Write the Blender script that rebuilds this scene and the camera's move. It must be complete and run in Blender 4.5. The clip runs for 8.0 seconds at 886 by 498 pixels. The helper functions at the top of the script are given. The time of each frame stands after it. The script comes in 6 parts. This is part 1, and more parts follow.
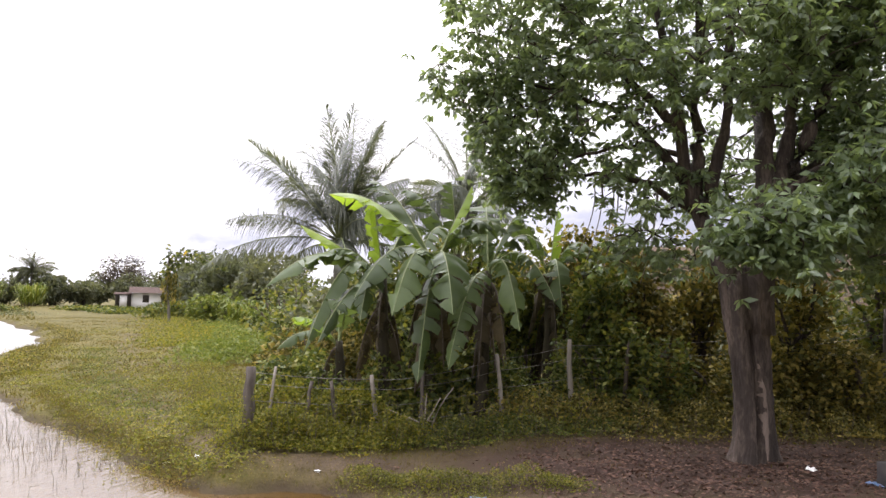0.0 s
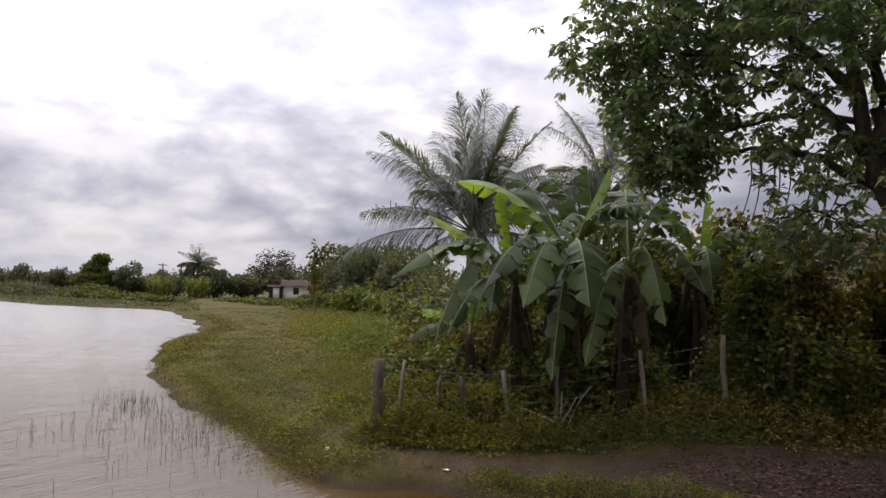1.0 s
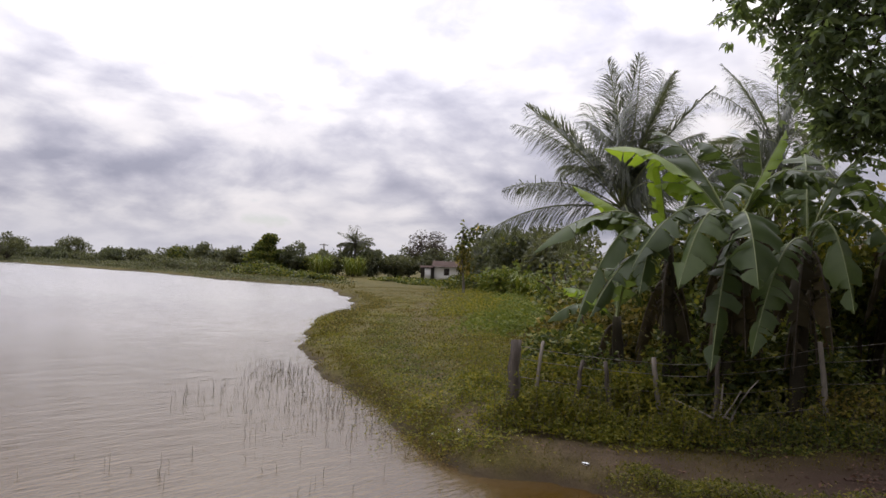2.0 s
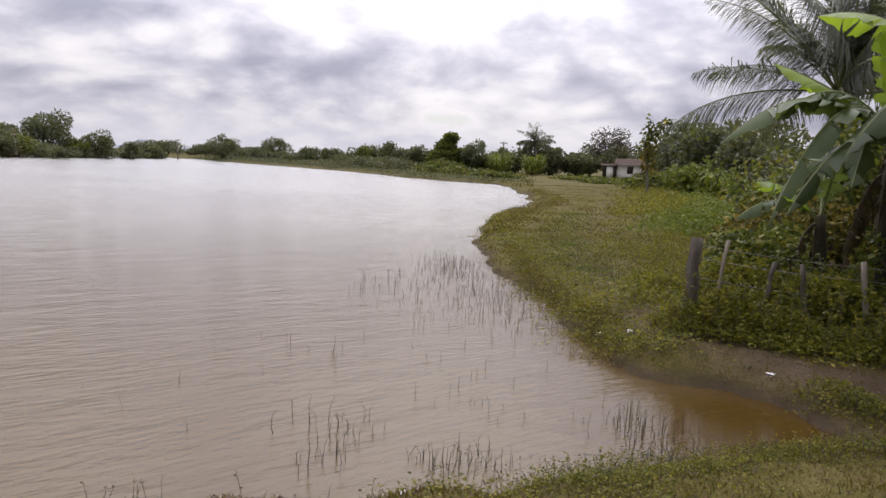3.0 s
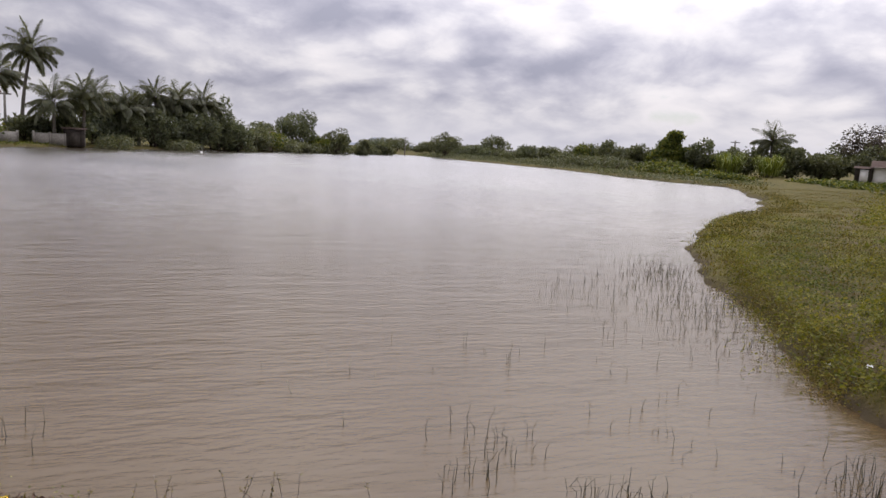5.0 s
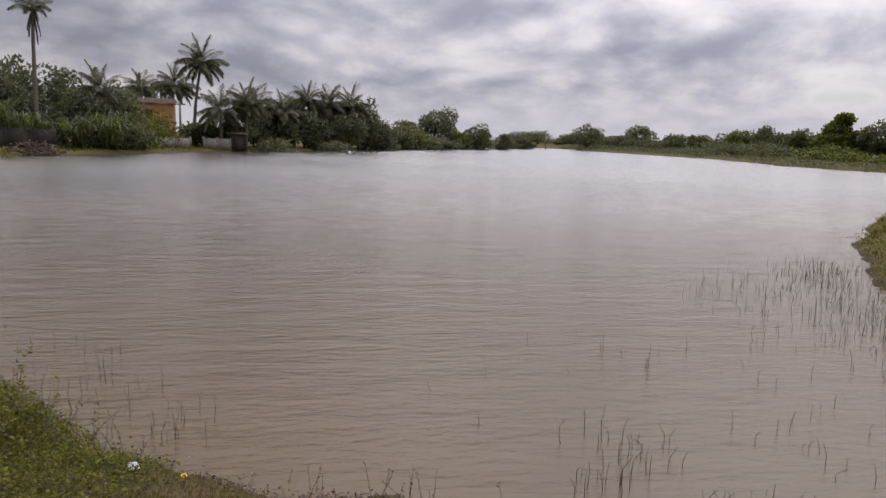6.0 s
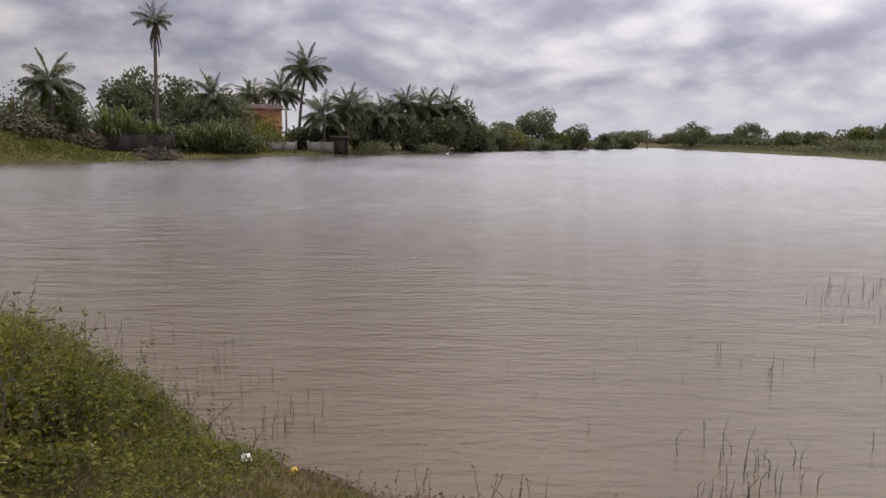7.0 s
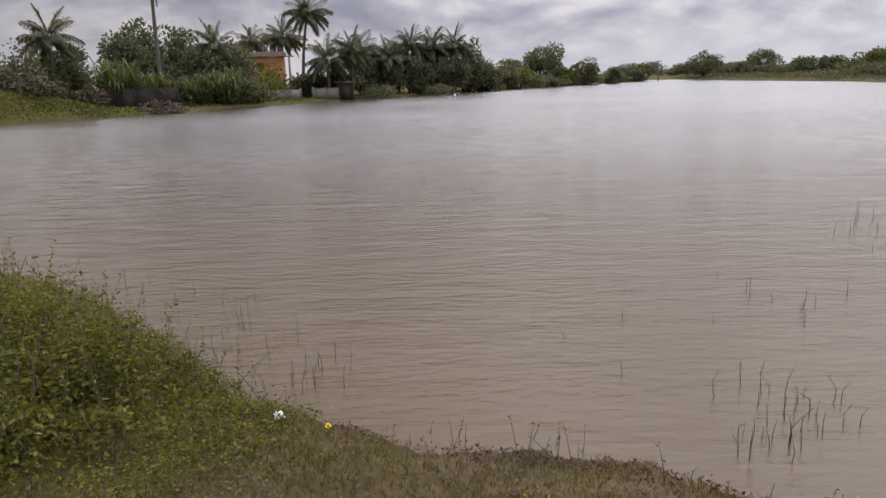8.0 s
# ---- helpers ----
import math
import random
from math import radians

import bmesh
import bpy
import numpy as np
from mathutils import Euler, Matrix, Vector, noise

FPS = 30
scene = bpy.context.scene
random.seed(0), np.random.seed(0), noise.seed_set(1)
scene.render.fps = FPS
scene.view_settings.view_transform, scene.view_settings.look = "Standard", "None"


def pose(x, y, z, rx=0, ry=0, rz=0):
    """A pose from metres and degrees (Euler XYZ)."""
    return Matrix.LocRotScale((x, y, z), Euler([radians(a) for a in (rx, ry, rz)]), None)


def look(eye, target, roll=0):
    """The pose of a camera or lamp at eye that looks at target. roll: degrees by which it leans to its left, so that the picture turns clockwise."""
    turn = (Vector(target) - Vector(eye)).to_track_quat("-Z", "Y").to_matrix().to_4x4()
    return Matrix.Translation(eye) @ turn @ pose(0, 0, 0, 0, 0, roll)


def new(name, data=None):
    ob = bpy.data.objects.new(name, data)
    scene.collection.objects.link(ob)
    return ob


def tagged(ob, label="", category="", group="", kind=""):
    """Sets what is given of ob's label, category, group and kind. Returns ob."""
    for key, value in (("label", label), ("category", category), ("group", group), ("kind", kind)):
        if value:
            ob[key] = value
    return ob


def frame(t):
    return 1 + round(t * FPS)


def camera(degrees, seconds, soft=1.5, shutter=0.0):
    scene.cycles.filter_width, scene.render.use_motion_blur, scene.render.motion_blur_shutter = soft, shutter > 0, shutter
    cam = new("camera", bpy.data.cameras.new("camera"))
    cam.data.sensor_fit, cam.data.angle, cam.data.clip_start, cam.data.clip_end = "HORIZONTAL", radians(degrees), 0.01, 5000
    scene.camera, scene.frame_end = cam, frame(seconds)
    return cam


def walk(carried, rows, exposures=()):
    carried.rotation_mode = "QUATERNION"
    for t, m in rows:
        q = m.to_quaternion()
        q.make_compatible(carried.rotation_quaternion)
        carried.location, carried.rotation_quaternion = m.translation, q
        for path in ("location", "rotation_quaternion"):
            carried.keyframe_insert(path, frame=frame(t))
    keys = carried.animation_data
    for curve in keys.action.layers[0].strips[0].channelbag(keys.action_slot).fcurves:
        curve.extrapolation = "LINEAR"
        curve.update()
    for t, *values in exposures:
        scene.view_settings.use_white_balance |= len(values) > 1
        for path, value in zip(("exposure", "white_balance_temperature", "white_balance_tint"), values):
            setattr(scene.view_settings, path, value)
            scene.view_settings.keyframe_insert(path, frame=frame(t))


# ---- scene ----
cam = camera(65.0, 8.0, 1.5)
PATH = [
    (0, (-0.036, -1.833, 2.401), (-0.004, 0.161, 2.559), 1.4),
    (0.5, (-0.002, -1.525, 2.399), (-0.263, 0.454, 2.524), 1.3),
    (1, (0.031, -1.243, 2.397), (-0.329, 0.72, 2.523), 1.4),
    (1.2, (0.06, -1.062, 2.348), (-0.382, 0.883, 2.501), 2.2),
    (2.3, (0.01, -0.393, 2.261), (-0.874, 1.401, 2.2), 1.2),
    (2.5, (0.004, -0.309, 2.221), (-0.948, 1.437, 2.008), -0.2),
    (3, (0.008, -0.134, 2.21), (-1.19, 1.449, 1.961), 2.5),
    (3.5, (-0.01, 0.068, 2.203), (-1.359, 1.493, 1.817), 0.6),
    (4, (-0.127, 0.23, 2.158), (-1.472, 1.658, 1.764), 0.9),
    (4.5, (-0.174, 0.375, 2.142), (-1.663, 1.657, 1.768), 1.0),
    (4.7, (-0.192, 0.458, 2.141), (-1.741, 1.686, 1.836), 2.5),
    (5.8, (-0.015, 0.52, 2.272), (-1.779, 1.406, 1.953), 1.3),
    (6, (-0.029, 0.479, 2.273), (-1.838, 1.27, 1.958), 1.3),
    (6.5, (-0.143, 0.46, 2.234), (-2.012, 1.101, 1.923), 1.7),
    (7, (-0.182, 0.438, 2.225), (-2.084, 0.97, 1.91), 0.5),
    (7.5, (-0.259, 0.401, 2.239), (-2.187, 0.847, 1.947), -0.1),
    (8, (-0.361, 0.385, 2.234), (-2.241, 0.875, 1.759), -2.0),
]
walk(cam, [(t, look(eye, target, roll)) for t, eye, target, roll in PATH], [(t, stops, 6500, 13) for t, stops in ((0, 1.04), (0.5, 0.16), (1.0, -0.26), (2.5, -0.26), (3.0, -0.04), (3.5, -0.12), (4.0, -0.15), (4.5, -0.1), (6.0, -0.38), (6.5, -0.34), (8.0, -0.25))])

# ---- light: broken overcast, a soft sun behind thin cloud ahead of the first view ----
SUN_AZ, SUN_EL = radians(36), radians(60)          # turned to the left of +y, and up
sun_way = Vector((-math.sin(SUN_AZ) * math.cos(SUN_EL), math.cos(SUN_AZ) * math.cos(SUN_EL), math.sin(SUN_EL)))


def make_world():
    world = bpy.data.worlds.new("cloudy_sky")
    scene.world = world
    world.use_nodes = True
    nt = world.node_tree
    nt.nodes.clear()
    n, l = nt.nodes.new, nt.links.new
    out, bg = n("ShaderNodeOutputWorld"), n("ShaderNodeBackground")
    sky = n("ShaderNodeTexSky")
    sky.sky_type, sky.sun_disc = "NISHITA", False
    sky.sun_elevation, sky.sun_rotation = SUN_EL, -SUN_AZ
    tc, sep = n("ShaderNodeTexCoord"), n("ShaderNodeSeparateXYZ")
    l(tc.outputs["Generated"], sep.inputs[0])

    def math_node(op, a, b=None, clamp=False):
        m = n("ShaderNodeMath")
        m.operation, m.use_clamp = op, clamp
        for i, v in enumerate((a, b)):
            if v is None:
                continue
            if isinstance(v, (int, float)):
                m.inputs[i].default_value = v
            else:
                l(v, m.inputs[i])
        return m.outputs[0]

    # directions on the dome, flattened so that clouds are wider than tall and crowd towards the horizon
    up = math_node("MAXIMUM", sep.outputs[2], 0.0)
    near = math_node("DIVIDE", 1.0, math_node("ADD", up, 0.50))
    deck = n("ShaderNodeCombineXYZ")
    l(math_node("MULTIPLY", sep.outputs[0], near), deck.inputs[0]), l(math_node("MULTIPLY", sep.outputs[1], near), deck.inputs[1])
    l(math_node("MULTIPLY", math_node("MULTIPLY", up, 1.75), near), deck.inputs[2])

    def deck_noise(scale, detail, rough, shift=(0.0, 0.0, 0.0), bent=0.3):
        at, t = n("ShaderNodeVectorMath"), n("ShaderNodeTexNoise")
        at.operation = "ADD"
        l(deck.outputs[0], at.inputs[0])
        at.inputs[1].default_value = shift
        t.inputs["Scale"].default_value, t.inputs["Detail"].default_value = scale, detail
        t.inputs["Roughness"].default_value, t.inputs["Distortion"].default_value = rough, bent
        l(at.outputs[0], t.inputs["Vector"])
        return t.outputs

    def band(lo, mid, hi):
        a, b = n("ShaderNodeMapRange"), n("ShaderNodeMapRange")
        for node, x0, x1 in ((a, lo, mid), (b, hi, mid)):
            node.interpolation_type = "SMOOTHSTEP"
            node.inputs["From Min"].default_value, node.inputs["From Max"].default_value = x0, x1
            l(up, node.inputs["Value"])
        return math_node("MULTIPLY", a.outputs[0], b.outputs[0])

    # broad dark banks, heaped cloud on them, and each heap's upper rim lit, its base in shade; the lower banks are seen base on
    banks = deck_noise(1.25, 2.5, 0.5, (3.7, 1.2, 0.0))[0]
    heaps, above = deck_noise(2.7, 9.0, 0.53)[0], deck_noise(2.7, 3.0, 0.5, (0.0, 0.0, 0.07))[0]
    wisps, wisps_colour = deck_noise(8.0, 6.0, 0.6, (0.0, 5.0, 2.0))
    # rounded heads, pushed about by the wisps
    puff, push = n("ShaderNodeTexVoronoi"), n("ShaderNodeVectorMath")
    push.operation = "MULTIPLY_ADD"
    l(wisps_colour, push.inputs[0]), l(deck.outputs[0], push.inputs[2])
    push.inputs[1].default_value = (0.16, 0.16, 0.16)
    puff.feature, puff.inputs["Scale"].default_value, puff.inputs["Smoothness"].default_value = "SMOOTH_F1", 7.5, 0.45
    l(push.outputs[0], puff.inputs["Vector"])
    heads = math_node("MULTIPLY", math_node("SUBTRACT", 0.42, puff.outputs["Distance"]), 0.27)
    rim = math_node("MULTIPLY", math_node("SUBTRACT", heaps, above), 0.62)
    mixed = math_node("ADD", math_node("ADD", math_node("MULTIPLY", banks, 0.56), math_node("MULTIPLY", heaps, 0.36)), math_node("ADD", math_node("MULTIPLY", wisps, 0.08), math_node("ADD", rim, heads)))
    mixed = math_node("SUBTRACT", mixed, math_node("MULTIPLY", band(0.03, 0.11, 0.28), 0.045))
    ramp = n("ShaderNodeValToRGB")
    e = ramp.color_ramp.elements
    e[0].position, e[0].color = 0.27, (0.44, 0.45, 0.55, 1)
    e[1].position, e[1].color = 0.61, (1.04, 1.01, 1.03, 1)
    for p, c in ((0.37, (0.60, 0.60, 0.695, 1)), (0.44, (0.74, 0.735, 0.81, 1)), (0.51, (0.90, 0.885, 0.93, 1))):
        e.new(p).color = c
    l(mixed, ramp.inputs[0])
    # thinner, brighter cloud round the sun
    dot = n("ShaderNodeVectorMath")
    dot.operation = "DOT_PRODUCT"
    l(tc.outputs["Generated"], dot.inputs[0])
    dot.inputs[1].default_value = sun_way
    glow = math_node("POWER", math_node("MAXIMUM", dot.outputs["Value"], 0.0), 5.0)
    thick = n("ShaderNodeMapRange")                                   # heavier cloud away from the sun
    thick.inputs["From Min"].default_value, thick.inputs["From Max"].default_value = 0.0, 0.50
    thick.inputs["To Min"].default_value, thick.inputs["To Max"].default_value = 0.42, 0.86
    l(dot.outputs["Value"], thick.inputs["Value"])
    gain = math_node("ADD", math_node("MULTIPLY", glow, 2.3), thick.outputs[0])
    gain = math_node("MULTIPLY", gain, math_node("ADD", math_node("MULTIPLY", up, 1.15), 0.80))          # an overcast dome is brighter overhead
    bright = n("ShaderNodeVectorMath")
    bright.operation = "SCALE"
    l(ramp.outputs[0], bright.inputs[0]), l(gain, bright.inputs["Scale"])
    # clear sky in the few gaps, and haze over the horizon
    blue = n("ShaderNodeVectorMath")
    blue.operation = "SCALE"
    blue.inputs["Scale"].default_value = 0.10
    l(sky.outputs[0], blue.inputs[0])
    hole = n("ShaderNodeMapRange")
    hole.inputs["From Min"].default_value, hole.inputs["From Max"].default_value = 0.64, 0.72
    l(mixed, hole.inputs["Value"])
    mix1 = n("ShaderNodeMixRGB")
    l(math_node("MULTIPLY", hole.outputs[0], 0.55), mix1.inputs[0]), l(bright.outputs[0], mix1.inputs[1]), l(blue.outputs[0], mix1.inputs[2])
    haze = n("ShaderNodeMapRange")
    haze.inputs["From Min"].default_value, haze.inputs["From Max"].default_value = 0.0, 0.07
    haze.inputs["To Min"].default_value, haze.inputs["To Max"].default_value = 0.75, 0.0
    l(up, haze.inputs["Value"])
    mix2 = n("ShaderNodeMixRGB")
    l(haze.outputs[0], mix2.inputs[0]), l(mix1.outputs[0], mix2.inputs[1])
    mix2.inputs[2].default_value = (0.74, 0.735, 0.80, 1)
    l(mix2.outputs[0], bg.inputs[0])
    bg.inputs[1].default_value = 1.08
    l(bg.outputs[0], out.inputs[0])


make_world()
sun = new("sun", bpy.data.lights.new("sun", "SUN"))
sun.data.energy, sun.data.angle, sun.data.color = 0.7, radians(38), (1.0, 0.95, 0.86)
sun.matrix_world = look((0, 0, 60), Vector((0, 0, 60)) - sun_way)


# ---- materials ----
def mat_base(name):
    m = bpy.data.materials.new(name)
    m.use_nodes = True
    nt = m.node_tree
    return m, nt, nt.nodes["Principled BSDF"], nt.nodes["Material Output"]


def ramp_node(nt, stops):
    r = nt.nodes.new("ShaderNodeValToRGB")
    e = r.color_ramp.elements
    e[0].position, e[0].color = stops[0][0], (*stops[0][1], 1)
    e[1].position, e[1].color = stops[-1][0], (*stops[-1][1], 1)
    for p, c in stops[1:-1]:
        e.new(p).color = (*c, 1)
    return r


def noise_node(nt, scale, detail=5.0, rough=0.55, vector=None):
    t = nt.nodes.new("ShaderNodeTexNoise")
    t.inputs["Scale"].default_value, t.inputs["Detail"].default_value, t.inputs["Roughness"].default_value = scale, detail, rough
    if vector is not None:
        nt.links.new(vector, t.inputs["Vector"])
    return t


def place_node(nt):
    return nt.nodes.new("ShaderNodeNewGeometry").outputs["Position"]


def leaf_material(name, stops, rough=0.5, through_light=0.35, by_object=False, patch=0.35, gloss=0.35, blotch=1.3):
    """Leaves: each one takes its own shade, with blotches over the whole crown, and lets some light through."""
    m, nt, bsdf, out = mat_base(name)
    geo = nt.nodes.new("ShaderNodeNewGeometry")
    pick = geo.outputs["Random Per Island"]
    if by_object:
        both = nt.nodes.new("ShaderNodeMix")
        both.inputs[0].default_value = 0.4
        nt.links.new(nt.nodes.new("ShaderNodeObjectInfo").outputs["Random"], both.inputs[2]), nt.links.new(pick, both.inputs[3])
        pick = both.outputs[0]
    blot = noise_node(nt, 8.0 if by_object else blotch, 4.0, 0.6, geo.outputs["Position"])
    mix = nt.nodes.new("ShaderNodeMix")
    mix.inputs[0].default_value = patch
    nt.links.new(pick, mix.inputs[2]), nt.links.new(blot.outputs[0], mix.inputs[3])
    ramp = ramp_node(nt, stops)
    nt.links.new(mix.outputs[0], ramp.inputs[0])
    nt.links.new(ramp.outputs[0], bsdf.inputs["Base Color"])
    bsdf.inputs["Roughness"].default_value = rough
    bsdf.inputs["Specular IOR Level"].default_value = gloss
    if through_light:
        tr, add = nt.nodes.new("ShaderNodeBsdfTranslucent"), nt.nodes.new("ShaderNodeMixShader")
        tint = nt.nodes.new("ShaderNodeMixRGB")
        tint.blend_type = "MULTIPLY"
        tint.inputs[0].default_value, tint.inputs[2].default_value = 1.0, (1.45, 1.4, 0.7, 1)
        nt.links.new(ramp.outputs[0], tint.inputs[1]), nt.links.new(tint.outputs[0], tr.inputs[0])
        add.inputs[0].default_value = through_light
        nt.links.new(bsdf.outputs[0], add.inputs[1]), nt.links.new(tr.outputs[0], add.inputs[2])
        nt.links.new(add.outputs[0], out.inputs[0])
    return m


def rough_material(name, stops, scale=6.0, rough=0.85, bump=0.3, stretch=(1, 1, 1), fine=40.0, metallic=0.0, dist=0.02):
    """Bark, plaster, tiles, earth: noise at two scales for colour and relief."""
    m, nt, bsdf, _ = mat_base(name)
    tc, mp = nt.nodes.new("ShaderNodeTexCoord"), nt.nodes.new("ShaderNodeMapping")
    mp.inputs["Scale"].default_value = stretch
    nt.links.new(tc.outputs["Object"], mp.inputs["Vector"])
    a, b = noise_node(nt, scale, 6.0, 0.6, mp.outputs[0]), noise_node(nt, fine, 4.0, 0.6, mp.outputs[0])
    mix = nt.nodes.new("ShaderNodeMix")
    mix.inputs[0].default_value = 0.35
    nt.links.new(a.outputs[0], mix.inputs[2]), nt.links.new(b.outputs[0], mix.inputs[3])
    ramp = ramp_node(nt, stops)
    nt.links.new(mix.outputs[0], ramp.inputs[0]), nt.links.new(ramp.outputs[0], bsdf.inputs["Base Color"])
    bsdf.inputs["Roughness"].default_value, bsdf.inputs["Metallic"].default_value = rough, metallic
    bsdf.inputs["Specular IOR Level"].default_value = 0.3
    bm_ = nt.nodes.new("ShaderNodeBump")
    bm_.inputs["Strength"].default_value, bm_.inputs["Distance"].default_value = bump, dist
    nt.links.new(mix.outputs[0], bm_.inputs["Height"]), nt.links.new(bm_.outputs[0], bsdf.inputs["Normal"])
    return m


def ground_material():
    m, nt, bsdf, _ = mat_base("bank_soil_and_turf")
    pos = place_node(nt)
    big, mid, fine = noise_node(nt, 0.35, 5.0, 0.6, pos), noise_node(nt, 2.6, 6.0, 0.62, pos), noise_node(nt, 26.0, 5.0, 0.65, pos)
    mix = nt.nodes.new("ShaderNodeMix")
    mix.inputs[0].default_value = 0.5
    nt.links.new(big.outputs[0], mix.inputs[2]), nt.links.new(mid.outputs[0], mix.inputs[3])
    grain = nt.nodes.new("ShaderNodeMix")
    grain.inputs[0].default_value = 0.55
    nt.links.new(mix.outputs[0], grain.inputs[2]), nt.links.new(fine.outputs[0], grain.inputs[3])
    mix = grain
    turf = ramp_node(nt, [(0.34, (0.030, 0.027, 0.008)), (0.46, (0.070, 0.062, 0.016)), (0.55, (0.108, 0.089, 0.024)), (0.68, (0.17, 0.13, 0.050))])
    nt.links.new(mix.outputs[0], turf.inputs[0])
    soil = ramp_node(nt, [(0.3, (0.036, 0.025, 0.018)), (0.5, (0.078, 0.055, 0.039)), (0.7, (0.16, 0.118, 0.084))])
    blend = nt.nodes.new("ShaderNodeMix")
    blend.inputs[0].default_value = 0.5
    nt.links.new(mid.outputs[0], blend.inputs[2]), nt.links.new(fine.outputs[0], blend.inputs[3])
    nt.links.new(blend.outputs[0], soil.inputs[0])
    # bare earth where feet or water keep the grass away, with a ragged edge
    att = nt.nodes.new("ShaderNodeAttribute")
    att.attribute_name = "bare"
    edge = nt.nodes.new("ShaderNodeMath")
    edge.operation = "MULTIPLY_ADD"
    nt.links.new(blend.outputs[0], edge.inputs[0])
    edge.inputs[1].default_value = 1.6
    edge.inputs[2].default_value = -0.8
    tot = nt.nodes.new("ShaderNodeMath")
    tot.operation, tot.use_clamp = "ADD", True
    nt.links.new(att.outputs["Fac"], tot.inputs[0]), nt.links.new(edge.outputs[0], tot.inputs[1])
    col = nt.nodes.new("ShaderNodeMixRGB")
    nt.links.new(tot.outputs[0], col.inputs[0]), nt.links.new(turf.outputs[0], col.inputs[1]), nt.links.new(soil.outputs[0], col.inputs[2])
    # wet mud along the water line
    wet = nt.nodes.new("ShaderNodeAttribute")
    wet.attribute_name = "wet"
    dark = nt.nodes.new("ShaderNodeMixRGB")
    nt.links.new(wet.outputs["Fac"], dark.inputs[0]), nt.links.new(col.outputs[0], dark.inputs[1])
    dark.inputs[2].default_value = (0.05, 0.037, 0.024, 1)
    # rotting leaf mould beneath the tree, darkened in colour for the tree's shade
    mould_shade, rot = nt.nodes.new("ShaderNodeAttribute"), nt.nodes.new("ShaderNodeMixRGB")
    mould_shade.attribute_name = "mould_shade"
    nt.links.new(mould_shade.outputs["Fac"], rot.inputs[0]), nt.links.new(dark.outputs[0], rot.inputs[1])
    rot.inputs[2].default_value = (0.038, 0.022, 0.016, 1)
    nt.links.new(rot.outputs[0], bsdf.inputs["Base Color"])
    bsdf.inputs["Roughness"].default_value, bsdf.inputs["Specular IOR Level"].default_value = 0.95, 0.15
    bump = nt.nodes.new("ShaderNodeBump")
    bump.inputs["Strength"].default_value, bump.inputs["Distance"].default_value = 0.8, 0.04
    nt.links.new(blend.outputs[0], bump.inputs["Height"]), nt.links.new(bump.outputs[0], bsdf.inputs["Normal"])
    return m


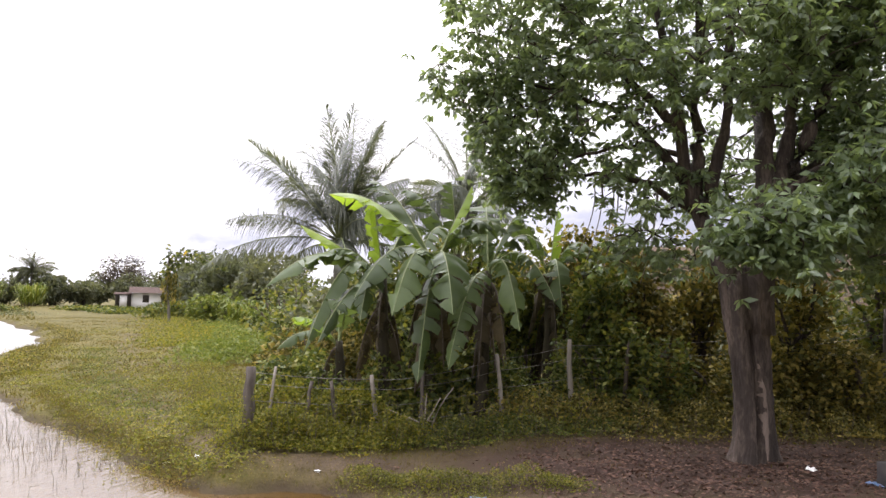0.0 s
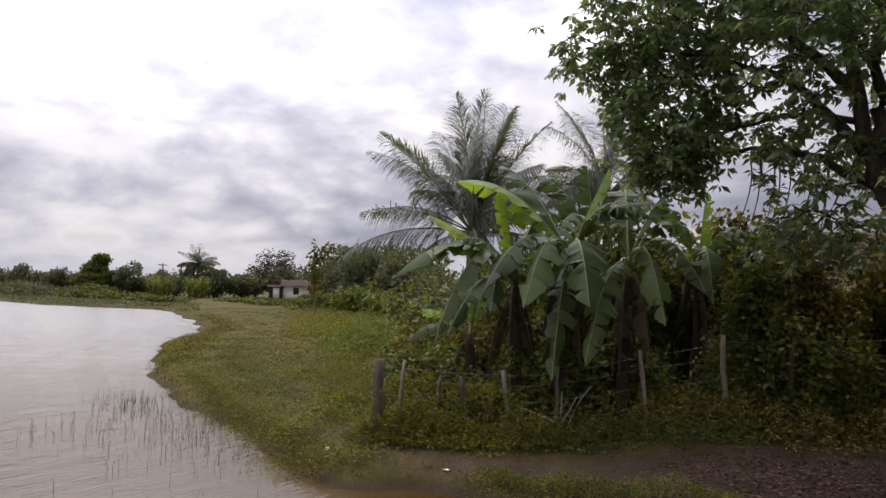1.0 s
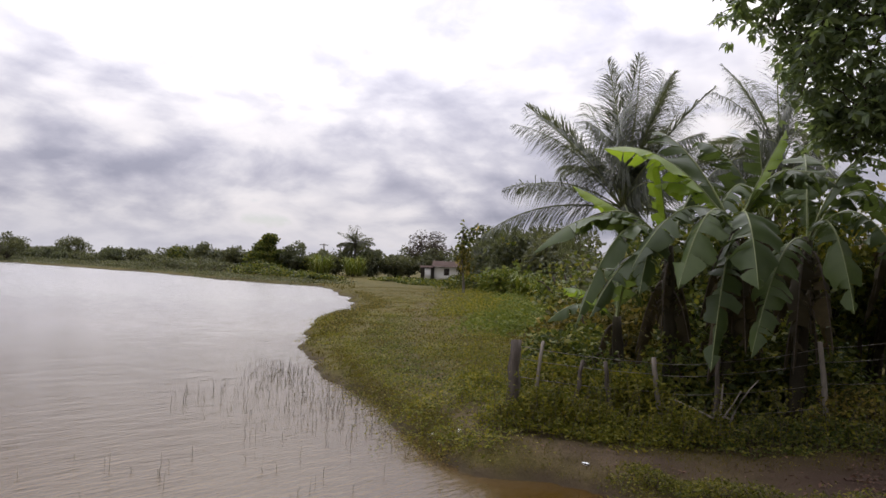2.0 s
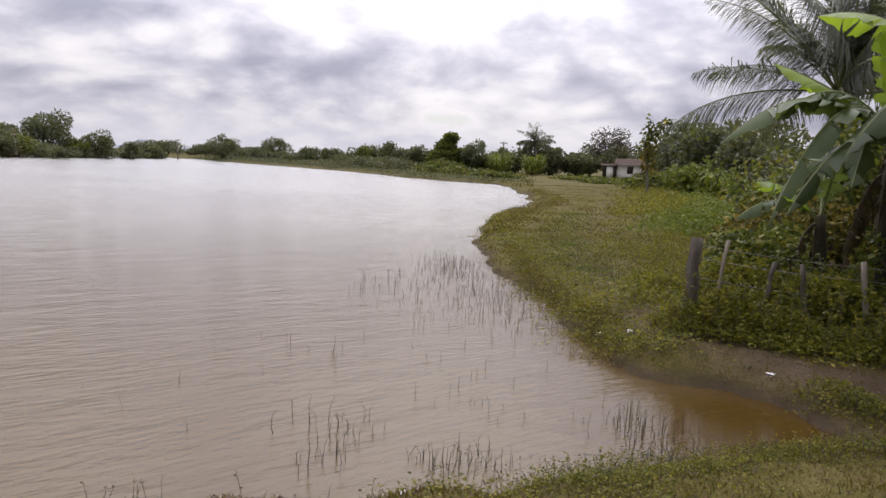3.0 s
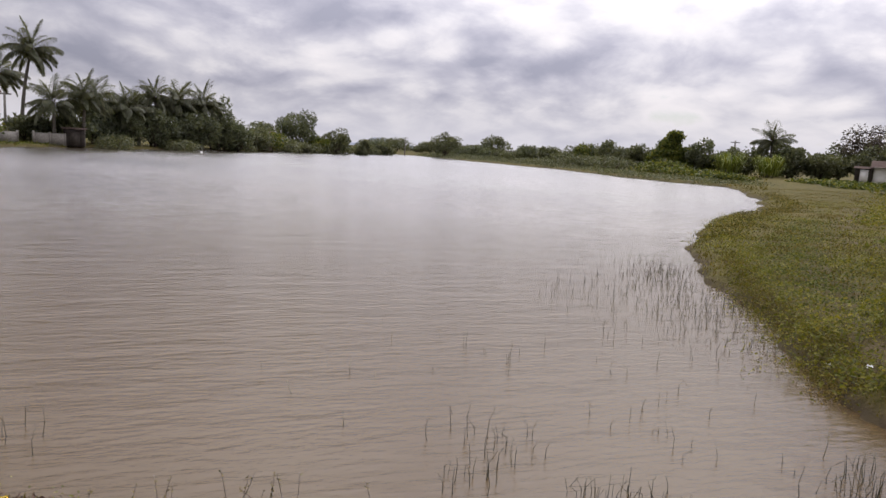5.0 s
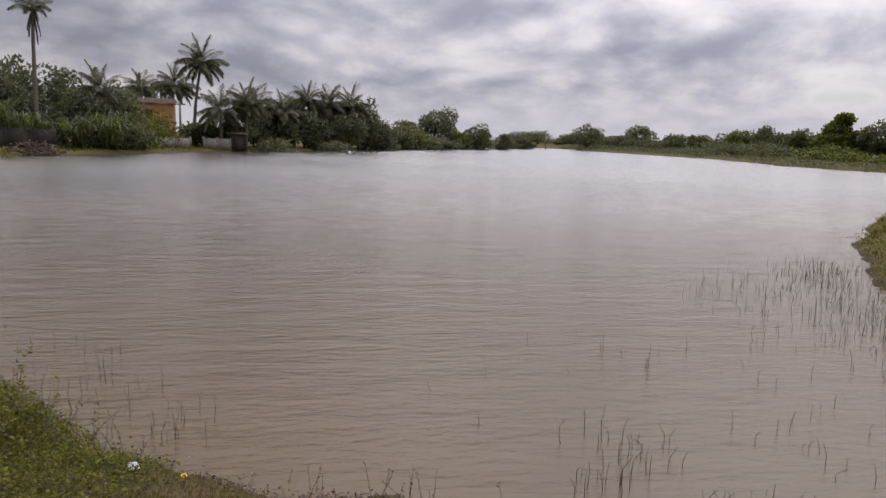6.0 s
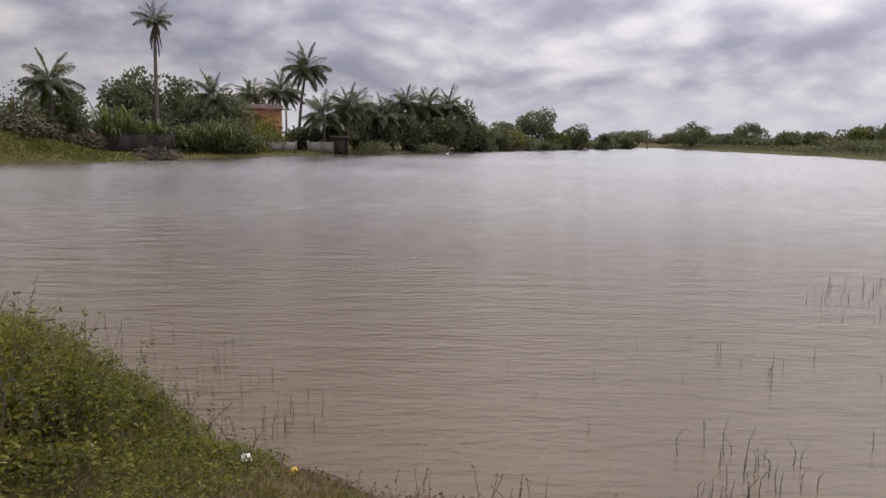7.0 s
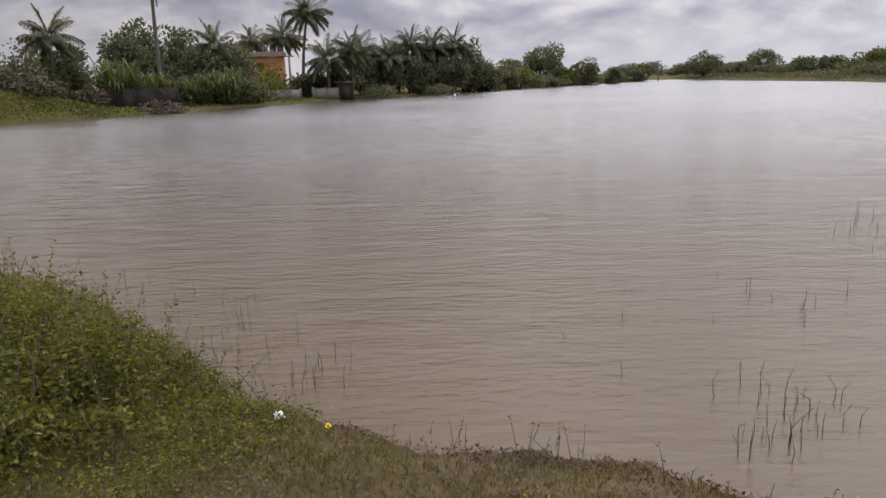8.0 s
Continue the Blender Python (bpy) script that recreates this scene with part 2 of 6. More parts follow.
def water_material():
    """Silty brown pond water with wind ripples."""
    m, nt, bsdf, out = mat_base("silty_pond_water")
    pos = place_node(nt)
    spin, mp = nt.nodes.new("ShaderNodeMapping"), nt.nodes.new("ShaderNodeMapping")
    spin.inputs["Rotation"].default_value = (0, 0, radians(17))
    mp.inputs["Scale"].default_value = (3.4, 1.0, 1.0)
    nt.links.new(pos, spin.inputs["Vector"]), nt.links.new(spin.outputs[0], mp.inputs["Vector"])
    rip, swell = noise_node(nt, 3.4, 4.0, 0.6, mp.outputs[0]), noise_node(nt, 0.85, 2.5, 0.5, mp.outputs[0])
    patch = noise_node(nt, 0.05, 3.0, 0.5, pos)
    hsum = nt.nodes.new("ShaderNodeMath")
    hsum.operation = "MULTIPLY_ADD"
    nt.links.new(swell.outputs[0], hsum.inputs[0])
    hsum.inputs[1].default_value = 2.0
    nt.links.new(rip.outputs[0], hsum.inputs[2])
    # longer wind waves, faded in with distance to fit the camera's view
    away, far_fade = nt.nodes.new("ShaderNodeVectorMath"), nt.nodes.new("ShaderNodeMapRange")
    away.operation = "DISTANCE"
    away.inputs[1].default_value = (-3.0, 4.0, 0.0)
    far_fade.inputs["From Min"].default_value, far_fade.inputs["From Max"].default_value = 6.0, 24.0
    far_fade.inputs["To Max"].default_value = 7.0
    nt.links.new(pos, away.inputs[0]), nt.links.new(away.outputs["Value"], far_fade.inputs["Value"])
    waves, short = noise_node(nt, 0.6, 4.0, 0.6, mp.outputs[0]), hsum
    hsum = nt.nodes.new("ShaderNodeMath")
    hsum.operation = "MULTIPLY_ADD"
    nt.links.new(waves.outputs[0], hsum.inputs[0]), nt.links.new(far_fade.outputs[0], hsum.inputs[1]), nt.links.new(short.outputs[0], hsum.inputs[2])
    bump = nt.nodes.new("ShaderNodeBump")
    bump.inputs["Distance"].default_value = 0.05
    # ripple strength falls with distance from the near bank, to fit the camera's view
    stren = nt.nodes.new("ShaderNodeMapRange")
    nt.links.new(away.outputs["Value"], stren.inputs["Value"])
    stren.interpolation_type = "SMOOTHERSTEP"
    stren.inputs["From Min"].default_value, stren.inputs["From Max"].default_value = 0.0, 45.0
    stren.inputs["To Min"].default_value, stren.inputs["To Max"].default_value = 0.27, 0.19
    gust = nt.nodes.new("ShaderNodeMath")
    gust.operation = "MULTIPLY"
    puffs = nt.nodes.new("ShaderNodeMapRange")
    puffs.inputs["From Min"].default_value, puffs.inputs["From Max"].default_value = 0.35, 0.65
    puffs.inputs["To Min"].default_value, puffs.inputs["To Max"].default_value = 0.7, 1.4
    nt.links.new(patch.outputs[0], puffs.inputs["Value"]), nt.links.new(puffs.outputs[0], gust.inputs[0]), nt.links.new(stren.outputs[0], gust.inputs[1])
    # the little inlet lies sheltered: calm, shallow and stained by its bed
    cove, lee = nt.nodes.new("ShaderNodeVectorMath"), nt.nodes.new("ShaderNodeMapRange")
    cove.operation = "DISTANCE"
    cove.inputs[1].default_value = (-0.9, 6.4, 0.0)
    nt.links.new(pos, cove.inputs[0]), nt.links.new(cove.outputs["Value"], lee.inputs["Value"])
    lee.inputs["From Min"].default_value, lee.inputs["From Max"].default_value = 0.9, 1.75
    calm = nt.nodes.new("ShaderNodeMath")
    calm.operation = "MULTIPLY"
    shelter = nt.nodes.new("ShaderNodeMapRange")
    shelter.inputs["To Min"].default_value = 0.25
    nt.links.new(lee.outputs[0], shelter.inputs["Value"]), nt.links.new(shelter.outputs[0], calm.inputs[0]), nt.links.new(gust.outputs[0], calm.inputs[1])
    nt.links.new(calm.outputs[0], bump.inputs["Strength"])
    nt.links.new(hsum.outputs[0], bump.inputs["Height"])
    col = ramp_node(nt, [(0.3, (0.084, 0.054, 0.021)), (0.7, (0.102, 0.067, 0.028))])
    nt.links.new(patch.outputs[0], col.inputs[0])
    shallow = nt.nodes.new("ShaderNodeMixRGB")
    shallow.inputs[1].default_value = (0.062, 0.034, 0.007, 1)
    nt.links.new(lee.outputs[0], shallow.inputs[0]), nt.links.new(col.outputs[0], shallow.inputs[2])
    silt, gloss, both, fres, soft = (nt.nodes.new("ShaderNode" + k) for k in ("BsdfDiffuse", "BsdfGlossy", "MixShader", "Fresnel", "Bump"))
    nt.nodes.remove(bsdf)
    nt.links.new(shallow.outputs[0], silt.inputs["Color"])
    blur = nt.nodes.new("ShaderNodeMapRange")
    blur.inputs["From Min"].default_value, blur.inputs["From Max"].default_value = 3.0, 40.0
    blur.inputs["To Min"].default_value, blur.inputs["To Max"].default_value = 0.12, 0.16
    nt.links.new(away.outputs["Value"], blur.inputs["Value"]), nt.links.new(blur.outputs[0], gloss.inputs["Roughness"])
    nt.links.new(bump.outputs[0], gloss.inputs["Normal"])
    # farther out wavelets become a fine scatter of slopes, to fit the camera's view
    slope, centred, lean, upright = noise_node(nt, 0.95, 3.0, 0.6, mp.outputs[0]), nt.nodes.new("ShaderNodeVectorMath"), nt.nodes.new("ShaderNodeVectorMath"), nt.nodes.new("ShaderNodeVectorMath")
    centred.operation, lean.operation, upright.operation = "SUBTRACT", "SCALE", "MULTIPLY_ADD"
    centred.inputs[1].default_value = (0.5, 0.5, 0.5)
    nt.links.new(slope.outputs["Color"], centred.inputs[0]), nt.links.new(centred.outputs[0], upright.inputs[0])
    upright.inputs[1].default_value, upright.inputs[2].default_value = (0.55, 0.28, 0.0), (0.20, -0.10, 0.0)          # constant lean tips the slopes towards the camera, to mirror brighter sky
    grow = nt.nodes.new("ShaderNodeMapRange")
    grow.inputs["From Min"].default_value, grow.inputs["From Max"].default_value = 4.0, 20.0
    grow.inputs["To Max"].default_value = 0.32
    nt.links.new(away.outputs["Value"], grow.inputs["Value"]), nt.links.new(grow.outputs[0], lean.inputs["Scale"]), nt.links.new(upright.outputs[0], lean.inputs[0])
    rise, tilt = nt.nodes.new("ShaderNodeVectorMath"), nt.nodes.new("ShaderNodeVectorMath")
    rise.operation, tilt.operation = "ADD", "NORMALIZE"
    rise.inputs[1].default_value = (0.0, 0.0, 1.0)
    nt.links.new(lean.outputs[0], rise.inputs[0]), nt.links.new(rise.outputs[0], tilt.inputs[0]), nt.links.new(tilt.outputs[0], bump.inputs["Normal"])
    # gloss of the ripples' own slopes fades with distance, to fit the camera's view
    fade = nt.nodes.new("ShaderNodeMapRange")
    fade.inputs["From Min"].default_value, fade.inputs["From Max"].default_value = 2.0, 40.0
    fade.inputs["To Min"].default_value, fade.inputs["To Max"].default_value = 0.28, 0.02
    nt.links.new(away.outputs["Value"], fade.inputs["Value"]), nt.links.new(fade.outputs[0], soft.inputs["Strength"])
    soft.inputs["Distance"].default_value = 0.05
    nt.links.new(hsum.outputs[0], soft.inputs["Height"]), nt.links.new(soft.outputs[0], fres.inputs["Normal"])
    fres.inputs["IOR"].default_value = 1.54
    nt.links.new(fres.outputs[0], both.inputs[0]), nt.links.new(silt.outputs[0], both.inputs[1]), nt.links.new(gloss.outputs[0], both.inputs[2])
    nt.links.new(both.outputs[0], out.inputs[0])
    return m


M_GROUND, M_WATER = ground_material(), water_material()
M_TREE = leaf_material("broad_tree_leaf", [(0.1, (0.078, 0.106, 0.066)), (0.5, (0.135, 0.182, 0.10)), (0.8, (0.20, 0.265, 0.13)), (0.97, (0.31, 0.37, 0.15))], 0.36, 0.5, gloss=0.7)
# thicket leaves coloured darker for the shade they stand in; M_HERB is sunlit
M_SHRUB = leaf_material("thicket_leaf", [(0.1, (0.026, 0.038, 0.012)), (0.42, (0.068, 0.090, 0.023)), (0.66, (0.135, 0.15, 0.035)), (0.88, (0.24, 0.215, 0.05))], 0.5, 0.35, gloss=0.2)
M_DRYLEAF = leaf_material("dry_thicket_leaf", [(0.1, (0.030, 0.033, 0.011)), (0.40, (0.080, 0.076, 0.020)), (0.62, (0.16, 0.135, 0.034)), (0.85, (0.30, 0.23, 0.065))], 0.6, 0.25, gloss=0.12)
M_HERB = leaf_material("bank_herb_leaf", [(0.1, (0.044, 0.052, 0.011)), (0.4, (0.112, 0.120, 0.020)), (0.75, (0.205, 0.19, 0.032)), (0.95, (0.32, 0.24, 0.045))], 0.5, 0.40, gloss=0.12)
M_GRASS = leaf_material("bank_grass", [(0.22, (0.036, 0.036, 0.009)), (0.4, (0.084, 0.076, 0.017)), (0.58, (0.140, 0.112, 0.029)), (0.8, (0.25, 0.185, 0.075))], 0.65, 0.3, patch=0.74, blotch=0.5, gloss=0.08)
M_BUSH = leaf_material("near_bush_leaf", [(0.2, (0.030, 0.036, 0.010)), (0.42, (0.088, 0.095, 0.020)), (0.65, (0.17, 0.165, 0.030)), (0.85, (0.27, 0.215, 0.05))], 0.5, 0.35, patch=0.55, blotch=2.6, gloss=0.14)
M_FLOWER = leaf_material("yellow_petal", [(0.2, (0.55, 0.38, 0.02)), (0.8, (0.75, 0.55, 0.05))], 0.6, 0.3)
M_STRAW = leaf_material("dry_straw", [(0.15, (0.07, 0.05, 0.024)), (0.5, (0.16, 0.118, 0.056)), (0.85, (0.30, 0.23, 0.12))], 0.75, 0.2, patch=0.4, gloss=0.08)
M_LITTER = leaf_material("fallen_leaf", [(0.1, (0.030, 0.015, 0.010)), (0.5, (0.080, 0.041, 0.029)), (0.85, (0.155, 0.09, 0.063)), (0.98, (0.32, 0.24, 0.19))], 0.8, 0.1)
M_REED = leaf_material("reed_stem", [(0.1, (0.02, 0.02, 0.012)), (0.6, (0.06, 0.055, 0.03)), (0.95, (0.13, 0.115, 0.06))], 0.6, 0.1)
M_BANANA = leaf_material("banana_leaf", [(0.1, (0.042, 0.062, 0.026)), (0.5, (0.074, 0.106, 0.040)), (0.9, (0.12, 0.165, 0.058))], 0.42, 0.36, True, gloss=0.35)
M_BANANA_NEW = leaf_material("young_banana_leaf", [(0.1, (0.15, 0.23, 0.03)), (0.6, (0.21, 0.30, 0.045)), (0.9, (0.27, 0.36, 0.06))], 0.38, 0.5, True)
M_BANANA_OLD = leaf_material("withered_banana_leaf", [(0.1, (0.026, 0.021, 0.011)), (0.6, (0.058, 0.045, 0.022)), (0.9, (0.13, 0.098, 0.05))], 0.8, 0.2, True)
M_PALM = leaf_material("coconut_leaflet", [(0.1, (0.055, 0.064, 0.050)), (0.5, (0.09, 0.103, 0.076)), (0.9, (0.15, 0.165, 0.115))], 0.36, 0.4, gloss=0.45)
M_FARPALM = leaf_material("far_coconut_leaflet", [(0.1, (0.065, 0.072, 0.045)), (0.5, (0.11, 0.12, 0.07)), (0.9, (0.19, 0.19, 0.11))], 0.5, 0.45)
# these two far leaf colours are greyed and lightened to stand for haze
M_FAR = leaf_material("hazed_far_leaf", [(0.1, (0.062, 0.070, 0.044)), (0.5, (0.105, 0.115, 0.068)), (0.9, (0.16, 0.162, 0.09))], 0.6, 0.35)
M_FARDARK = leaf_material("hazed_dark_leaf", [(0.1, (0.058, 0.068, 0.046)), (0.5, (0.098, 0.112, 0.070)), (0.9, (0.15, 0.16, 0.095))], 0.6, 0.38)
M_FARLIGHT = leaf_material("pale_far_leaf", [(0.1, (0.06, 0.085, 0.02)), (0.5, (0.12, 0.15, 0.03)), (0.9, (0.20, 0.21, 0.05))], 0.6, 0.3, gloss=0.15)
M_FARBARE = leaf_material("thin_far_leaf", [(0.1, (0.06, 0.05, 0.035)), (0.5, (0.10, 0.085, 0.055)), (0.9, (0.15, 0.13, 0.08))], 0.8, 0.1)
M_BARK = rough_material("grey_brown_bark", [(0.32, (0.018, 0.013, 0.011)), (0.5, (0.05, 0.038, 0.031)), (0.68, (0.15, 0.115, 0.094))], 5.0, 0.9, 1.0, (1, 1, 0.22), 34.0, dist=0.07)
M_BAREWOOD = rough_material("worn_trunk_wood", [(0.25, (0.075, 0.055, 0.045)), (0.5, (0.16, 0.122, 0.10)), (0.75, (0.27, 0.215, 0.18))], 6.0, 0.9, 0.8, (1, 1, 0.2), 40.0)
M_WOODPOST = rough_material("weathered_post_wood", [(0.25, (0.035, 0.028, 0.023)), (0.5, (0.09, 0.075, 0.062)), (0.75, (0.20, 0.17, 0.145))], 8.0, 0.9, 0.7, (1, 1, 0.12), 60.0)
M_PALEPOST = rough_material("bleached_stick", [(0.25, (0.12, 0.10, 0.082)), (0.5, (0.235, 0.205, 0.17)), (0.75, (0.38, 0.34, 0.29))], 9.0, 0.9, 0.6, (1, 1, 0.15), 60.0)
M_PSEUDO = rough_material("banana_stem", [(0.25, (0.018, 0.015, 0.010)), (0.5, (0.045, 0.037, 0.022)), (0.75, (0.09, 0.078, 0.04))], 6.0, 0.8, 0.5, (1, 1, 0.2), 40.0)
M_PALMTRUNK = rough_material("palm_trunk", [(0.25, (0.06, 0.052, 0.045)), (0.5, (0.14, 0.125, 0.105)), (0.75, (0.24, 0.215, 0.185))], 4.0, 0.9, 0.6, (1, 1, 3.0), 30.0)
M_WHITEWALL = rough_material("limewashed_wall", [(0.2, (0.42, 0.40, 0.38)), (0.45, (0.66, 0.65, 0.63)), (0.8, (0.80, 0.79, 0.77))], 1.2, 0.9, 0.2, fine=20.0)
M_BEIGEWALL = rough_material("bare_rendered_wall", [(0.2, (0.26, 0.215, 0.18)), (0.5, (0.40, 0.34, 0.29)), (0.8, (0.52, 0.46, 0.40))], 0.8, 0.95, 0.3, fine=12.0)
M_GREYWALL = rough_material("grey_block_wall", [(0.2, (0.026, 0.022, 0.021)), (0.5, (0.052, 0.045, 0.042)), (0.8, (0.10, 0.088, 0.082))], 0.9, 0.95, 0.3, fine=12.0)
M_ORANGE = rough_material("orange_painted_wall", [(0.2, (0.44, 0.21, 0.11)), (0.5, (0.54, 0.28, 0.15)), (0.8, (0.60, 0.35, 0.21))], 0.8, 0.9, 0.2, fine=12.0)
M_TILE = rough_material("clay_roof_tile", [(0.2, (0.08, 0.058, 0.050)), (0.5, (0.15, 0.108, 0.092)), (0.8, (0.24, 0.185, 0.16))], 2.5, 0.9, 0.4, fine=18.0)
M_REDTILE = rough_material("red_roof_tile", [(0.2, (0.17, 0.05, 0.04)), (0.5, (0.29, 0.085, 0.07)), (0.8, (0.36, 0.14, 0.11))], 2.5, 0.9, 0.4, fine=18.0)
M_CANE = leaf_material("cane_blade", [(0.1, (0.04, 0.056, 0.024)), (0.5, (0.08, 0.102, 0.038)), (0.9, (0.17, 0.19, 0.08))], 0.5, 0.35)
M_DARKWOOD = rough_material("dark_door_wood", [(0.2, (0.02, 0.017, 0.014)), (0.5, (0.05, 0.042, 0.035)), (0.8, (0.10, 0.085, 0.07))], 3.0, 0.8, 0.3)
M_CONCRETE = rough_material("rough_concrete", [(0.2, (0.10, 0.09, 0.08)), (0.5, (0.20, 0.185, 0.165)), (0.8, (0.33, 0.31, 0.28))], 6.0, 0.95, 0.6, fine=60.0)
# the blue-grey of distance haze is put into the hill colour
M_HILL = rough_material("hazed_hill", [(0.2, (0.16, 0.18, 0.22)), (0.5, (0.19, 0.21, 0.25)), (0.8, (0.22, 0.24, 0.28))], 0.004, 1.0, 0.0, fine=0.02)
M_WIRE = rough_material("rusty_wire", [(0.2, (0.10, 0.085, 0.075)), (0.6, (0.22, 0.20, 0.185))], 30.0, 0.6, 0.1, metallic=0.6)
M_WHITEPLASTIC = rough_material("dirty_white_plastic", [(0.2, (0.45, 0.44, 0.42)), (0.6, (0.80, 0.80, 0.79))], 14.0, 0.5, 0.2, fine=80.0)
M_BLUEPLASTIC = rough_material("blue_plastic", [(0.2, (0.06, 0.10, 0.20)), (0.6, (0.14, 0.22, 0.38))], 14.0, 0.45, 0.2, fine=80.0)
M_YELLOWPLASTIC = rough_material("yellow_plastic", [(0.2, (0.55, 0.33, 0.02)), (0.6, (0.75, 0.50, 0.03))], 14.0, 0.5, 0.2, fine=80.0)
M_TWIG = rough_material("dry_twig", [(0.2, (0.05, 0.038, 0.03)), (0.6, (0.12, 0.095, 0.075)), (0.8, (0.20, 0.165, 0.13))], 12.0, 0.9, 0.4)


# ---- geometry helpers ----
class Geo:
    """Collects vertices, triangles and quads, each with a material slot, for one mesh."""

    def __init__(self):
        self.v, self.t, self.q, self.tm, self.qm, self.n = [], [], [], [], [], 0

    def add(self, v, tris=None, quads=None, slot=0):
        v = np.asarray(v, float).reshape(-1, 3)
        if tris is not None and len(tris):
            a = np.asarray(tris, int).reshape(-1, 3) + self.n
            self.t.append(a), self.tm.append(np.full(len(a), slot))
        if quads is not None and len(quads):
            a = np.asarray(quads, int).reshape(-1, 4) + self.n
            self.q.append(a), self.qm.append(np.full(len(a), slot))
        self.v.append(v)
        self.n += len(v)
        return self

    def mesh(self, name, mats, smooth=False):
        me = bpy.data.meshes.new(name)
        v = np.concatenate(self.v)
        t = np.concatenate(self.t) if self.t else np.zeros((0, 3), int)
        q = np.concatenate(self.q) if self.q else np.zeros((0, 4), int)
        me.vertices.add(len(v))
        me.vertices.foreach_set("co", v.ravel())
        me.loops.add(t.size + q.size)
        me.loops.foreach_set("vertex_index", np.concatenate([t.ravel(), q.ravel()]).astype(np.int32))
        me.polygons.add(len(t) + len(q))
        start = np.concatenate([np.arange(len(t)) * 3, t.size + np.arange(len(q)) * 4])
        me.polygons.foreach_set("loop_start", start.astype(np.int32))
        slots = np.concatenate([*self.tm, *self.qm]).astype(np.int32)
        me.polygons.foreach_set("material_index", slots)
        if smooth:
            me.polygons.foreach_set("use_smooth", np.ones(len(slots), bool))
        for m in mats if isinstance(mats, (list, tuple)) else [mats]:
            me.materials.append(m)
        me.update(calc_edges=True)
        return me


def part(name, geo, mats, parent=None, label="", smooth=False):
    """One mesh object, under a thing where one is given."""
    ob = new(name, geo.mesh(name, mats, smooth) if isinstance(geo, Geo) else geo)
    if parent:
        ob.parent = parent
    return tagged(ob, label) if label else ob


def thing(name, label, category, group="", kind="", at=(0, 0, 0), turn=0.0):
    ob = new(name)
    ob.matrix_basis = pose(*at, 0, 0, turn)
    return tagged(ob, label, category, group, kind)


def unit(a):
    a = np.asarray(a, float)
    return a / np.maximum(np.linalg.norm(a, axis=-1, keepdims=True), 1e-9)


def tube(geo, pts, radii, sides=7, slot=0, wob=0.0, rng=None):
    """A tapered limb along points."""
    pts, n = np.asarray(pts, float), len(pts)
    radii = np.broadcast_to(np.asarray(radii, float), n)
    tan = unit(np.gradient(pts, axis=0))
    ref = np.where(np.abs(tan[:, 2:3]) > 0.9, [[1.0, 0, 0]], [[0, 0, 1.0]])
    a = unit(np.cross(tan, ref))
    b = np.cross(tan, a)
    ang = np.linspace(0, 2 * np.pi, sides, endpoint=False)
    r = radii[:, None] * np.ones(sides)
    if wob and rng is not None:
        r = r * (1 + wob * rng.standard_normal((n, sides)))
    v = pts[:, None] + r[..., None] * (np.cos(ang)[None, :, None] * a[:, None] + np.sin(ang)[None, :, None] * b[:, None])
    i, j = np.meshgrid(np.arange(n - 1), np.arange(sides), indexing="ij")
    k = (j + 1) % sides
    quads = np.stack([i * sides + j, i * sides + k, (i + 1) * sides + k, (i + 1) * sides + j], -1).reshape(-1, 4)
    v = np.concatenate([v.reshape(-1, 3), pts[:1], pts[-1:]])
    c0, c1, s = n * sides, n * sides + 1, np.arange(sides)
    caps = np.concatenate([np.stack([np.full(sides, c0), (s + 1) % sides, s], -1),
                           np.stack([np.full(sides, c1), (n - 1) * sides + s, (n - 1) * sides + (s + 1) % sides], -1)])
    return geo.add(v, caps, quads, slot)


def bend(a, b, sag, n=6):
    """Points from a to b, bowed by the vector sag."""
    s = np.linspace(0, 1, n)[:, None]
    return np.asarray(a, float) * (1 - s) + np.asarray(b, float) * s + 4 * s * (1 - s) * np.asarray(sag, float)


# a leaf of two halves folded along its rib, and a plain lozenge for far crowns
LEAF_V = np.array([[0, 0, 0], [0.45, 0.23, 0.06], [0.5, 0, -0.02], [0.45, -0.23, 0.06], [1, 0, -0.12]])
LEAF_T = np.array([[0, 2, 1], [0, 3, 2], [1, 2, 4], [2, 3, 4]])
FAR_V = np.array([[0, 0, 0], [0.5, 0.32, 0.05], [1, 0, -0.05], [0.5, -0.32, 0.05]])
FAR_T = np.array([[0, 3, 1], [1, 3, 2]])
BLADE_V = np.array([[0, 0.5, 0], [0, -0.5, 0], [0.55, 0.32, 0], [0.55, -0.32, 0], [1, 0, 0]])
BLADE_T = np.array([[0, 1, 3], [0, 3, 2], [2, 3, 4]])
STRAW_V = np.array([[0, 0.5, 0], [0, -0.5, 0], [1, 0, 0]])
STRAW_T = np.array([[0, 1, 2]])


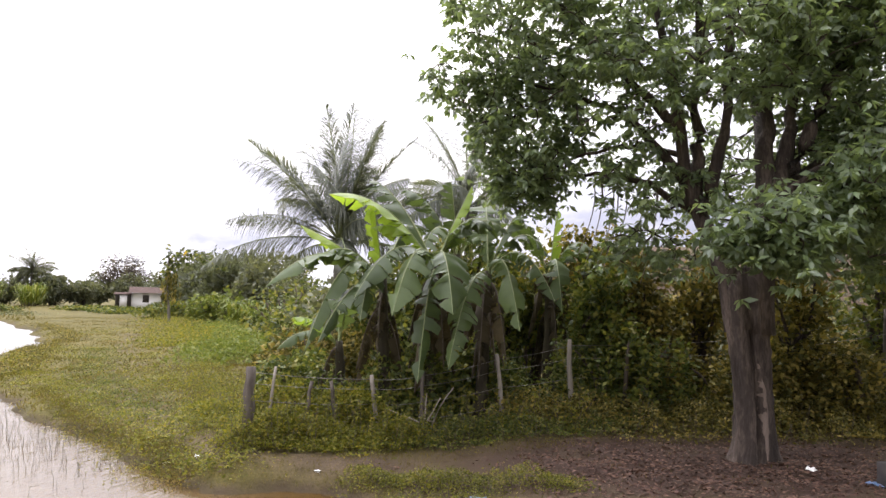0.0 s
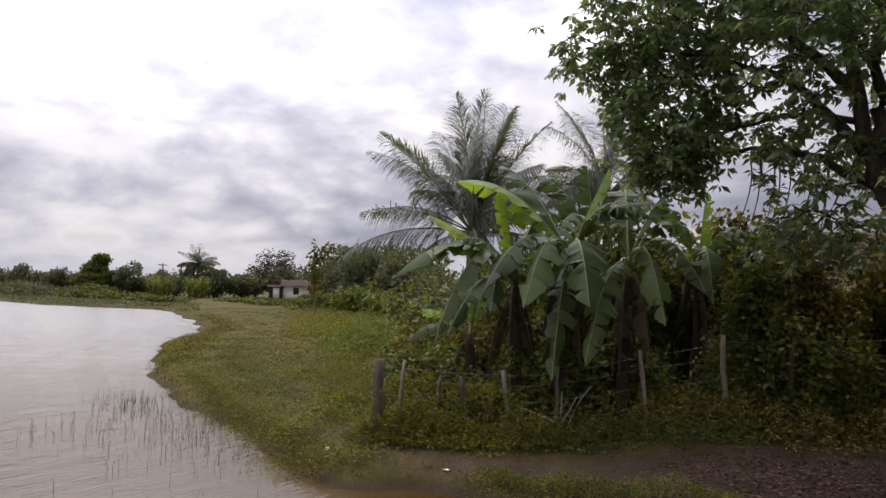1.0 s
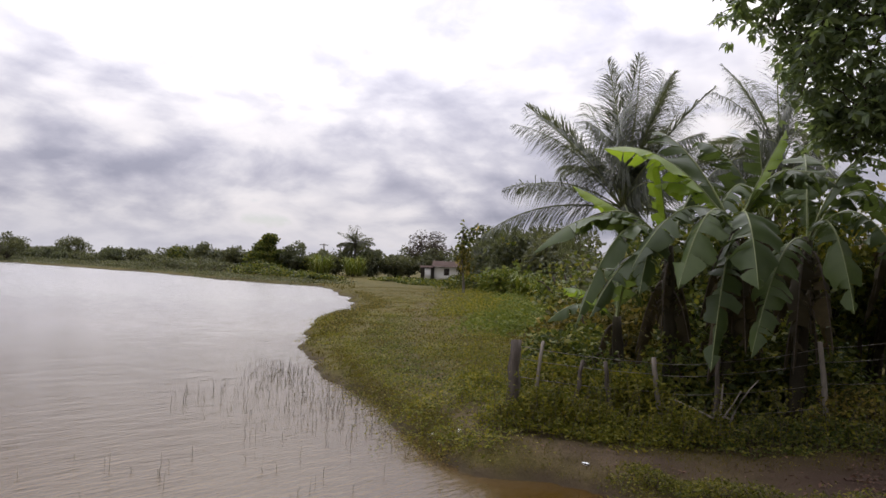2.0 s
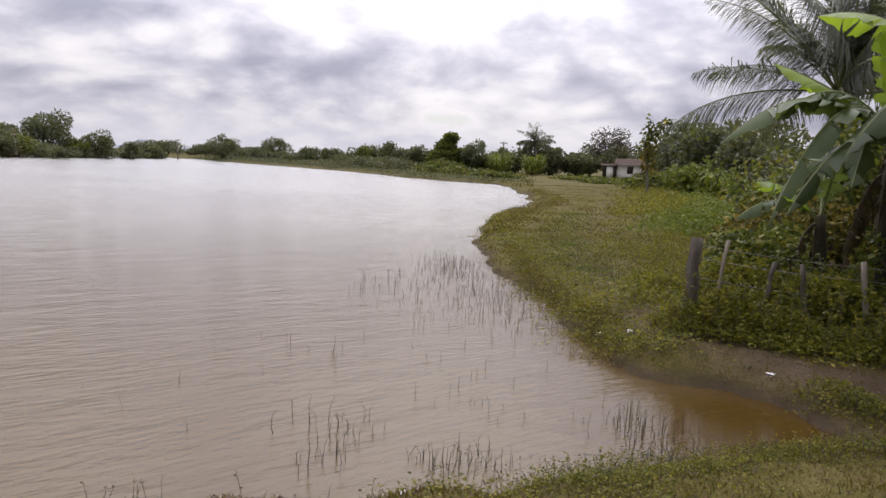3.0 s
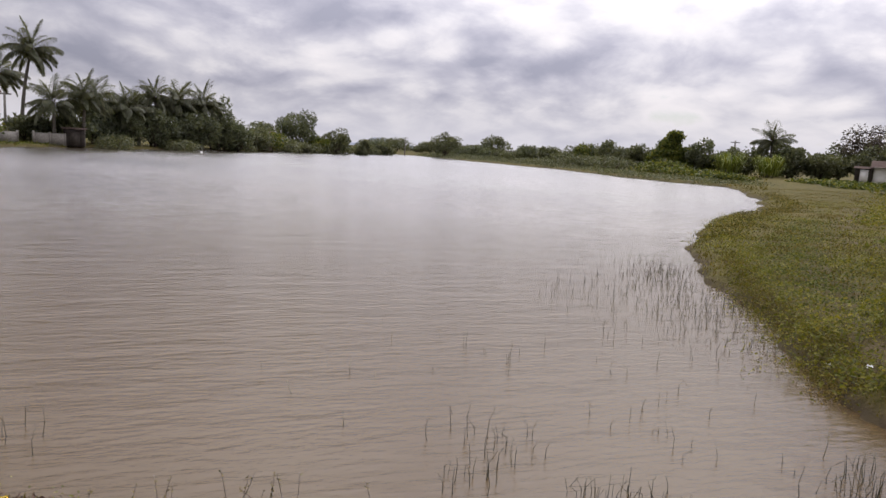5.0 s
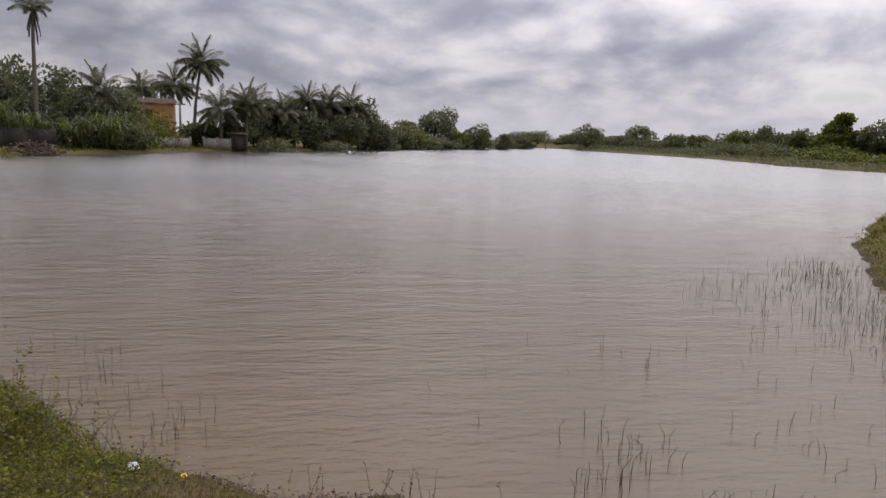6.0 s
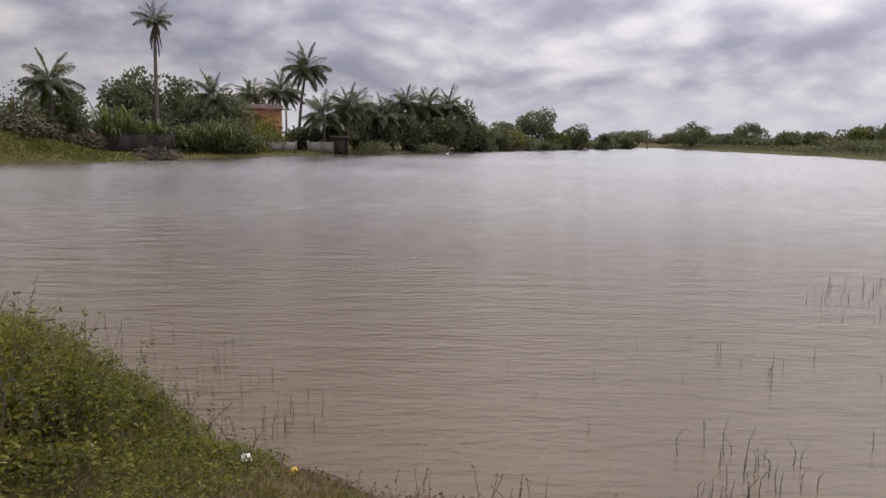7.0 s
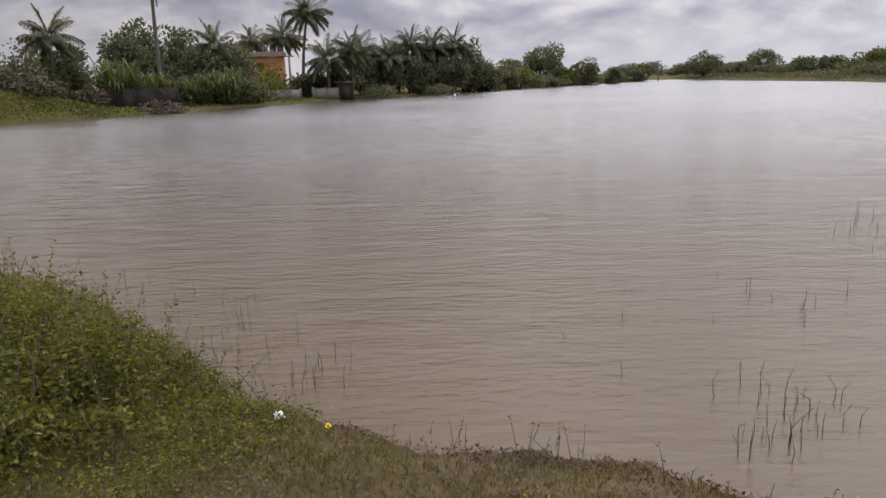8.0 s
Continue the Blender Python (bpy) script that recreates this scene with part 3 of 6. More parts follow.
def leaves(geo, pos, way, size, rng, width=1.0, shape=(LEAF_V, LEAF_T), slot=0, roll=1.2):
    """Leaves at pos, pointing along way, with faces turned mostly up."""
    tv, tt = shape
    pos, way = np.asarray(pos, float), unit(way)
    n = len(pos)
    size = np.broadcast_to(np.asarray(size, float), n)
    up = np.array([0, 0, 1.0]) + roll * rng.standard_normal((n, 3))
    side = unit(np.cross(up, way))
    nor = np.cross(way, side)
    v = pos[:, None] + size[:, None, None] * (tv[None, :, 0:1] * way[:, None] + width * tv[None, :, 1:2] * side[:, None] + tv[None, :, 2:3] * nor[:, None])
    f = tt[None] + (np.arange(n) * len(tv))[:, None, None]
    return geo.add(v.reshape(-1, 3), f.reshape(-1, 3), None, slot)


def in_ball(rng, n, hollow=0.0):
    d = unit(rng.standard_normal((n, 3)))
    return d * (hollow + (1 - hollow) * rng.random((n, 1)) ** (1 / 3))


def lattice(x, y, seed=0):
    """Smooth value noise in the plane, 0 to 1."""
    xi, yi = np.floor(x).astype(np.int64), np.floor(y).astype(np.int64)
    fx, fy = x - xi, y - yi
    fx, fy = fx * fx * (3 - 2 * fx), fy * fy * (3 - 2 * fy)

    def at(i, j):
        h = (i * 374761393 + j * 668265263 + seed * 2147483647) & 0xFFFFFFFF
        h = ((h ^ (h >> 13)) * 1274126177) & 0xFFFFFFFF
        return ((h ^ (h >> 16)) & 0xFFFF) / 65535.0

    a, b = at(xi, yi) * (1 - fx) + at(xi + 1, yi) * fx, at(xi, yi + 1) * (1 - fx) + at(xi + 1, yi + 1) * fx
    return a * (1 - fy) + b * fy


def box(geo, c, s, slot=0, turn=0.0, bevel=0.0):
    """A block with centre c and size s, with bevelled upright edges where asked."""
    x, y, z = np.asarray(s, float) / 2
    k = bevel
    ring = [(-x + k, -y), (x - k, -y), (x, -y + k), (x, y - k), (x - k, y), (-x + k, y), (-x, y - k), (-x, -y + k)] if k else [(-x, -y), (x, -y), (x, y), (-x, y)]
    n = len(ring)
    ca, sa = math.cos(radians(turn)), math.sin(radians(turn))
    r = np.array([(ca * p - sa * q, sa * p + ca * q) for p, q in ring])
    v = np.concatenate([np.c_[r, np.full(n, -z)], np.c_[r, np.full(n, z)], [[0, 0, -z], [0, 0, z]]]) + np.asarray(c, float)
    i = np.arange(n)
    j = (i + 1) % n
    return geo.add(v, np.concatenate([np.stack([np.full(n, 2 * n), j, i], -1), np.stack([np.full(n, 2 * n + 1), n + i, n + j], -1)]), np.stack([i, j, n + j, n + i], -1), slot)


# ---- the pond and the land ----
SHORE = [(0.25, 6.4), (-0.3, 6.58), (-0.95, 6.88), (-1.65, 7.08), (-2.25, 7.02), (-2.8, 7.02), (-3.25, 7.38), (-3.68, 8.0), (-4.65, 9.05), (-5.4, 9.8), (-7.1, 11.6), (-9.1, 14.0), (-11.9, 17.2), (-16.2, 25.2), (-19.2, 34.6),
         (-30, 50), (-42, 64), (-55, 66), (-70, 75), (-93, 84), (-122, 92), (-165, 108), (-176, 100), (-139, 61), (-118, 42), (-95, 13.5), (-82, 2.5), (-68, -8.5), (-62.5, -16),
         (-58, -34), (-40, -30), (-22, -13), (-9.6, -2.6), (-6.8, -0.7), (-5.3, 0.0), (-4.2, 1.1), (-3.66, 1.9), (-3.06, 2.7), (-2.42, 3.52), (-2.0, 4.08), (-1.72, 4.6), (-1.45, 5.08), (-1.13, 5.52), (-0.72, 5.98), (-0.2, 6.22)]


def rounded(loop, k=5):
    p = np.array(loop, float)
    a, b, c, d = np.roll(p, 1, 0), p, np.roll(p, -1, 0), np.roll(p, -2, 0)
    out = []
    for s in np.arange(k) / k:
        out.append(0.5 * (2 * b + (c - a) * s + (2 * a - 5 * b + 4 * c - d) * s**2 + (3 * b - a - 3 * c + d) * s**3))
    return np.stack(out, 1).reshape(-1, 2)


LOOP = rounded(SHORE)


def shore(x, y):
    """Distance from the water line in metres: positive on land, negative in the pond."""
    x, y = np.atleast_1d(np.asarray(x, float)), np.atleast_1d(np.asarray(y, float))
    out = np.empty(x.shape)
    a, b = LOOP, np.roll(LOOP, -1, 0)
    e = b - a
    ee = (e**2).sum(1)
    for s in range(0, len(x), 20000):
        px, py = x[s:s + 20000, None], y[s:s + 20000, None]
        u = np.clip(((px - a[:, 0]) * e[:, 0] + (py - a[:, 1]) * e[:, 1]) / ee, 0, 1)
        d = np.sqrt(((px - a[:, 0] - u * e[:, 0]) ** 2 + (py - a[:, 1] - u * e[:, 1]) ** 2).min(1))
        cross = ((a[:, 1] > py) != (b[:, 1] > py)) & (px < e[:, 0] * (py - a[:, 1]) / np.where(e[:, 1] == 0, 1e-9, e[:, 1]) + a[:, 0])
        out[s:s + 20000] = np.where(cross.sum(1) % 2 == 1, -d, d)
    far = np.hypot(x, y)
    return out + (lattice(x * 1.7, y * 1.7, 3) - 0.5) * 0.28 + (lattice(x * 6.0, y * 6.0, 5) - 0.5) * 0.12 + (lattice(x * 0.4, y * 0.4, 4) - 0.5) * np.clip(far / 40, 0, 1) * 2.0


PATHWAY = np.array([(6.0, 6.4), (3.0, 6.9), (0.6, 7.45), (-1.5, 7.75), (-2.8, 8.05), (-3.9, 9.4), (-5.2, 11.6), (-7.0, 14.4), (-9.0, 18.5), (-11.5, 25.0), (-16.0, 36.0)])


def off_path(x, y):
    best = np.full(np.shape(x), 1e9)
    for a, b in zip(PATHWAY[:-1], PATHWAY[1:]):
        e = b - a
        u = np.clip(((x - a[0]) * e[0] + (y - a[1]) * e[1]) / (e @ e), 0, 1)
        best = np.minimum(best, np.hypot(x - a[0] - u * e[0], y - a[1] - u * e[1]))
    return best


def height(x, y, d=None):
    x, y = np.atleast_1d(np.asarray(x, float)), np.atleast_1d(np.asarray(y, float))
    d = shore(x, y) if d is None else d
    lip = 0.20 - 0.13 * np.exp(-(((x + 3.8) / 2.0) ** 2 + ((y - 1.8) / 1.7) ** 2))          # the bank runs out flat before the walker
    land = 0.03 + lip * (1 - np.exp(-np.maximum(d, 0) / 0.28)) + 0.45 * (1 - np.exp(-np.maximum(d, 0) / 9.0))
    land += (lattice(x * 0.55, y * 0.55, 7) - 0.5) * 0.12 * np.clip(d / 1.5, 0, 1) + (lattice(x * 2.6, y * 2.6, 8) - 0.5) * 0.07 * np.clip(d / 0.6, 0.2, 1) + (lattice(x * 6.5, y * 6.5, 9) - 0.5) * 0.035 * np.clip(d / 0.6, 0.2, 1)
    land += 0.35 * np.clip((d - 12) / 40, 0, 1)
    # dry earth embankment behind the thicket, and a little rise where the walker stands
    ramp = np.clip((0.45 * x + y - 19.5) / 6.0, 0, 1) * np.clip((x - 1.5) / 4.0, 0, 1)
    land += 3.9 * ramp * ramp * (3 - 2 * ramp) + 0.15 * np.exp(-((x / 2.5) ** 2 + ((y + 0.5) / 3.0) ** 2))
    # grassy mound by the far garden wall
    land += 2.2 * np.exp(-(((x + 67.5) / 5.0) ** 2 + ((y + 21.0) / 7.0) ** 2)) * np.clip(d / 3.0, 0, 1)
    bed = -0.04 - 0.7 * (1 - np.exp(np.minimum(d, 0) / 3.0))
    return np.where(d > 0, land, bed)


def gz(x, y):
    return float(height(x, y)[0])


def bareness(x, y, d):
    """How far feet, shade or water keep the turf away, 0 to 1."""
    track = np.clip(1.2 - off_path(x, y) / 0.6, 0, 1) * (0.40 + 0.10 * np.clip((9.2 - y) / 1.5, 0, 1))
    shade = np.clip(1.3 - np.hypot((x - 4.2) / 4.5, (y - 6.9) / 1.9), 0, 1) * 1.2        # trodden earth under the tree
    stand = np.clip(1.3 - np.hypot((x + 2.6) / 2.6, (y - 0.7) / 2.8), 0, 1) * 0.78
    lip = np.clip(1 - np.abs(d - 0.06) / 0.12, 0, 1) * 0.35
    scrape = np.clip(1.3 - np.hypot((x + 8.2) / 1.1, (y - 19.2) / 0.7), 0, 1) * 0.9
    dam = np.clip((0.45 * x + y - 19.5) / 4.0, 0, 1) * np.clip((x - 1.5) / 4.0, 0, 1) * 1.1
    return np.clip(np.maximum.reduce([track, shade, stand, lip, scrape, dam]) * (0.25 + 1.1 * lattice(x * 1.3, y * 1.3, 11) + 0.5 * lattice(x * 4.1, y * 4.1, 13)), 0, 1)


def make_ground():
    # rings about the camera: fine nearby and across its view, wide towards the horizon
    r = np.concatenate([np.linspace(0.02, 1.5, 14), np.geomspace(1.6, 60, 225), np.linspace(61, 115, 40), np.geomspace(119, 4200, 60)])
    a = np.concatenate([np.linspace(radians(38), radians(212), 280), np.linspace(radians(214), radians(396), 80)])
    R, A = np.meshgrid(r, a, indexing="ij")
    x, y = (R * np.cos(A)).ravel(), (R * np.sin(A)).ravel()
    d = shore(x, y)
    z = height(x, y, d)
    n, m = R.shape
    i, j = np.meshgrid(np.arange(n - 1), np.arange(m), indexing="ij")
    k = (j + 1) % m
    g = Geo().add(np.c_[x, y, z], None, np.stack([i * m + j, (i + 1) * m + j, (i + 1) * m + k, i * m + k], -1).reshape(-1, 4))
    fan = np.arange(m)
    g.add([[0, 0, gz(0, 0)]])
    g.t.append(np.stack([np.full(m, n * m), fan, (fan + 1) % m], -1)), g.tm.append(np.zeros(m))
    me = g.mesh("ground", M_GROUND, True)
    x, y, d = np.append(x, 0), np.append(y, 0), np.append(d, 5)
    bare = bareness(x, y, d)
    # the last mask also lays the tree's shade into the ground colour
    for key, val in (("bare", bare), ("wet", np.clip(1 - np.maximum(d, 0) / 0.13, 0, 1) * 0.9), ("mould_shade", np.clip(1.5 - np.hypot((x - 4.2) / 5.2, (y - 7.7) / 2.2), 0, 1) * (0.6 + 0.4 * lattice(x * 2, y * 2, 12)))):
        me.attributes.new(key, "FLOAT", "POINT").data.foreach_set("value", val.astype(np.float32))
    tagged(new("ground", me), "grassy pond bank with a trodden earth path", "ground", kind="structure")
    w = Geo().add([(-200, -60, 0), (8, -60, 0), (8, 130, 0), (-200, 130, 0)], None, [(0, 1, 2, 3)])
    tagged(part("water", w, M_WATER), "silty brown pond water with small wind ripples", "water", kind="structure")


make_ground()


# ---- broad tree beside the path ----
def flowing(points, n):
    """A smooth line of n points through a few given ones."""
    p = np.asarray(points, float)
    q = np.concatenate([[2 * p[0] - p[1]], p, [2 * p[-1] - p[-2]]])
    s = np.linspace(0, len(p) - 1 - 1e-6, n)
    i = s.astype(int)
    u = (s - i)[:, None]
    a, b, c, d = q[i], q[i + 1], q[i + 2], q[i + 3]
    return 0.5 * (2 * b + (c - a) * u + (2 * a - 5 * b + 4 * c - d) * u**2 + (3 * b - a - 3 * c + d) * u**3)


def broad_tree():
    rng = np.random.default_rng(11)
    root = thing("broad_tree", "tall broad-leaved tree with a cleft grey trunk and drooping crown", "tree")
    base = np.array([4.38, 7.75, gz(4.38, 7.75) - 0.1])
    g = Geo()
    # two stems grown into one: a deep cleft between them, root flares below, widening again to the fork
    hs, sides = np.linspace(0, 1, 34), 36
    ang = np.linspace(0, 2 * np.pi, sides, endpoint=False)
    rows = []
    for s in hs:
        r = 0.205 + 0.13 * np.exp(-s * 9) * (1 + 0.5 * np.cos(4 * ang + 0.7)) + 0.05 * s**3 + 0.035 * np.cos(3 * ang + 0.6 + 1.2 * s) + 0.018 * np.cos(7 * ang + 4 * s) + rng.normal(0, 0.007, sides)
        r = r - 0.10 * np.exp(-((ang - 4.62 - 0.25 * math.sin(4 * s)) / 0.16) ** 2) * np.clip(1.25 - 1.1 * s, 0, 1) + 0.03 * np.exp(-((ang - 5.0) / 0.25) ** 2)
        r = r * (1 - 0.75 * np.clip((s - 0.86) / 0.14, 0, 1) ** 2)
        wide = 1.08 + 0.22 * s**2
        rows.append(np.c_[base[0] - 0.05 * s + 0.025 * math.sin(6 * s) + wide * r * np.cos(ang), base[1] + r * np.sin(ang), np.full(sides, base[2] + 2.75 * s)])
    i, j = np.meshgrid(np.arange(len(hs) - 1), np.arange(sides), indexing="ij")
    k = (j + 1) % sides
    g.add(np.concatenate(rows), None, np.stack([i * sides + j, i * sides + k, (i + 1) * sides + k, (i + 1) * sides + j], -1).reshape(-1, 4))
    part("trunk", g, M_BARK, root, "cleft grey-brown trunk, pale where the bark is worn", True)
    worn, m = [], 9
    for s in np.linspace(0.06, 0.52, 22):
        half = 0.20 * math.sin(math.pi * min(1, (s - 0.05) / 0.48)) ** 0.5 + rng.normal(0, 0.02)
        a = np.linspace(-half, half, m) + 5.08 + 0.12 * math.sin(9 * s)
        row = rows[int(s * 33)]
        c = row.mean(0)
        px, py = np.interp(a, ang, row[:, 0]), np.interp(a, ang, row[:, 1])
        lift = 1 + 0.035 * np.sin(np.linspace(0, np.pi, m))
        worn.append(np.c_[c[0] + (px - c[0]) * lift, c[1] + (py - c[1]) * lift, np.full(m, base[2] + 2.75 * s)])
    i, j = np.meshgrid(np.arange(21), np.arange(m - 1), indexing="ij")
    part("bare_wood", Geo().add(np.concatenate(worn), None, np.stack([i * m + j, i * m + j + 1, (i + 1) * m + j + 1, (i + 1) * m + j], -1).reshape(-1, 4)), M_BAREWOOD, root, "pale strip where the bark has worn away", True)
    # limbs: points from the fork outwards, thickness at foot and tip
    fork_a, fork_b = (4.24, 7.75, 2.15), (4.46, 7.75, 2.1)
    limbs = [((fork_a, (4.1, 7.75, 2.75), (3.9, 7.8, 3.3), (3.62, 7.85, 3.95), (3.47, 7.95, 5.1), (3.3, 8.2, 6.6), (3.0, 8.4, 9.2)), 0.20, 0.04),
             (((3.64, 7.85, 3.85), (3.75, 7.95, 4.7), (3.78, 8.0, 5.5), (3.9, 8.3, 9.2)), 0.13, 0.04), (((3.70, 7.8, 3.75), (3.98, 7.7, 4.6), (4.12, 7.8, 5.8), (4.4, 8.0, 9.3)), 0.12, 0.035),
             ((fork_b, (4.58, 7.75, 3.5), (4.70, 7.85, 4.6), (4.78, 8.0, 5.6), (4.9, 8.2, 9.5)), 0.25, 0.05), (((4.60, 7.75, 3.5), (4.95, 7.8, 4.6), (5.2, 8.0, 5.7), (6.1, 8.4, 9.0)), 0.17, 0.04),
             (((4.66, 7.75, 3.7), (5.2, 7.7, 4.9), (5.97, 7.9, 6.4), (7.3, 8.6, 8.6)), 0.15, 0.04), (((4.75, 7.8, 4.0), (5.9, 8.0, 4.8), (7.2, 8.4, 5.3), (8.4, 8.6, 6.2)), 0.10, 0.03),
             (((3.55, 7.85, 4.2), (3.0, 8.1, 5.0), (2.3, 8.4, 5.5), (1.2, 8.7, 5.9)), 0.085, 0.02), (((3.50, 7.9, 4.9), (2.8, 8.3, 5.9), (2.1, 8.6, 6.7), (1.5, 8.7, 7.8)), 0.085, 0.02),
             (((3.66, 7.85, 3.8), (3.1, 8.4, 4.3), (2.5, 8.9, 4.5), (1.7, 9.2, 4.5)), 0.07, 0.015), (((3.52, 7.9, 4.6), (2.9, 8.2, 4.8), (2.2, 8.5, 4.7), (1.6, 8.9, 4.4)), 0.05, 0.012),
             (((4.55, 7.6, 3.3), (4.75, 7.0, 3.75), (4.95, 6.5, 3.7)), 0.055, 0.02), (((4.3, 7.6, 3.1), (4.25, 6.9, 3.7), (4.1, 6.2, 3.6)), 0.05, 0.02), (((4.7, 7.6, 3.9), (5.3, 7.0, 4.5), (5.8, 6.5, 4.5)), 0.05, 0.02),
             (((4.7, 7.9, 4.4), (5.3, 9.5, 5.8), (5.6, 11.0, 7.2)), 0.11, 0.03), (((4.1, 7.7, 5.6), (3.9, 7.2, 6.6), (3.6, 6.9, 8.0)), 0.07, 0.02), (((4.75, 7.8, 4.1), (6.3, 7.8, 4.5), (7.9, 7.7, 4.6)), 0.07, 0.02)]
    nodes = []
    for line, r0, r1 in limbs:
        pts = flowing(line, 15)
        pts[2:-1] += rng.normal(0, 0.022, (12, 3))
        part("limb", tube(Geo(), pts, r0 + (r1 - r0) * np.linspace(0, 1, 15) ** 0.7, 9, 0, 0.05, rng), M_BARK, root, smooth=True)
        nodes.append(pts[4:])
    nodes = np.concatenate(nodes)
    # the crown: lobes of leafy twigs hung on the limbs
    lobes = [((4.9, 8.6, 8.2), (3.3, 2.4, 2.4), 560), ((1.35, 8.7, 7.1), (1.25, 1.3, 1.7), 300), ((2.9, 8.6, 7.4), (1.6, 1.5, 1.9), 200), ((1.4, 8.8, 5.2), (0.95, 0.9, 1.1), 210), ((0.25, 8.5, 5.75), (0.6, 0.4, 0.28), 30),
             ((7.2, 8.4, 6.3), (2.0, 1.8, 1.8), 330), ((4.05, 6.3, 3.3), (0.72, 0.45, 0.36), 150), ((4.9, 6.6, 3.7), (0.7, 0.45, 0.35), 70), ((5.6, 6.3, 4.2), (0.9, 0.6, 0.5), 90), ((2.5, 9.1, 4.8), (1.2, 0.8, 0.4), 36), ((7.9, 7.8, 4.3), (1.3, 1.1, 0.9), 130),
             ((3.9, 6.9, 5.9), (1.2, 0.7, 0.9), 100), ((5.9, 7.2, 6.4), (1.7, 0.8, 1.4), 170), ((2.6, 7.6, 5.5), (0.9, 0.7, 0.8), 80), ((6.2, 10.3, 4.6), (2.6, 1.2, 0.8), 70), ((3.1, 8.0, 4.2), (0.9, 0.6, 0.5), 50), ((6.1, 8.0, 3.4), (1.4, 0.8, 0.5), 60),
             # right and rear lobes are out-of-view crown added to shade the thicket
             ((1.45, 9.0, 4.35), (0.6, 0.5, 0.45), 45), ((3.4, 8.8, 3.35), (0.8, 0.6, 0.45), 45), ((6.6, 8.6, 3.9), (1.4, 0.9, 0.6), 110), ((8.6, 9.0, 3.7), (1.3, 1.2, 0.9), 110), ((5.4, 9.5, 4.4), (1.5, 1.0, 0.6), 90), ((7.0, 10.5, 5.5), (2.5, 1.5, 1.2), 140), ((6.1, 8.2, 6.2), (1.3, 1.1, 1.5), 190), ((6.2, 8.0, 4.7), (1.2, 0.9, 0.7), 130), ((5.0, 7.6, 7.2), (1.2, 0.9, 1.2), 120)]
    twig, crown = Geo(), Geo()
    for c, r, n in lobes:
        tips = np.asarray(c) + in_ball(rng, n, 0.25) * r
        near = np.array([((nodes - p) ** 2).sum(1).min() for p in tips])
        for p in tips[np.argsort(near)]:
            q = nodes[np.argmin(((nodes - p) ** 2).sum(1) + 0.6 * np.maximum(nodes[:, 2] - p[2], 0) ** 2)]
            far = np.linalg.norm(p - q)
            pts = bend(q, p, rng.normal(0, 0.08, 3) * far + (0, 0, 0.06 * far), 5)
            tube(twig, pts, np.linspace(0.011 + 0.014 * min(far, 2.0), 0.005, 5), 4)
            nodes = np.concatenate([nodes, pts[2:]])
        # at each twig end a few whorls of long drooping leaves
        heads = np.concatenate([tips, tips + rng.normal(0, 0.16, (n, 3)), tips + rng.normal(0, 0.22, (n, 3))])
        k = 8
        turn = np.tile(np.arange(k) * 2 * np.pi / k, len(heads)) + np.repeat(rng.uniform(0, 6.28, len(heads)), k) + rng.normal(0, 0.25, len(heads) * k)
        way = np.c_[np.cos(turn), np.sin(turn), rng.normal(-0.55, 0.4, len(turn))] + np.repeat(rng.normal(0, 0.3, (len(heads), 3)), k, 0)
        leaves(crown, np.repeat(heads, k, 0) + 0.02 * way, way, rng.uniform(0.085, 0.18, len(turn)), rng, 0.95, roll=0.6)
    tagged(part("twig", twig, M_BARK, root), kind="stuff")
    part("crown", crown, M_TREE, root, "drooping whorls of mid-green leaves")
    for k in range(9):                                                 # pale bare strands hanging from the low boughs
        x = 2.35 + 0.13 * k + rng.normal(0, 0.04)
        y = 9.2 + rng.normal(0, 0.2)
        part("hanging_strand", tube(Geo(), bend((x + 0.25, y, 4.4), (x, y, 3.0 + rng.uniform(-0.2, 0.5)), (0.1, 0, 0.1), 7), np.linspace(0.012, 0.006, 7), 4), M_PALEPOST, root)


broad_tree()


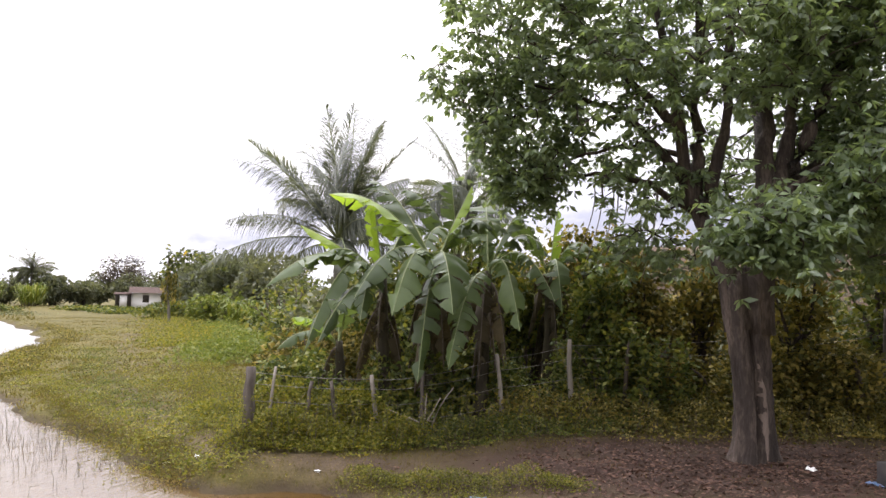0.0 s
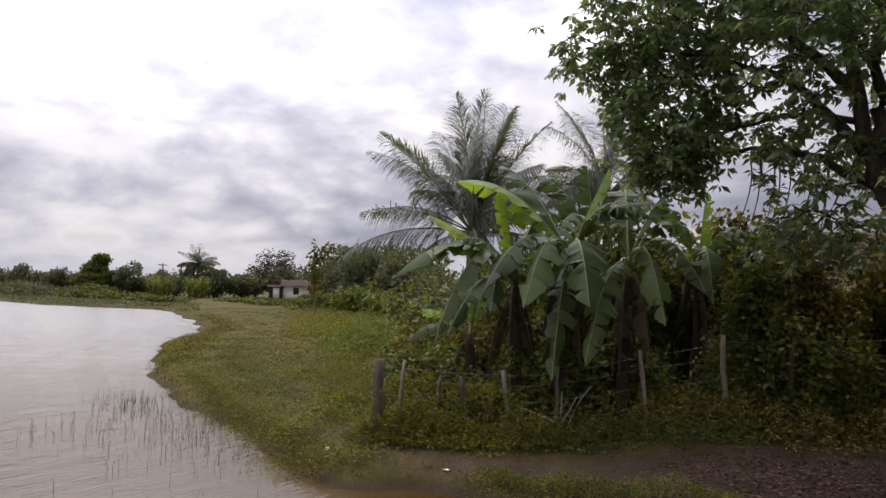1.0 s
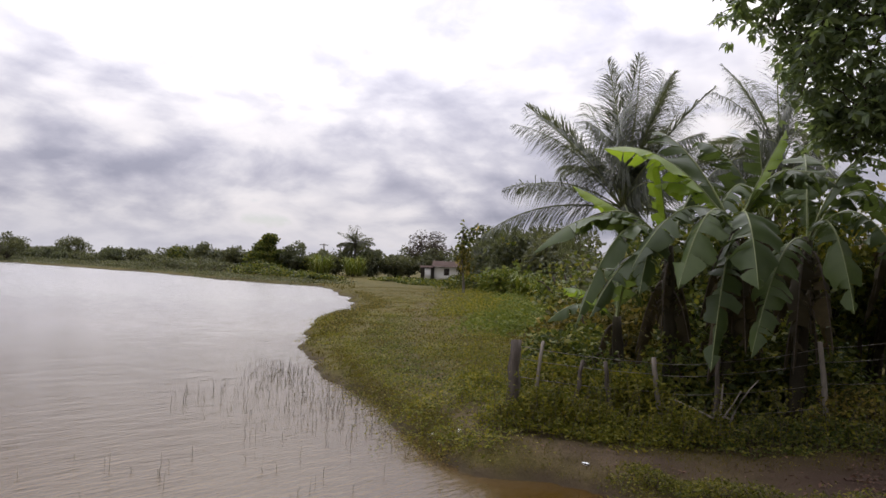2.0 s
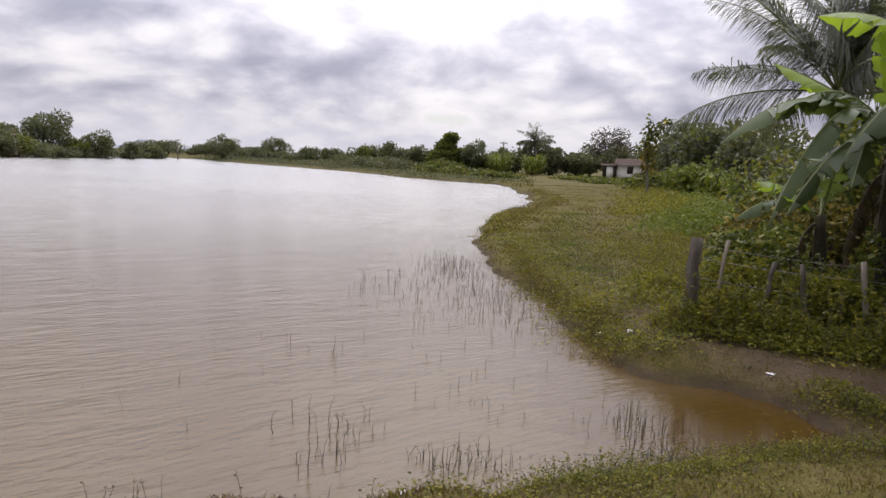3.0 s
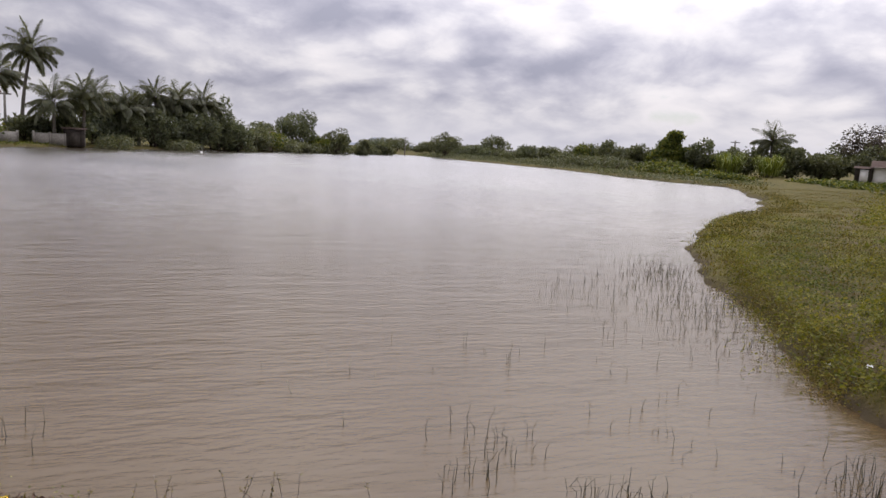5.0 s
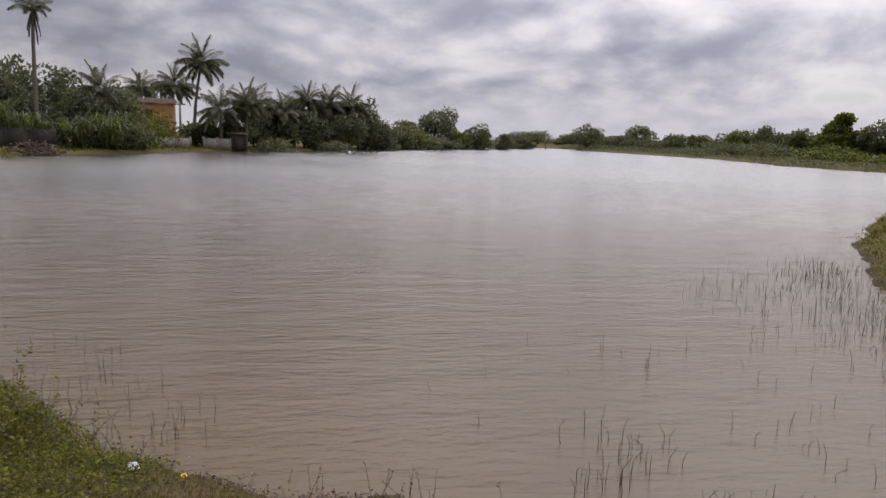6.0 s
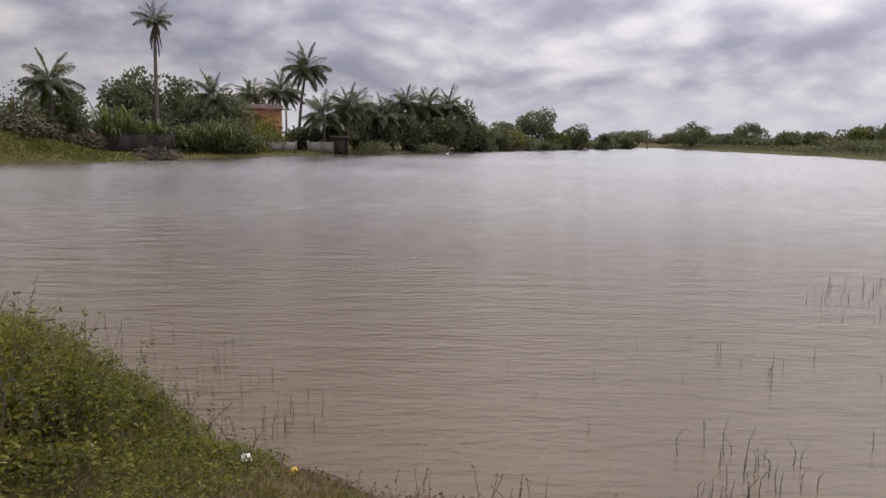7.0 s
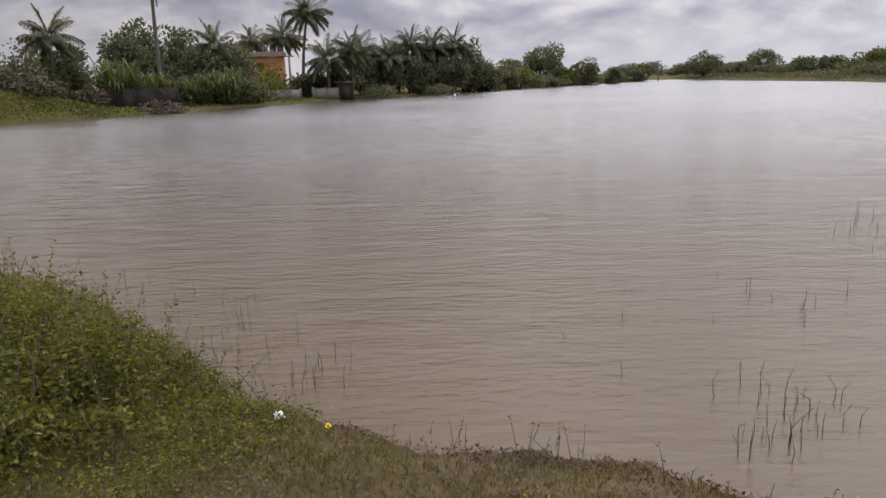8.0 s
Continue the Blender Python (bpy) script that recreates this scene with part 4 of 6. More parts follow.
# ---- banana plants ----
def banana_leaf(geo, a, b, sag, width, rng, torn=0.5, fold=0.45, rib=None):
    """A blade from stalk foot a to tip b, arched by sag, split along its side veins."""
    a, b = np.asarray(a, float), np.asarray(b, float)
    mid = (a + b) / 2 + np.array([0, 0, sag])
    n = 44
    s = np.linspace(0, 1, n + 1)[:, None]
    p = (1 - s) ** 2 * a + 2 * s * (1 - s) * (2 * mid - (a + b) / 2) + s**2 * b
    tan = unit(np.gradient(p, axis=0))
    side = unit(np.cross(tan, (0, 0, 1.0)))
    nor = np.cross(side, tan)
    u = np.clip((s[:, 0] - 0.13) / 0.87, 0, 1)
    w = width * 0.5 * np.minimum(1, 5.5 * u) ** 0.6 * (1 - np.clip((u - 0.55) / 0.45, 0, 1) ** 2.6) * (s[:, 0] > 0.12)
    for sg in (-1, 1):
        tilt, i = fold, 5
        while i < n:
            # a strip of blade between two tears
            run = n - i if torn < 0.12 else int(min(n - i, max(1, rng.geometric(0.12 + 0.3 * torn))))
            lean, drop = rng.normal(0, 0.10 + 0.25 * torn), fold + abs(rng.normal(0, 0.2 + 0.7 * torn))
            ripple = rng.uniform(0, 6.28)
            rows = []
            for m in range(i, i + run + 1):
                end = (m == i or m == i + run) and run < n - i
                ww = w[m] * (rng.uniform(0.86, 1.0) if torn > 0.12 else 1.0)
                a1 = drop + 0.10 * math.sin(m * 0.7 + ripple)
                o1 = sg * side[m] * math.cos(a1 * 0.5) - nor[m] * math.sin(a1 * 0.5)
                o2 = sg * side[m] * math.cos(a1) - nor[m] * math.sin(a1)
                along = tan[m] * (0.30 + lean) * ww
                if end and torn > 0.12:
                    along = along + tan[m] * (0.16 * ww * (1 if m == i else -1) * min(1.0, torn * 1.5))
                rows.append([p[m], p[m] + o1 * ww * 0.5 + along * 0.3, p[m] + o1 * ww * 0.5 + o2 * ww * 0.5 + along])
            v = np.array(rows).reshape(-1, 3)
            geo.add(v, None, [q for m in range(run) for q in ((3 * m, 3 * m + 3, 3 * m + 4, 3 * m + 1), (3 * m + 1, 3 * m + 4, 3 * m + 5, 3 * m + 2))])
            i += run
    tube(rib if rib is not None else geo, p, np.linspace(0.020, 0.004, n + 1), 5, 0 if rib is not None else 1)


M_RIB = rough_material("banana_rib", [(0.2, (0.14, 0.17, 0.065)), (0.7, (0.26, 0.29, 0.13))], 10.0, 0.5, 0.1)


def banana_plant(foot, tall, blades, lean=(0, 0), seed=0, label="banana plant with wide wind-torn leaves"):
    rng = np.random.default_rng(seed)
    root = thing("banana_plant", label, "banana plant", "banana clump")
    x, y = foot
    z = gz(x, y)
    g = Geo()
    pts = bend((x, y, z - 0.05), (x + lean[0], y + lean[1], z + tall), (0, 0, 0), 8)
    tube(g, pts, np.linspace(0.13, 0.065, 8), 10, 0, 0.05, rng)
    part("stem", g, M_PSEUDO, root, "brown-green sheathed stem", True)
    top = pts[-1]
    for kind, tip, sag, width, torn in blades:
        gl = Geo()
        rib = Geo()
        banana_leaf(gl, top + (0, 0, -0.1) if kind != "old" else top - (0, 0, 0.25), tip, sag * 1.12, width * 1.14, rng, min(1.0, torn + 0.1), 0.95 if kind == "old" else (0.36 if kind == "green" else 0.5), rib)
        blade = part("leaf", gl, {"green": M_BANANA, "new": M_BANANA_NEW, "old": M_BANANA_OLD}[kind], root, {"new": "bright young leaf", "old": "withered hanging leaf"}.get(kind, ""))
        part("midrib", rib, M_TWIG if kind == "old" else M_RIB, blade)
    # dry sheaths round the stem
    for k in range(7):
        a = rng.uniform(0, 6.28)
        gl = Geo()
        banana_leaf(gl, top - (0, 0, 0.15 + 0.13 * k), top + (0.42 * math.cos(a), 0.42 * math.sin(a), -1.2 - 0.13 * k), 0.35, 0.30, rng, 1.0, 1.1)
        part("leaf", gl, [M_BANANA_OLD, M_TWIG], root, "withered hanging leaf")
    return root


banana_plant((-0.75, 10.0), 2.45, [("new", (-2.25, 9.8, 3.66), 0.10, 0.40, 0.1), ("green", (-2.65, 9.2, 2.6), 0.48, 0.58, 0.4), ("green", (-1.98, 9.1, 1.6), 0.75, 0.5, 0.6), ("green", (-1.75, 8.9, 1.75), 0.35, 0.42, 0.4),
                                   ("green", (-2.1, 9.5, 2.9), 0.42, 0.5, 0.6), ("new", (-1.05, 9.9, 4.1), 0.05, 0.4, 0.2), ("green", (-0.2, 11.4, 3.7), 0.5, 0.55, 0.6), ("green", (-1.1, 8.8, 2.1), 0.5, 0.55, 0.5)], (-0.1, 0.0), 3)
banana_plant((0.0, 9.8), 2.75, [("new", (-1.75, 9.5, 4.15), 0.36, 0.66, 0.25), ("new", (-1.05, 9.6, 3.62), 0.25, 0.5, 0.3), ("green", (-1.1, 10.3, 4.55), 0.22, 0.78, 0.25), ("green", (0.95, 9.2, 3.6), 0.4, 0.62, 0.35), ("new", (0.62, 9.9, 4.42), 0.04, 0.36, 0.1),
                                ("green", (1.2, 9.3, 3.55), 0.42, 0.6, 0.4), ("green", (0.30, 8.4, 2.25), 0.5, 0.8, 0.35), ("green", (-0.6, 8.5, 2.2), 0.55, 0.7, 0.5), ("old", (-0.25, 9.1, 1.0), 0.4, 0.5, 0.9), ("green", (-1.2, 8.8, 2.45), 0.5, 0.6, 0.4), ("green", (-0.2, 8.7, 1.2), 0.3, 0.5, 0.6), ("old", (0.2, 9.2, 1.4), 0.4, 0.45, 0.9)], (0.02, 0.0), 4)
banana_plant((0.85, 10.1), 2.6, [("green", (1.95, 9.2, 2.45), 0.55, 0.6, 0.8), ("green", (0.95, 11.3, 4.3), 0.35, 0.6, 0.5), ("green", (1.9, 10.2, 3.9), 0.5, 0.55, 0.5), ("green", (1.35, 8.9, 2.0), 0.6, 0.55, 0.8), ("old", (0.75, 9.3, 1.2), 0.5, 0.45, 0.9), ("old", (1.2, 9.4, 1.5), 0.4, 0.42, 0.9),
                                 ("green", (0.25, 8.8, 1.4), 0.5, 0.55, 0.5), ("green", (2.1, 10.8, 3.3), 0.5, 0.55, 0.6)], (0.1, 0.1), 5)
banana_plant((2.25, 11.6), 2.5, [("green", (1.45, 11.0, 3.95), 0.35, 0.5, 0.4), ("green", (3.0, 10.8, 3.3), 0.45, 0.5, 0.6), ("new", (2.4, 11.6, 4.3), 0.1, 0.38, 0.2), ("green", (2.3, 10.5, 2.3), 0.6, 0.5, 0.7),
                                 ("old", (1.9, 11.1, 2.2), 0.45, 0.45, 0.9), ("green", (3.4, 11.8, 3.0), 0.5, 0.5, 0.6), ("old", (2.6, 11.0, 2.0), 0.4, 0.4, 0.9)], (0.0, 0.0), 6)
banana_plant((0.45, 11.3), 2.9, [("green", (-0.6, 11.0, 4.5), 0.3, 0.6, 0.4), ("green", (0.3, 11.4, 4.75), 0.12, 0.5, 0.3), ("green", (-0.3, 10.2, 3.0), 0.6, 0.6, 0.5), ("green", (1.2, 10.3, 2.9), 0.6, 0.6, 0.5), ("green", (1.9, 11.8, 3.6), 0.5, 0.55, 0.6), ("old", (0.7, 10.7, 1.7), 0.4, 0.45, 0.9)], (0.0, 0.0), 8)
banana_plant((-1.5, 10.3), 1.35, [("new", (-2.3, 9.7, 2.12), 0.15, 0.4, 0.2), ("green", (-2.55, 9.8, 1.6), 0.25, 0.36, 0.4), ("green", (-1.2, 9.5, 2.3), 0.4, 0.45, 0.5), ("green", (-1.7, 10.9, 2.7), 0.2, 0.45, 0.4)], (-0.1, 0.0), 7, "young banana plant low in the thicket")



# ---- coconut palms ----
def frond_mesh(name, length, rise, fall, pairs, leaflet, width, seed, droop=0.5, mat=None):
    """One feathered frond growing along +x from the origin, first at the angle rise, then bending down by fall."""
    rng = np.random.default_rng(seed)
    n = 24
    ang = radians(rise) - radians(fall) * np.linspace(0, 1, n) ** 1.4
    step = length / (n - 1)
    p = np.cumsum(np.c_[np.cos(ang), np.zeros(n), np.sin(ang)] * step, 0)
    g = Geo()
    tube(g, p, np.linspace(0.024, 0.005, n) * length / 3.0, 5, 1)
    s = np.linspace(0.14, 0.995, pairs)
    f = s * (n - 1)
    i = np.minimum(f.astype(int), n - 2)
    q = p[i] + (p[i + 1] - p[i]) * (f - i)[:, None]
    tan = unit(p[i + 1] - p[i])
    ll = leaflet * np.sin(np.pi * (0.12 + 0.86 * s)) ** 0.6 * rng.uniform(0.85, 1.1, pairs)
    for sg in (-1, 1):
        way = unit(0.75 * tan + sg * np.array([0, 0.8, 0]) + np.array([0, 0, -droop]) * rng.uniform(0.4, 1.5, (pairs, 1)) + rng.normal(0, 0.12, (pairs, 3)))
        mid = q + way * ll[:, None] * 0.5
        tip = mid + unit(way + [0, 0, -0.35 - 0.5 * droop]) * ll[:, None] * 0.5
        wid = unit(np.cross(way, [0.2, 0, 1.0])) * width
        v = np.stack([q - wid * 0.5, q + wid * 0.5, mid + wid * 0.7, mid - wid * 0.7, tip], 1)
        base = (np.arange(pairs) * 5)[:, None]
        g.add(v.reshape(-1, 3), base + [[3, 2, 4]], base + [[0, 1, 2, 3]])
    return g.mesh(name, [mat or M_PALM, M_TWIG if mat else M_RIB])


NEAR_FRONDS = [frond_mesh("frond", 3.4, r, f, 100, 0.95, 0.0165, k, dr) for k, (r, f, dr) in enumerate([(84, 16, 0.15), (68, 26, 0.3), (50, 44, 0.5), (28, 56, 0.75), (4, 52, 0.95)])]
FAR_FRONDS = [frond_mesh("frond", 3.0, r, f, 64, 0.95, 0.038, 20 + k, dr * 1.25, M_FARPALM) for k, (r, f, dr) in enumerate([(82, 25, 0.2), (58, 55, 0.4), (30, 75, 0.7), (5, 80, 0.9), (-25, 55, 1.1)])]

DRY_FROND = frond_mesh("frond", 3.6, -72, 14, 22, 0.5, 0.09, 33, 1.4, M_FARBARE)


def palm(at, tall, fronds, plan, scale=1.0, seed=0, label="coconut palm with arching feathered fronds", lean=(0.0, 0.0), thick=0.16, dry=0):
    """plan: how many fronds of each pose, from the upright spear to the hanging ones."""
    rng = np.random.default_rng(seed)
    x, y = at
    z = gz(x, y)
    root = thing("coconut_palm", label, "palm tree", "coconut palms")
    g = Geo()
    top = np.array([x + lean[0], y + lean[1], z + tall])
    pts = bend((x, y, z - 0.1), top, (lean[0] * -0.25, lean[1] * -0.25, 0), 14)
    rr = np.linspace(thick * 1.25, thick * 0.75, 14) * (1 + 0.05 * np.cos(np.arange(14) * 3.14))
    tube(g, pts, rr, 9)
    part("trunk", g, M_PALMTRUNK, root, "ringed grey trunk", True)
    k = 0
    for mesh, count in zip(fronds, plan):
        for _ in range(count):
            ob = part("frond", mesh, None, root)
            k += 1
            s = scale * rng.uniform(0.85, 1.1)
            ob.matrix_basis = Matrix.Translation(top) @ pose(0, 0, 0, rng.uniform(-12, 12), rng.uniform(-7, 7), math.degrees(k * 2.39996) + rng.uniform(-14, 14)) @ pose(0, 0, 0, rng.uniform(-38, 38)) @ Matrix.Diagonal((s, s, s, 1))
    for n in range(dry * 2):
        ob = part("frond", DRY_FROND, None, root, "dead brown frond hanging against the trunk")
        ob.matrix_basis = Matrix.Translation(top) @ pose(0, 0, 0, 0, rng.uniform(-6, 8), 360 * n / dry * 0.7 + 150) @ Matrix.Diagonal((scale * 1.3, scale * 0.9, scale * rng.uniform(0.7, 1.2), 1))
    if dry:
        gn = Geo()
        for _ in range(7):
            a, r = rng.uniform(0, 6.28), rng.uniform(0.1, 0.16)
            c = top + np.array([0.22 * math.cos(a), 0.22 * math.sin(a), -0.15 - 0.15 * rng.random()]) * scale
            tube(gn, bend(c + (0, 0, r), c - (0, 0, r), (0, 0, 0), 5), np.array([0.02, 0.8, 1.0, 0.8, 0.02]) * r, 8)
        part("coconut_bunch", gn, M_SHRUB, root, "bunch of green coconuts", True)
    return root


palm((-2.6, 17.4), 3.6, NEAR_FRONDS, (8, 12, 8, 5, 5), 1.0, 31, "young coconut palm with a tall fan of grey-green fronds")
palm((1.05, 18.6), 4.7, NEAR_FRONDS, (2, 4, 7, 6, 4), 0.85, 32, "coconut palm half hidden behind the broad tree")
LEFT_PALMS = [((-78, -18.1), 6.6, 1.15, (0, 0)), ((-81.6, -8.8), 13.4, 1.05, (0.2, 0.3)), ((-86.1, -3.1), 6.0, 1.1, (0.3, 0)), ((-110, 5.1), 8.2, 1.25, (0, 0.5)), ((-99.9, 7.4), 10.8, 1.25, (0.2, 1.2)),
              ((-135, 1.4), 8.6, 1.3, (0, 0)), ((-94.6, 10.3), 4.6, 1.25, (0, 0)), ((-96.3, 13.6), 5.8, 1.25, (0, 0.3)), ((-103.4, 19.8), 5.0, 1.2, (0, 0)), ((-107.5, 24.5), 6.8, 1.25, (0, 0)),
              ((-108.8, 27.8), 6.6, 1.2, (0, 0)), ((-110.7, 32.1), 6.8, 1.25, (0, 0)), ((-104, 16.5), 5.2, 1.2, (0, 0)), ((-106, 22), 5.2, 1.2, (0, 0)), ((-112, 29.5), 6.0, 1.2, (0, 0)), ((-57.5, 99.3), 5.0, 1.15, (0, 0))]
for n, (at, tall, sc, lean) in enumerate(LEFT_PALMS):
    tallest = tall > 13
    palm(at, tall, FAR_FRONDS, (4, 6, 5, 2, 0) if tallest else (3, 7, 10, 8, 5), sc * (0.72 if tallest else 0.95), 40 + n,
         "tall slender coconut palm with hanging dry fronds" if tallest else "coconut palm on the far bank", lean, 0.2, 5 if tallest else 0)


# ---- far trees and bushes ----
def far_tree(at, tall, wide, mat=None, seed=0, label="leafy tree on the far bank", bare=0.0, tiers=False, name="tree", low=0.25, leaf=0.44, count=1500, depth=None):
    rng = np.random.default_rng(seed)
    x, y = at
    z = gz(x, y)
    root = thing(name, label, name, "trees round the pond")
    g = Geo()
    h0 = tall * low
    tube(g, bend((x, y, z - 0.2), (x + 0.03 * tall, y, z + h0 + tall * 0.25), (0.03 * tall, 0, 0), 6), np.linspace(0.055 * tall ** 0.8, 0.03 * tall ** 0.8, 6), 8)
    crown = Geo()
    lobes = []
    nl = 9 if tiers or name == "sapling" else 15
    for k in range(nl):
        if tiers:
            f = k / nl
            a = rng.uniform(0, 6.28)
            lobes.append((np.array([x + 0.22 * wide * (1 - f) * math.cos(a), y + 0.22 * wide * (1 - f) * math.sin(a), z + h0 + (tall - h0) * (f * 0.92 + 0.06)]), np.array([0.42 * wide * (1.1 - 0.75 * f), 0.42 * wide * (1.1 - 0.75 * f), 0.05 * tall])))
        else:
            u = in_ball(rng, 1, 0.35 if nl == 9 else 0.55)[0]
            r = rng.uniform(0.20, 0.34) if nl == 9 else rng.uniform(0.15, 0.27)
            lobes.append((np.array([x, y, z + h0 + (tall - h0) * 0.5]) + u * (wide * 0.36, wide * 0.36, (tall - h0) * 0.36), np.array([wide * r, wide * r, (tall - h0) * r])))
    for c, r in lobes:
        foot = np.array([x, y, z + h0])
        bough = Geo() if name == "sapling" else g
        tube(bough, bend(foot, c, rng.normal(0, 0.03 * tall, 3), 5), np.linspace(0.02 * tall ** 0.8, 0.008 * tall ** 0.8, 5), 5)
        if name == "sapling":
            part("bough", bough, M_BARK, root)
        if bare:
            for _ in range(int(26 * bare)):
                tip = c + in_ball(rng, 1, 0.6)[0] * r * 1.2
                tube(g, bend(c + rng.normal(0, 0.2, 3) * r, tip, rng.normal(0, 0.1, 3), 4), np.linspace(0.05, 0.02, 4), 4)
        n = int((count if name == "sapling" else max(count, 62 * wide * tall)) / nl * (1 - 0.75 * bare))
        p = c + in_ball(rng, n, 0.45) * r
        leaves(crown, p, rng.standard_normal((n, 3)), rng.uniform(0.6, 1.25, n) * leaf, rng, 1.0, (FAR_V, FAR_T), 0, 1.3)
    part("trunk", g, M_BARK, root, smooth=True)
    part("crown", crown, mat or M_FAR, root)
    return root


def far_bush(at, size, mat, seed, label="dense green bush on the bank", count=700, leaf=0.35, name="bush", group="bushes round the pond"):
    """A low mound of leaves on a few stems."""
    rng = np.random.default_rng(seed)
    x, y = at
    z = gz(x, y)
    root = thing(name, label, name, group)
    crown = Geo()
    sx, sy, sz = size
    for k in range(7):
        a, q = rng.uniform(0, 6.28), rng.uniform(0.1, 0.75)
        tip = np.array([x + sx * q * math.cos(a), y + sy * q * math.sin(a), z + sz * rng.uniform(0.55, 0.95) * (1 - 0.35 * q)])
        part("stem", tube(Geo(), bend((x + 0.2 * sx * math.cos(a), y + 0.2 * sy * math.sin(a), z - 0.05), tip, (0, 0, 0.1 * sz), 5), np.linspace(0.03, 0.01, 5) * max(sz, 0.6), 5), M_TWIG, root)
        n = count // 7
        r = np.array([sx, sy, sz]) * rng.uniform(0.34, 0.52)
        p = np.c_[in_ball(rng, n, 0.4)] * r + (tip - (0, 0, 0.25 * sz))
        p[:, 2] = np.maximum(p[:, 2], z + 0.02)
        leaves(crown, p, rng.standard_normal((n, 3)) * (1, 1, 0.6), rng.uniform(0.6, 1.3, n) * leaf, rng, 1.0, (FAR_V, FAR_T) if leaf > 0.099 else (LEAF_V, LEAF_T), 0, 1.3)
    part("crown", crown, mat, root)
    return root


def leggy_tree(at):
    """A slender stem with large leaves at the top, dead leaves hanging down it, and one long arching branch."""
    rng = np.random.default_rng(142)
    root = thing("tree", "leggy tree with large drooping leaves and one arching branch", "tree", "trees round the pond")
    x, y = at
    z = gz(x, y)
    top = np.array([x, y, z + 4.9])
    stem = flowing([(x + 0.25, y, z - 0.1), (x + 0.1, y, z + 1.6), (x - 0.1, y, z + 3.4), top], 12)
    part("trunk", tube(Geo(), stem, np.linspace(0.12, 0.05, 12), 7, 0, 0.05, rng), M_PALMTRUNK, root, smooth=True)
    side = np.array([0.92, 0.39, 0.0])
    arch = flowing([stem[9], stem[9] + side * 1.0 + (0, 0, 0.9), stem[9] + side * 2.2 + (0, 0, 0.75), stem[9] + side * 3.9 + (0, 0, 0.1)], 14)
    fork = flowing([stem[8], stem[8] + side * 0.5 + (0, 0, 0.5), stem[8] + side * 1.2 + (0, 0, 1.3)], 8)
    for line in (arch, fork):
        part("bough", tube(Geo(), line, np.linspace(0.05, 0.015, len(line)), 6), M_PALMTRUNK, root)
    green, dead = Geo(), Geo()
    spots = np.concatenate([np.repeat(stem[8:], 22, 0) + rng.normal(0, 0.22, (88, 3)) * (1.0, 1.0, 1.6), np.repeat(arch[3:], 8, 0) + rng.normal(0, 0.16, (88, 3)), np.repeat(fork[3:], 8, 0) + rng.normal(0, 0.18, (40, 3))])
    leaves(green, spots, rng.standard_normal((len(spots), 3)) * (1, 1, 0.4) + (0, 0, -0.5), rng.uniform(0.22, 0.44, len(spots)), rng, 1.5, roll=0.8)
    low = np.repeat(stem[4:8], 55, 0) + rng.normal(0, 0.30, (220, 3)) + (0.15, 0, 0.2)
    leaves(dead, low, rng.normal(0, 0.3, (220, 3)) + (0, 0, -1), rng.uniform(0.25, 0.5, 220), rng, 0.8)
    part("crown", green, M_SHRUB, root), part("dead_leaves", dead, M_DRYLEAF, root, "brown dead leaves hanging down the stem")
    flower = Geo()
    head = fork[-1] + (0, 0, 0.1)
    leaves(flower, head + rng.normal(0, 0.06, (16, 3)) * (1, 1, 2), rng.standard_normal((16, 3)) + (0, 0, 0.8), 0.16, rng, 1.3)
    part("flower_head", flower, M_FLOWER, root, "yellow flower head")


FAR_TREES = [  # place, height, width, leaf
    ((-138.2, 59.3), 8.8, 9.5, M_FARDARK, "big round dark tree on the far bank"), ((-139.3, 68.9), 6.0, 6.2, M_FAR, ""), ((-141, 76.2), 4.2, 4.0, M_FAR, ""), ((-140.6, 53), 5.6, 7.0, M_FAR, ""),
    ((-113, 35.2), 8.4, 5.0, M_FARDARK, "dark upright tree behind the coconut palms"), ((-89.3, -12.4), 9.8, 7.0, M_FARDARK, "tall spreading tree behind the grey wall"), ((-89.8, -7.7), 8.6, 6.5, M_FARDARK, ""),
    ((-84, -5), 6.2, 6.0, M_FARDARK, ""), ((-155.4, 90.5), 3.6, 6.0, M_FAR, ""), ((-151.3, 106.2), 6.4, 8.0, M_FAR, ""), ((-151, 123), 6.0, 8.5, M_FAR, ""), ((-149.2, 133), 3.8, 5.5, M_FARDARK, ""),
    ((-104.4, 107.4), 3.9, 6.0, M_FAR, ""), ((-86.2, 97), 4.8, 5.5, M_FAR, ""), ((-79.5, 96.2), 4.4, 5.0, M_FAR, ""), ((-67.1, 96.8), 5.2, 5.0, M_FARDARK, ""), ((-54, 97.8), 5.0, 5.0, M_FAR, ""),
    ((-51, 101), 3.8, 5.0, M_FARDARK, ""), ((-94, 104), 3.2, 6.0, M_FAR, ""), ((-74, 100), 3.6, 6.0, M_FAR, ""), ((-62, 98), 3.6, 6.0, M_FAR, ""), ((-120, 20), 6.5, 7.0, M_FARDARK, ""),
    ((-22.6, 69), 7.4, 8.0, M_FARDARK, "rounded green tree behind the bank"), ((-17.2, 57.5), 5.4, 6.0, M_FARDARK, ""), ((-31, 88), 5.6, 5.0, M_FARBARE, "brown half-dry tree beside the white house"), ((-12.6, 50), 4.6, 5.0, M_FAR, ""), ((-28, 82), 6.0, 8.0, M_FAR, ""), ((-14, 60), 6.0, 8.0, M_FAR, ""), ((-125, 46), 4.0, 6.0, M_FAR, ""), ((-132, 50), 5.0, 6.0, M_FAR, "")]
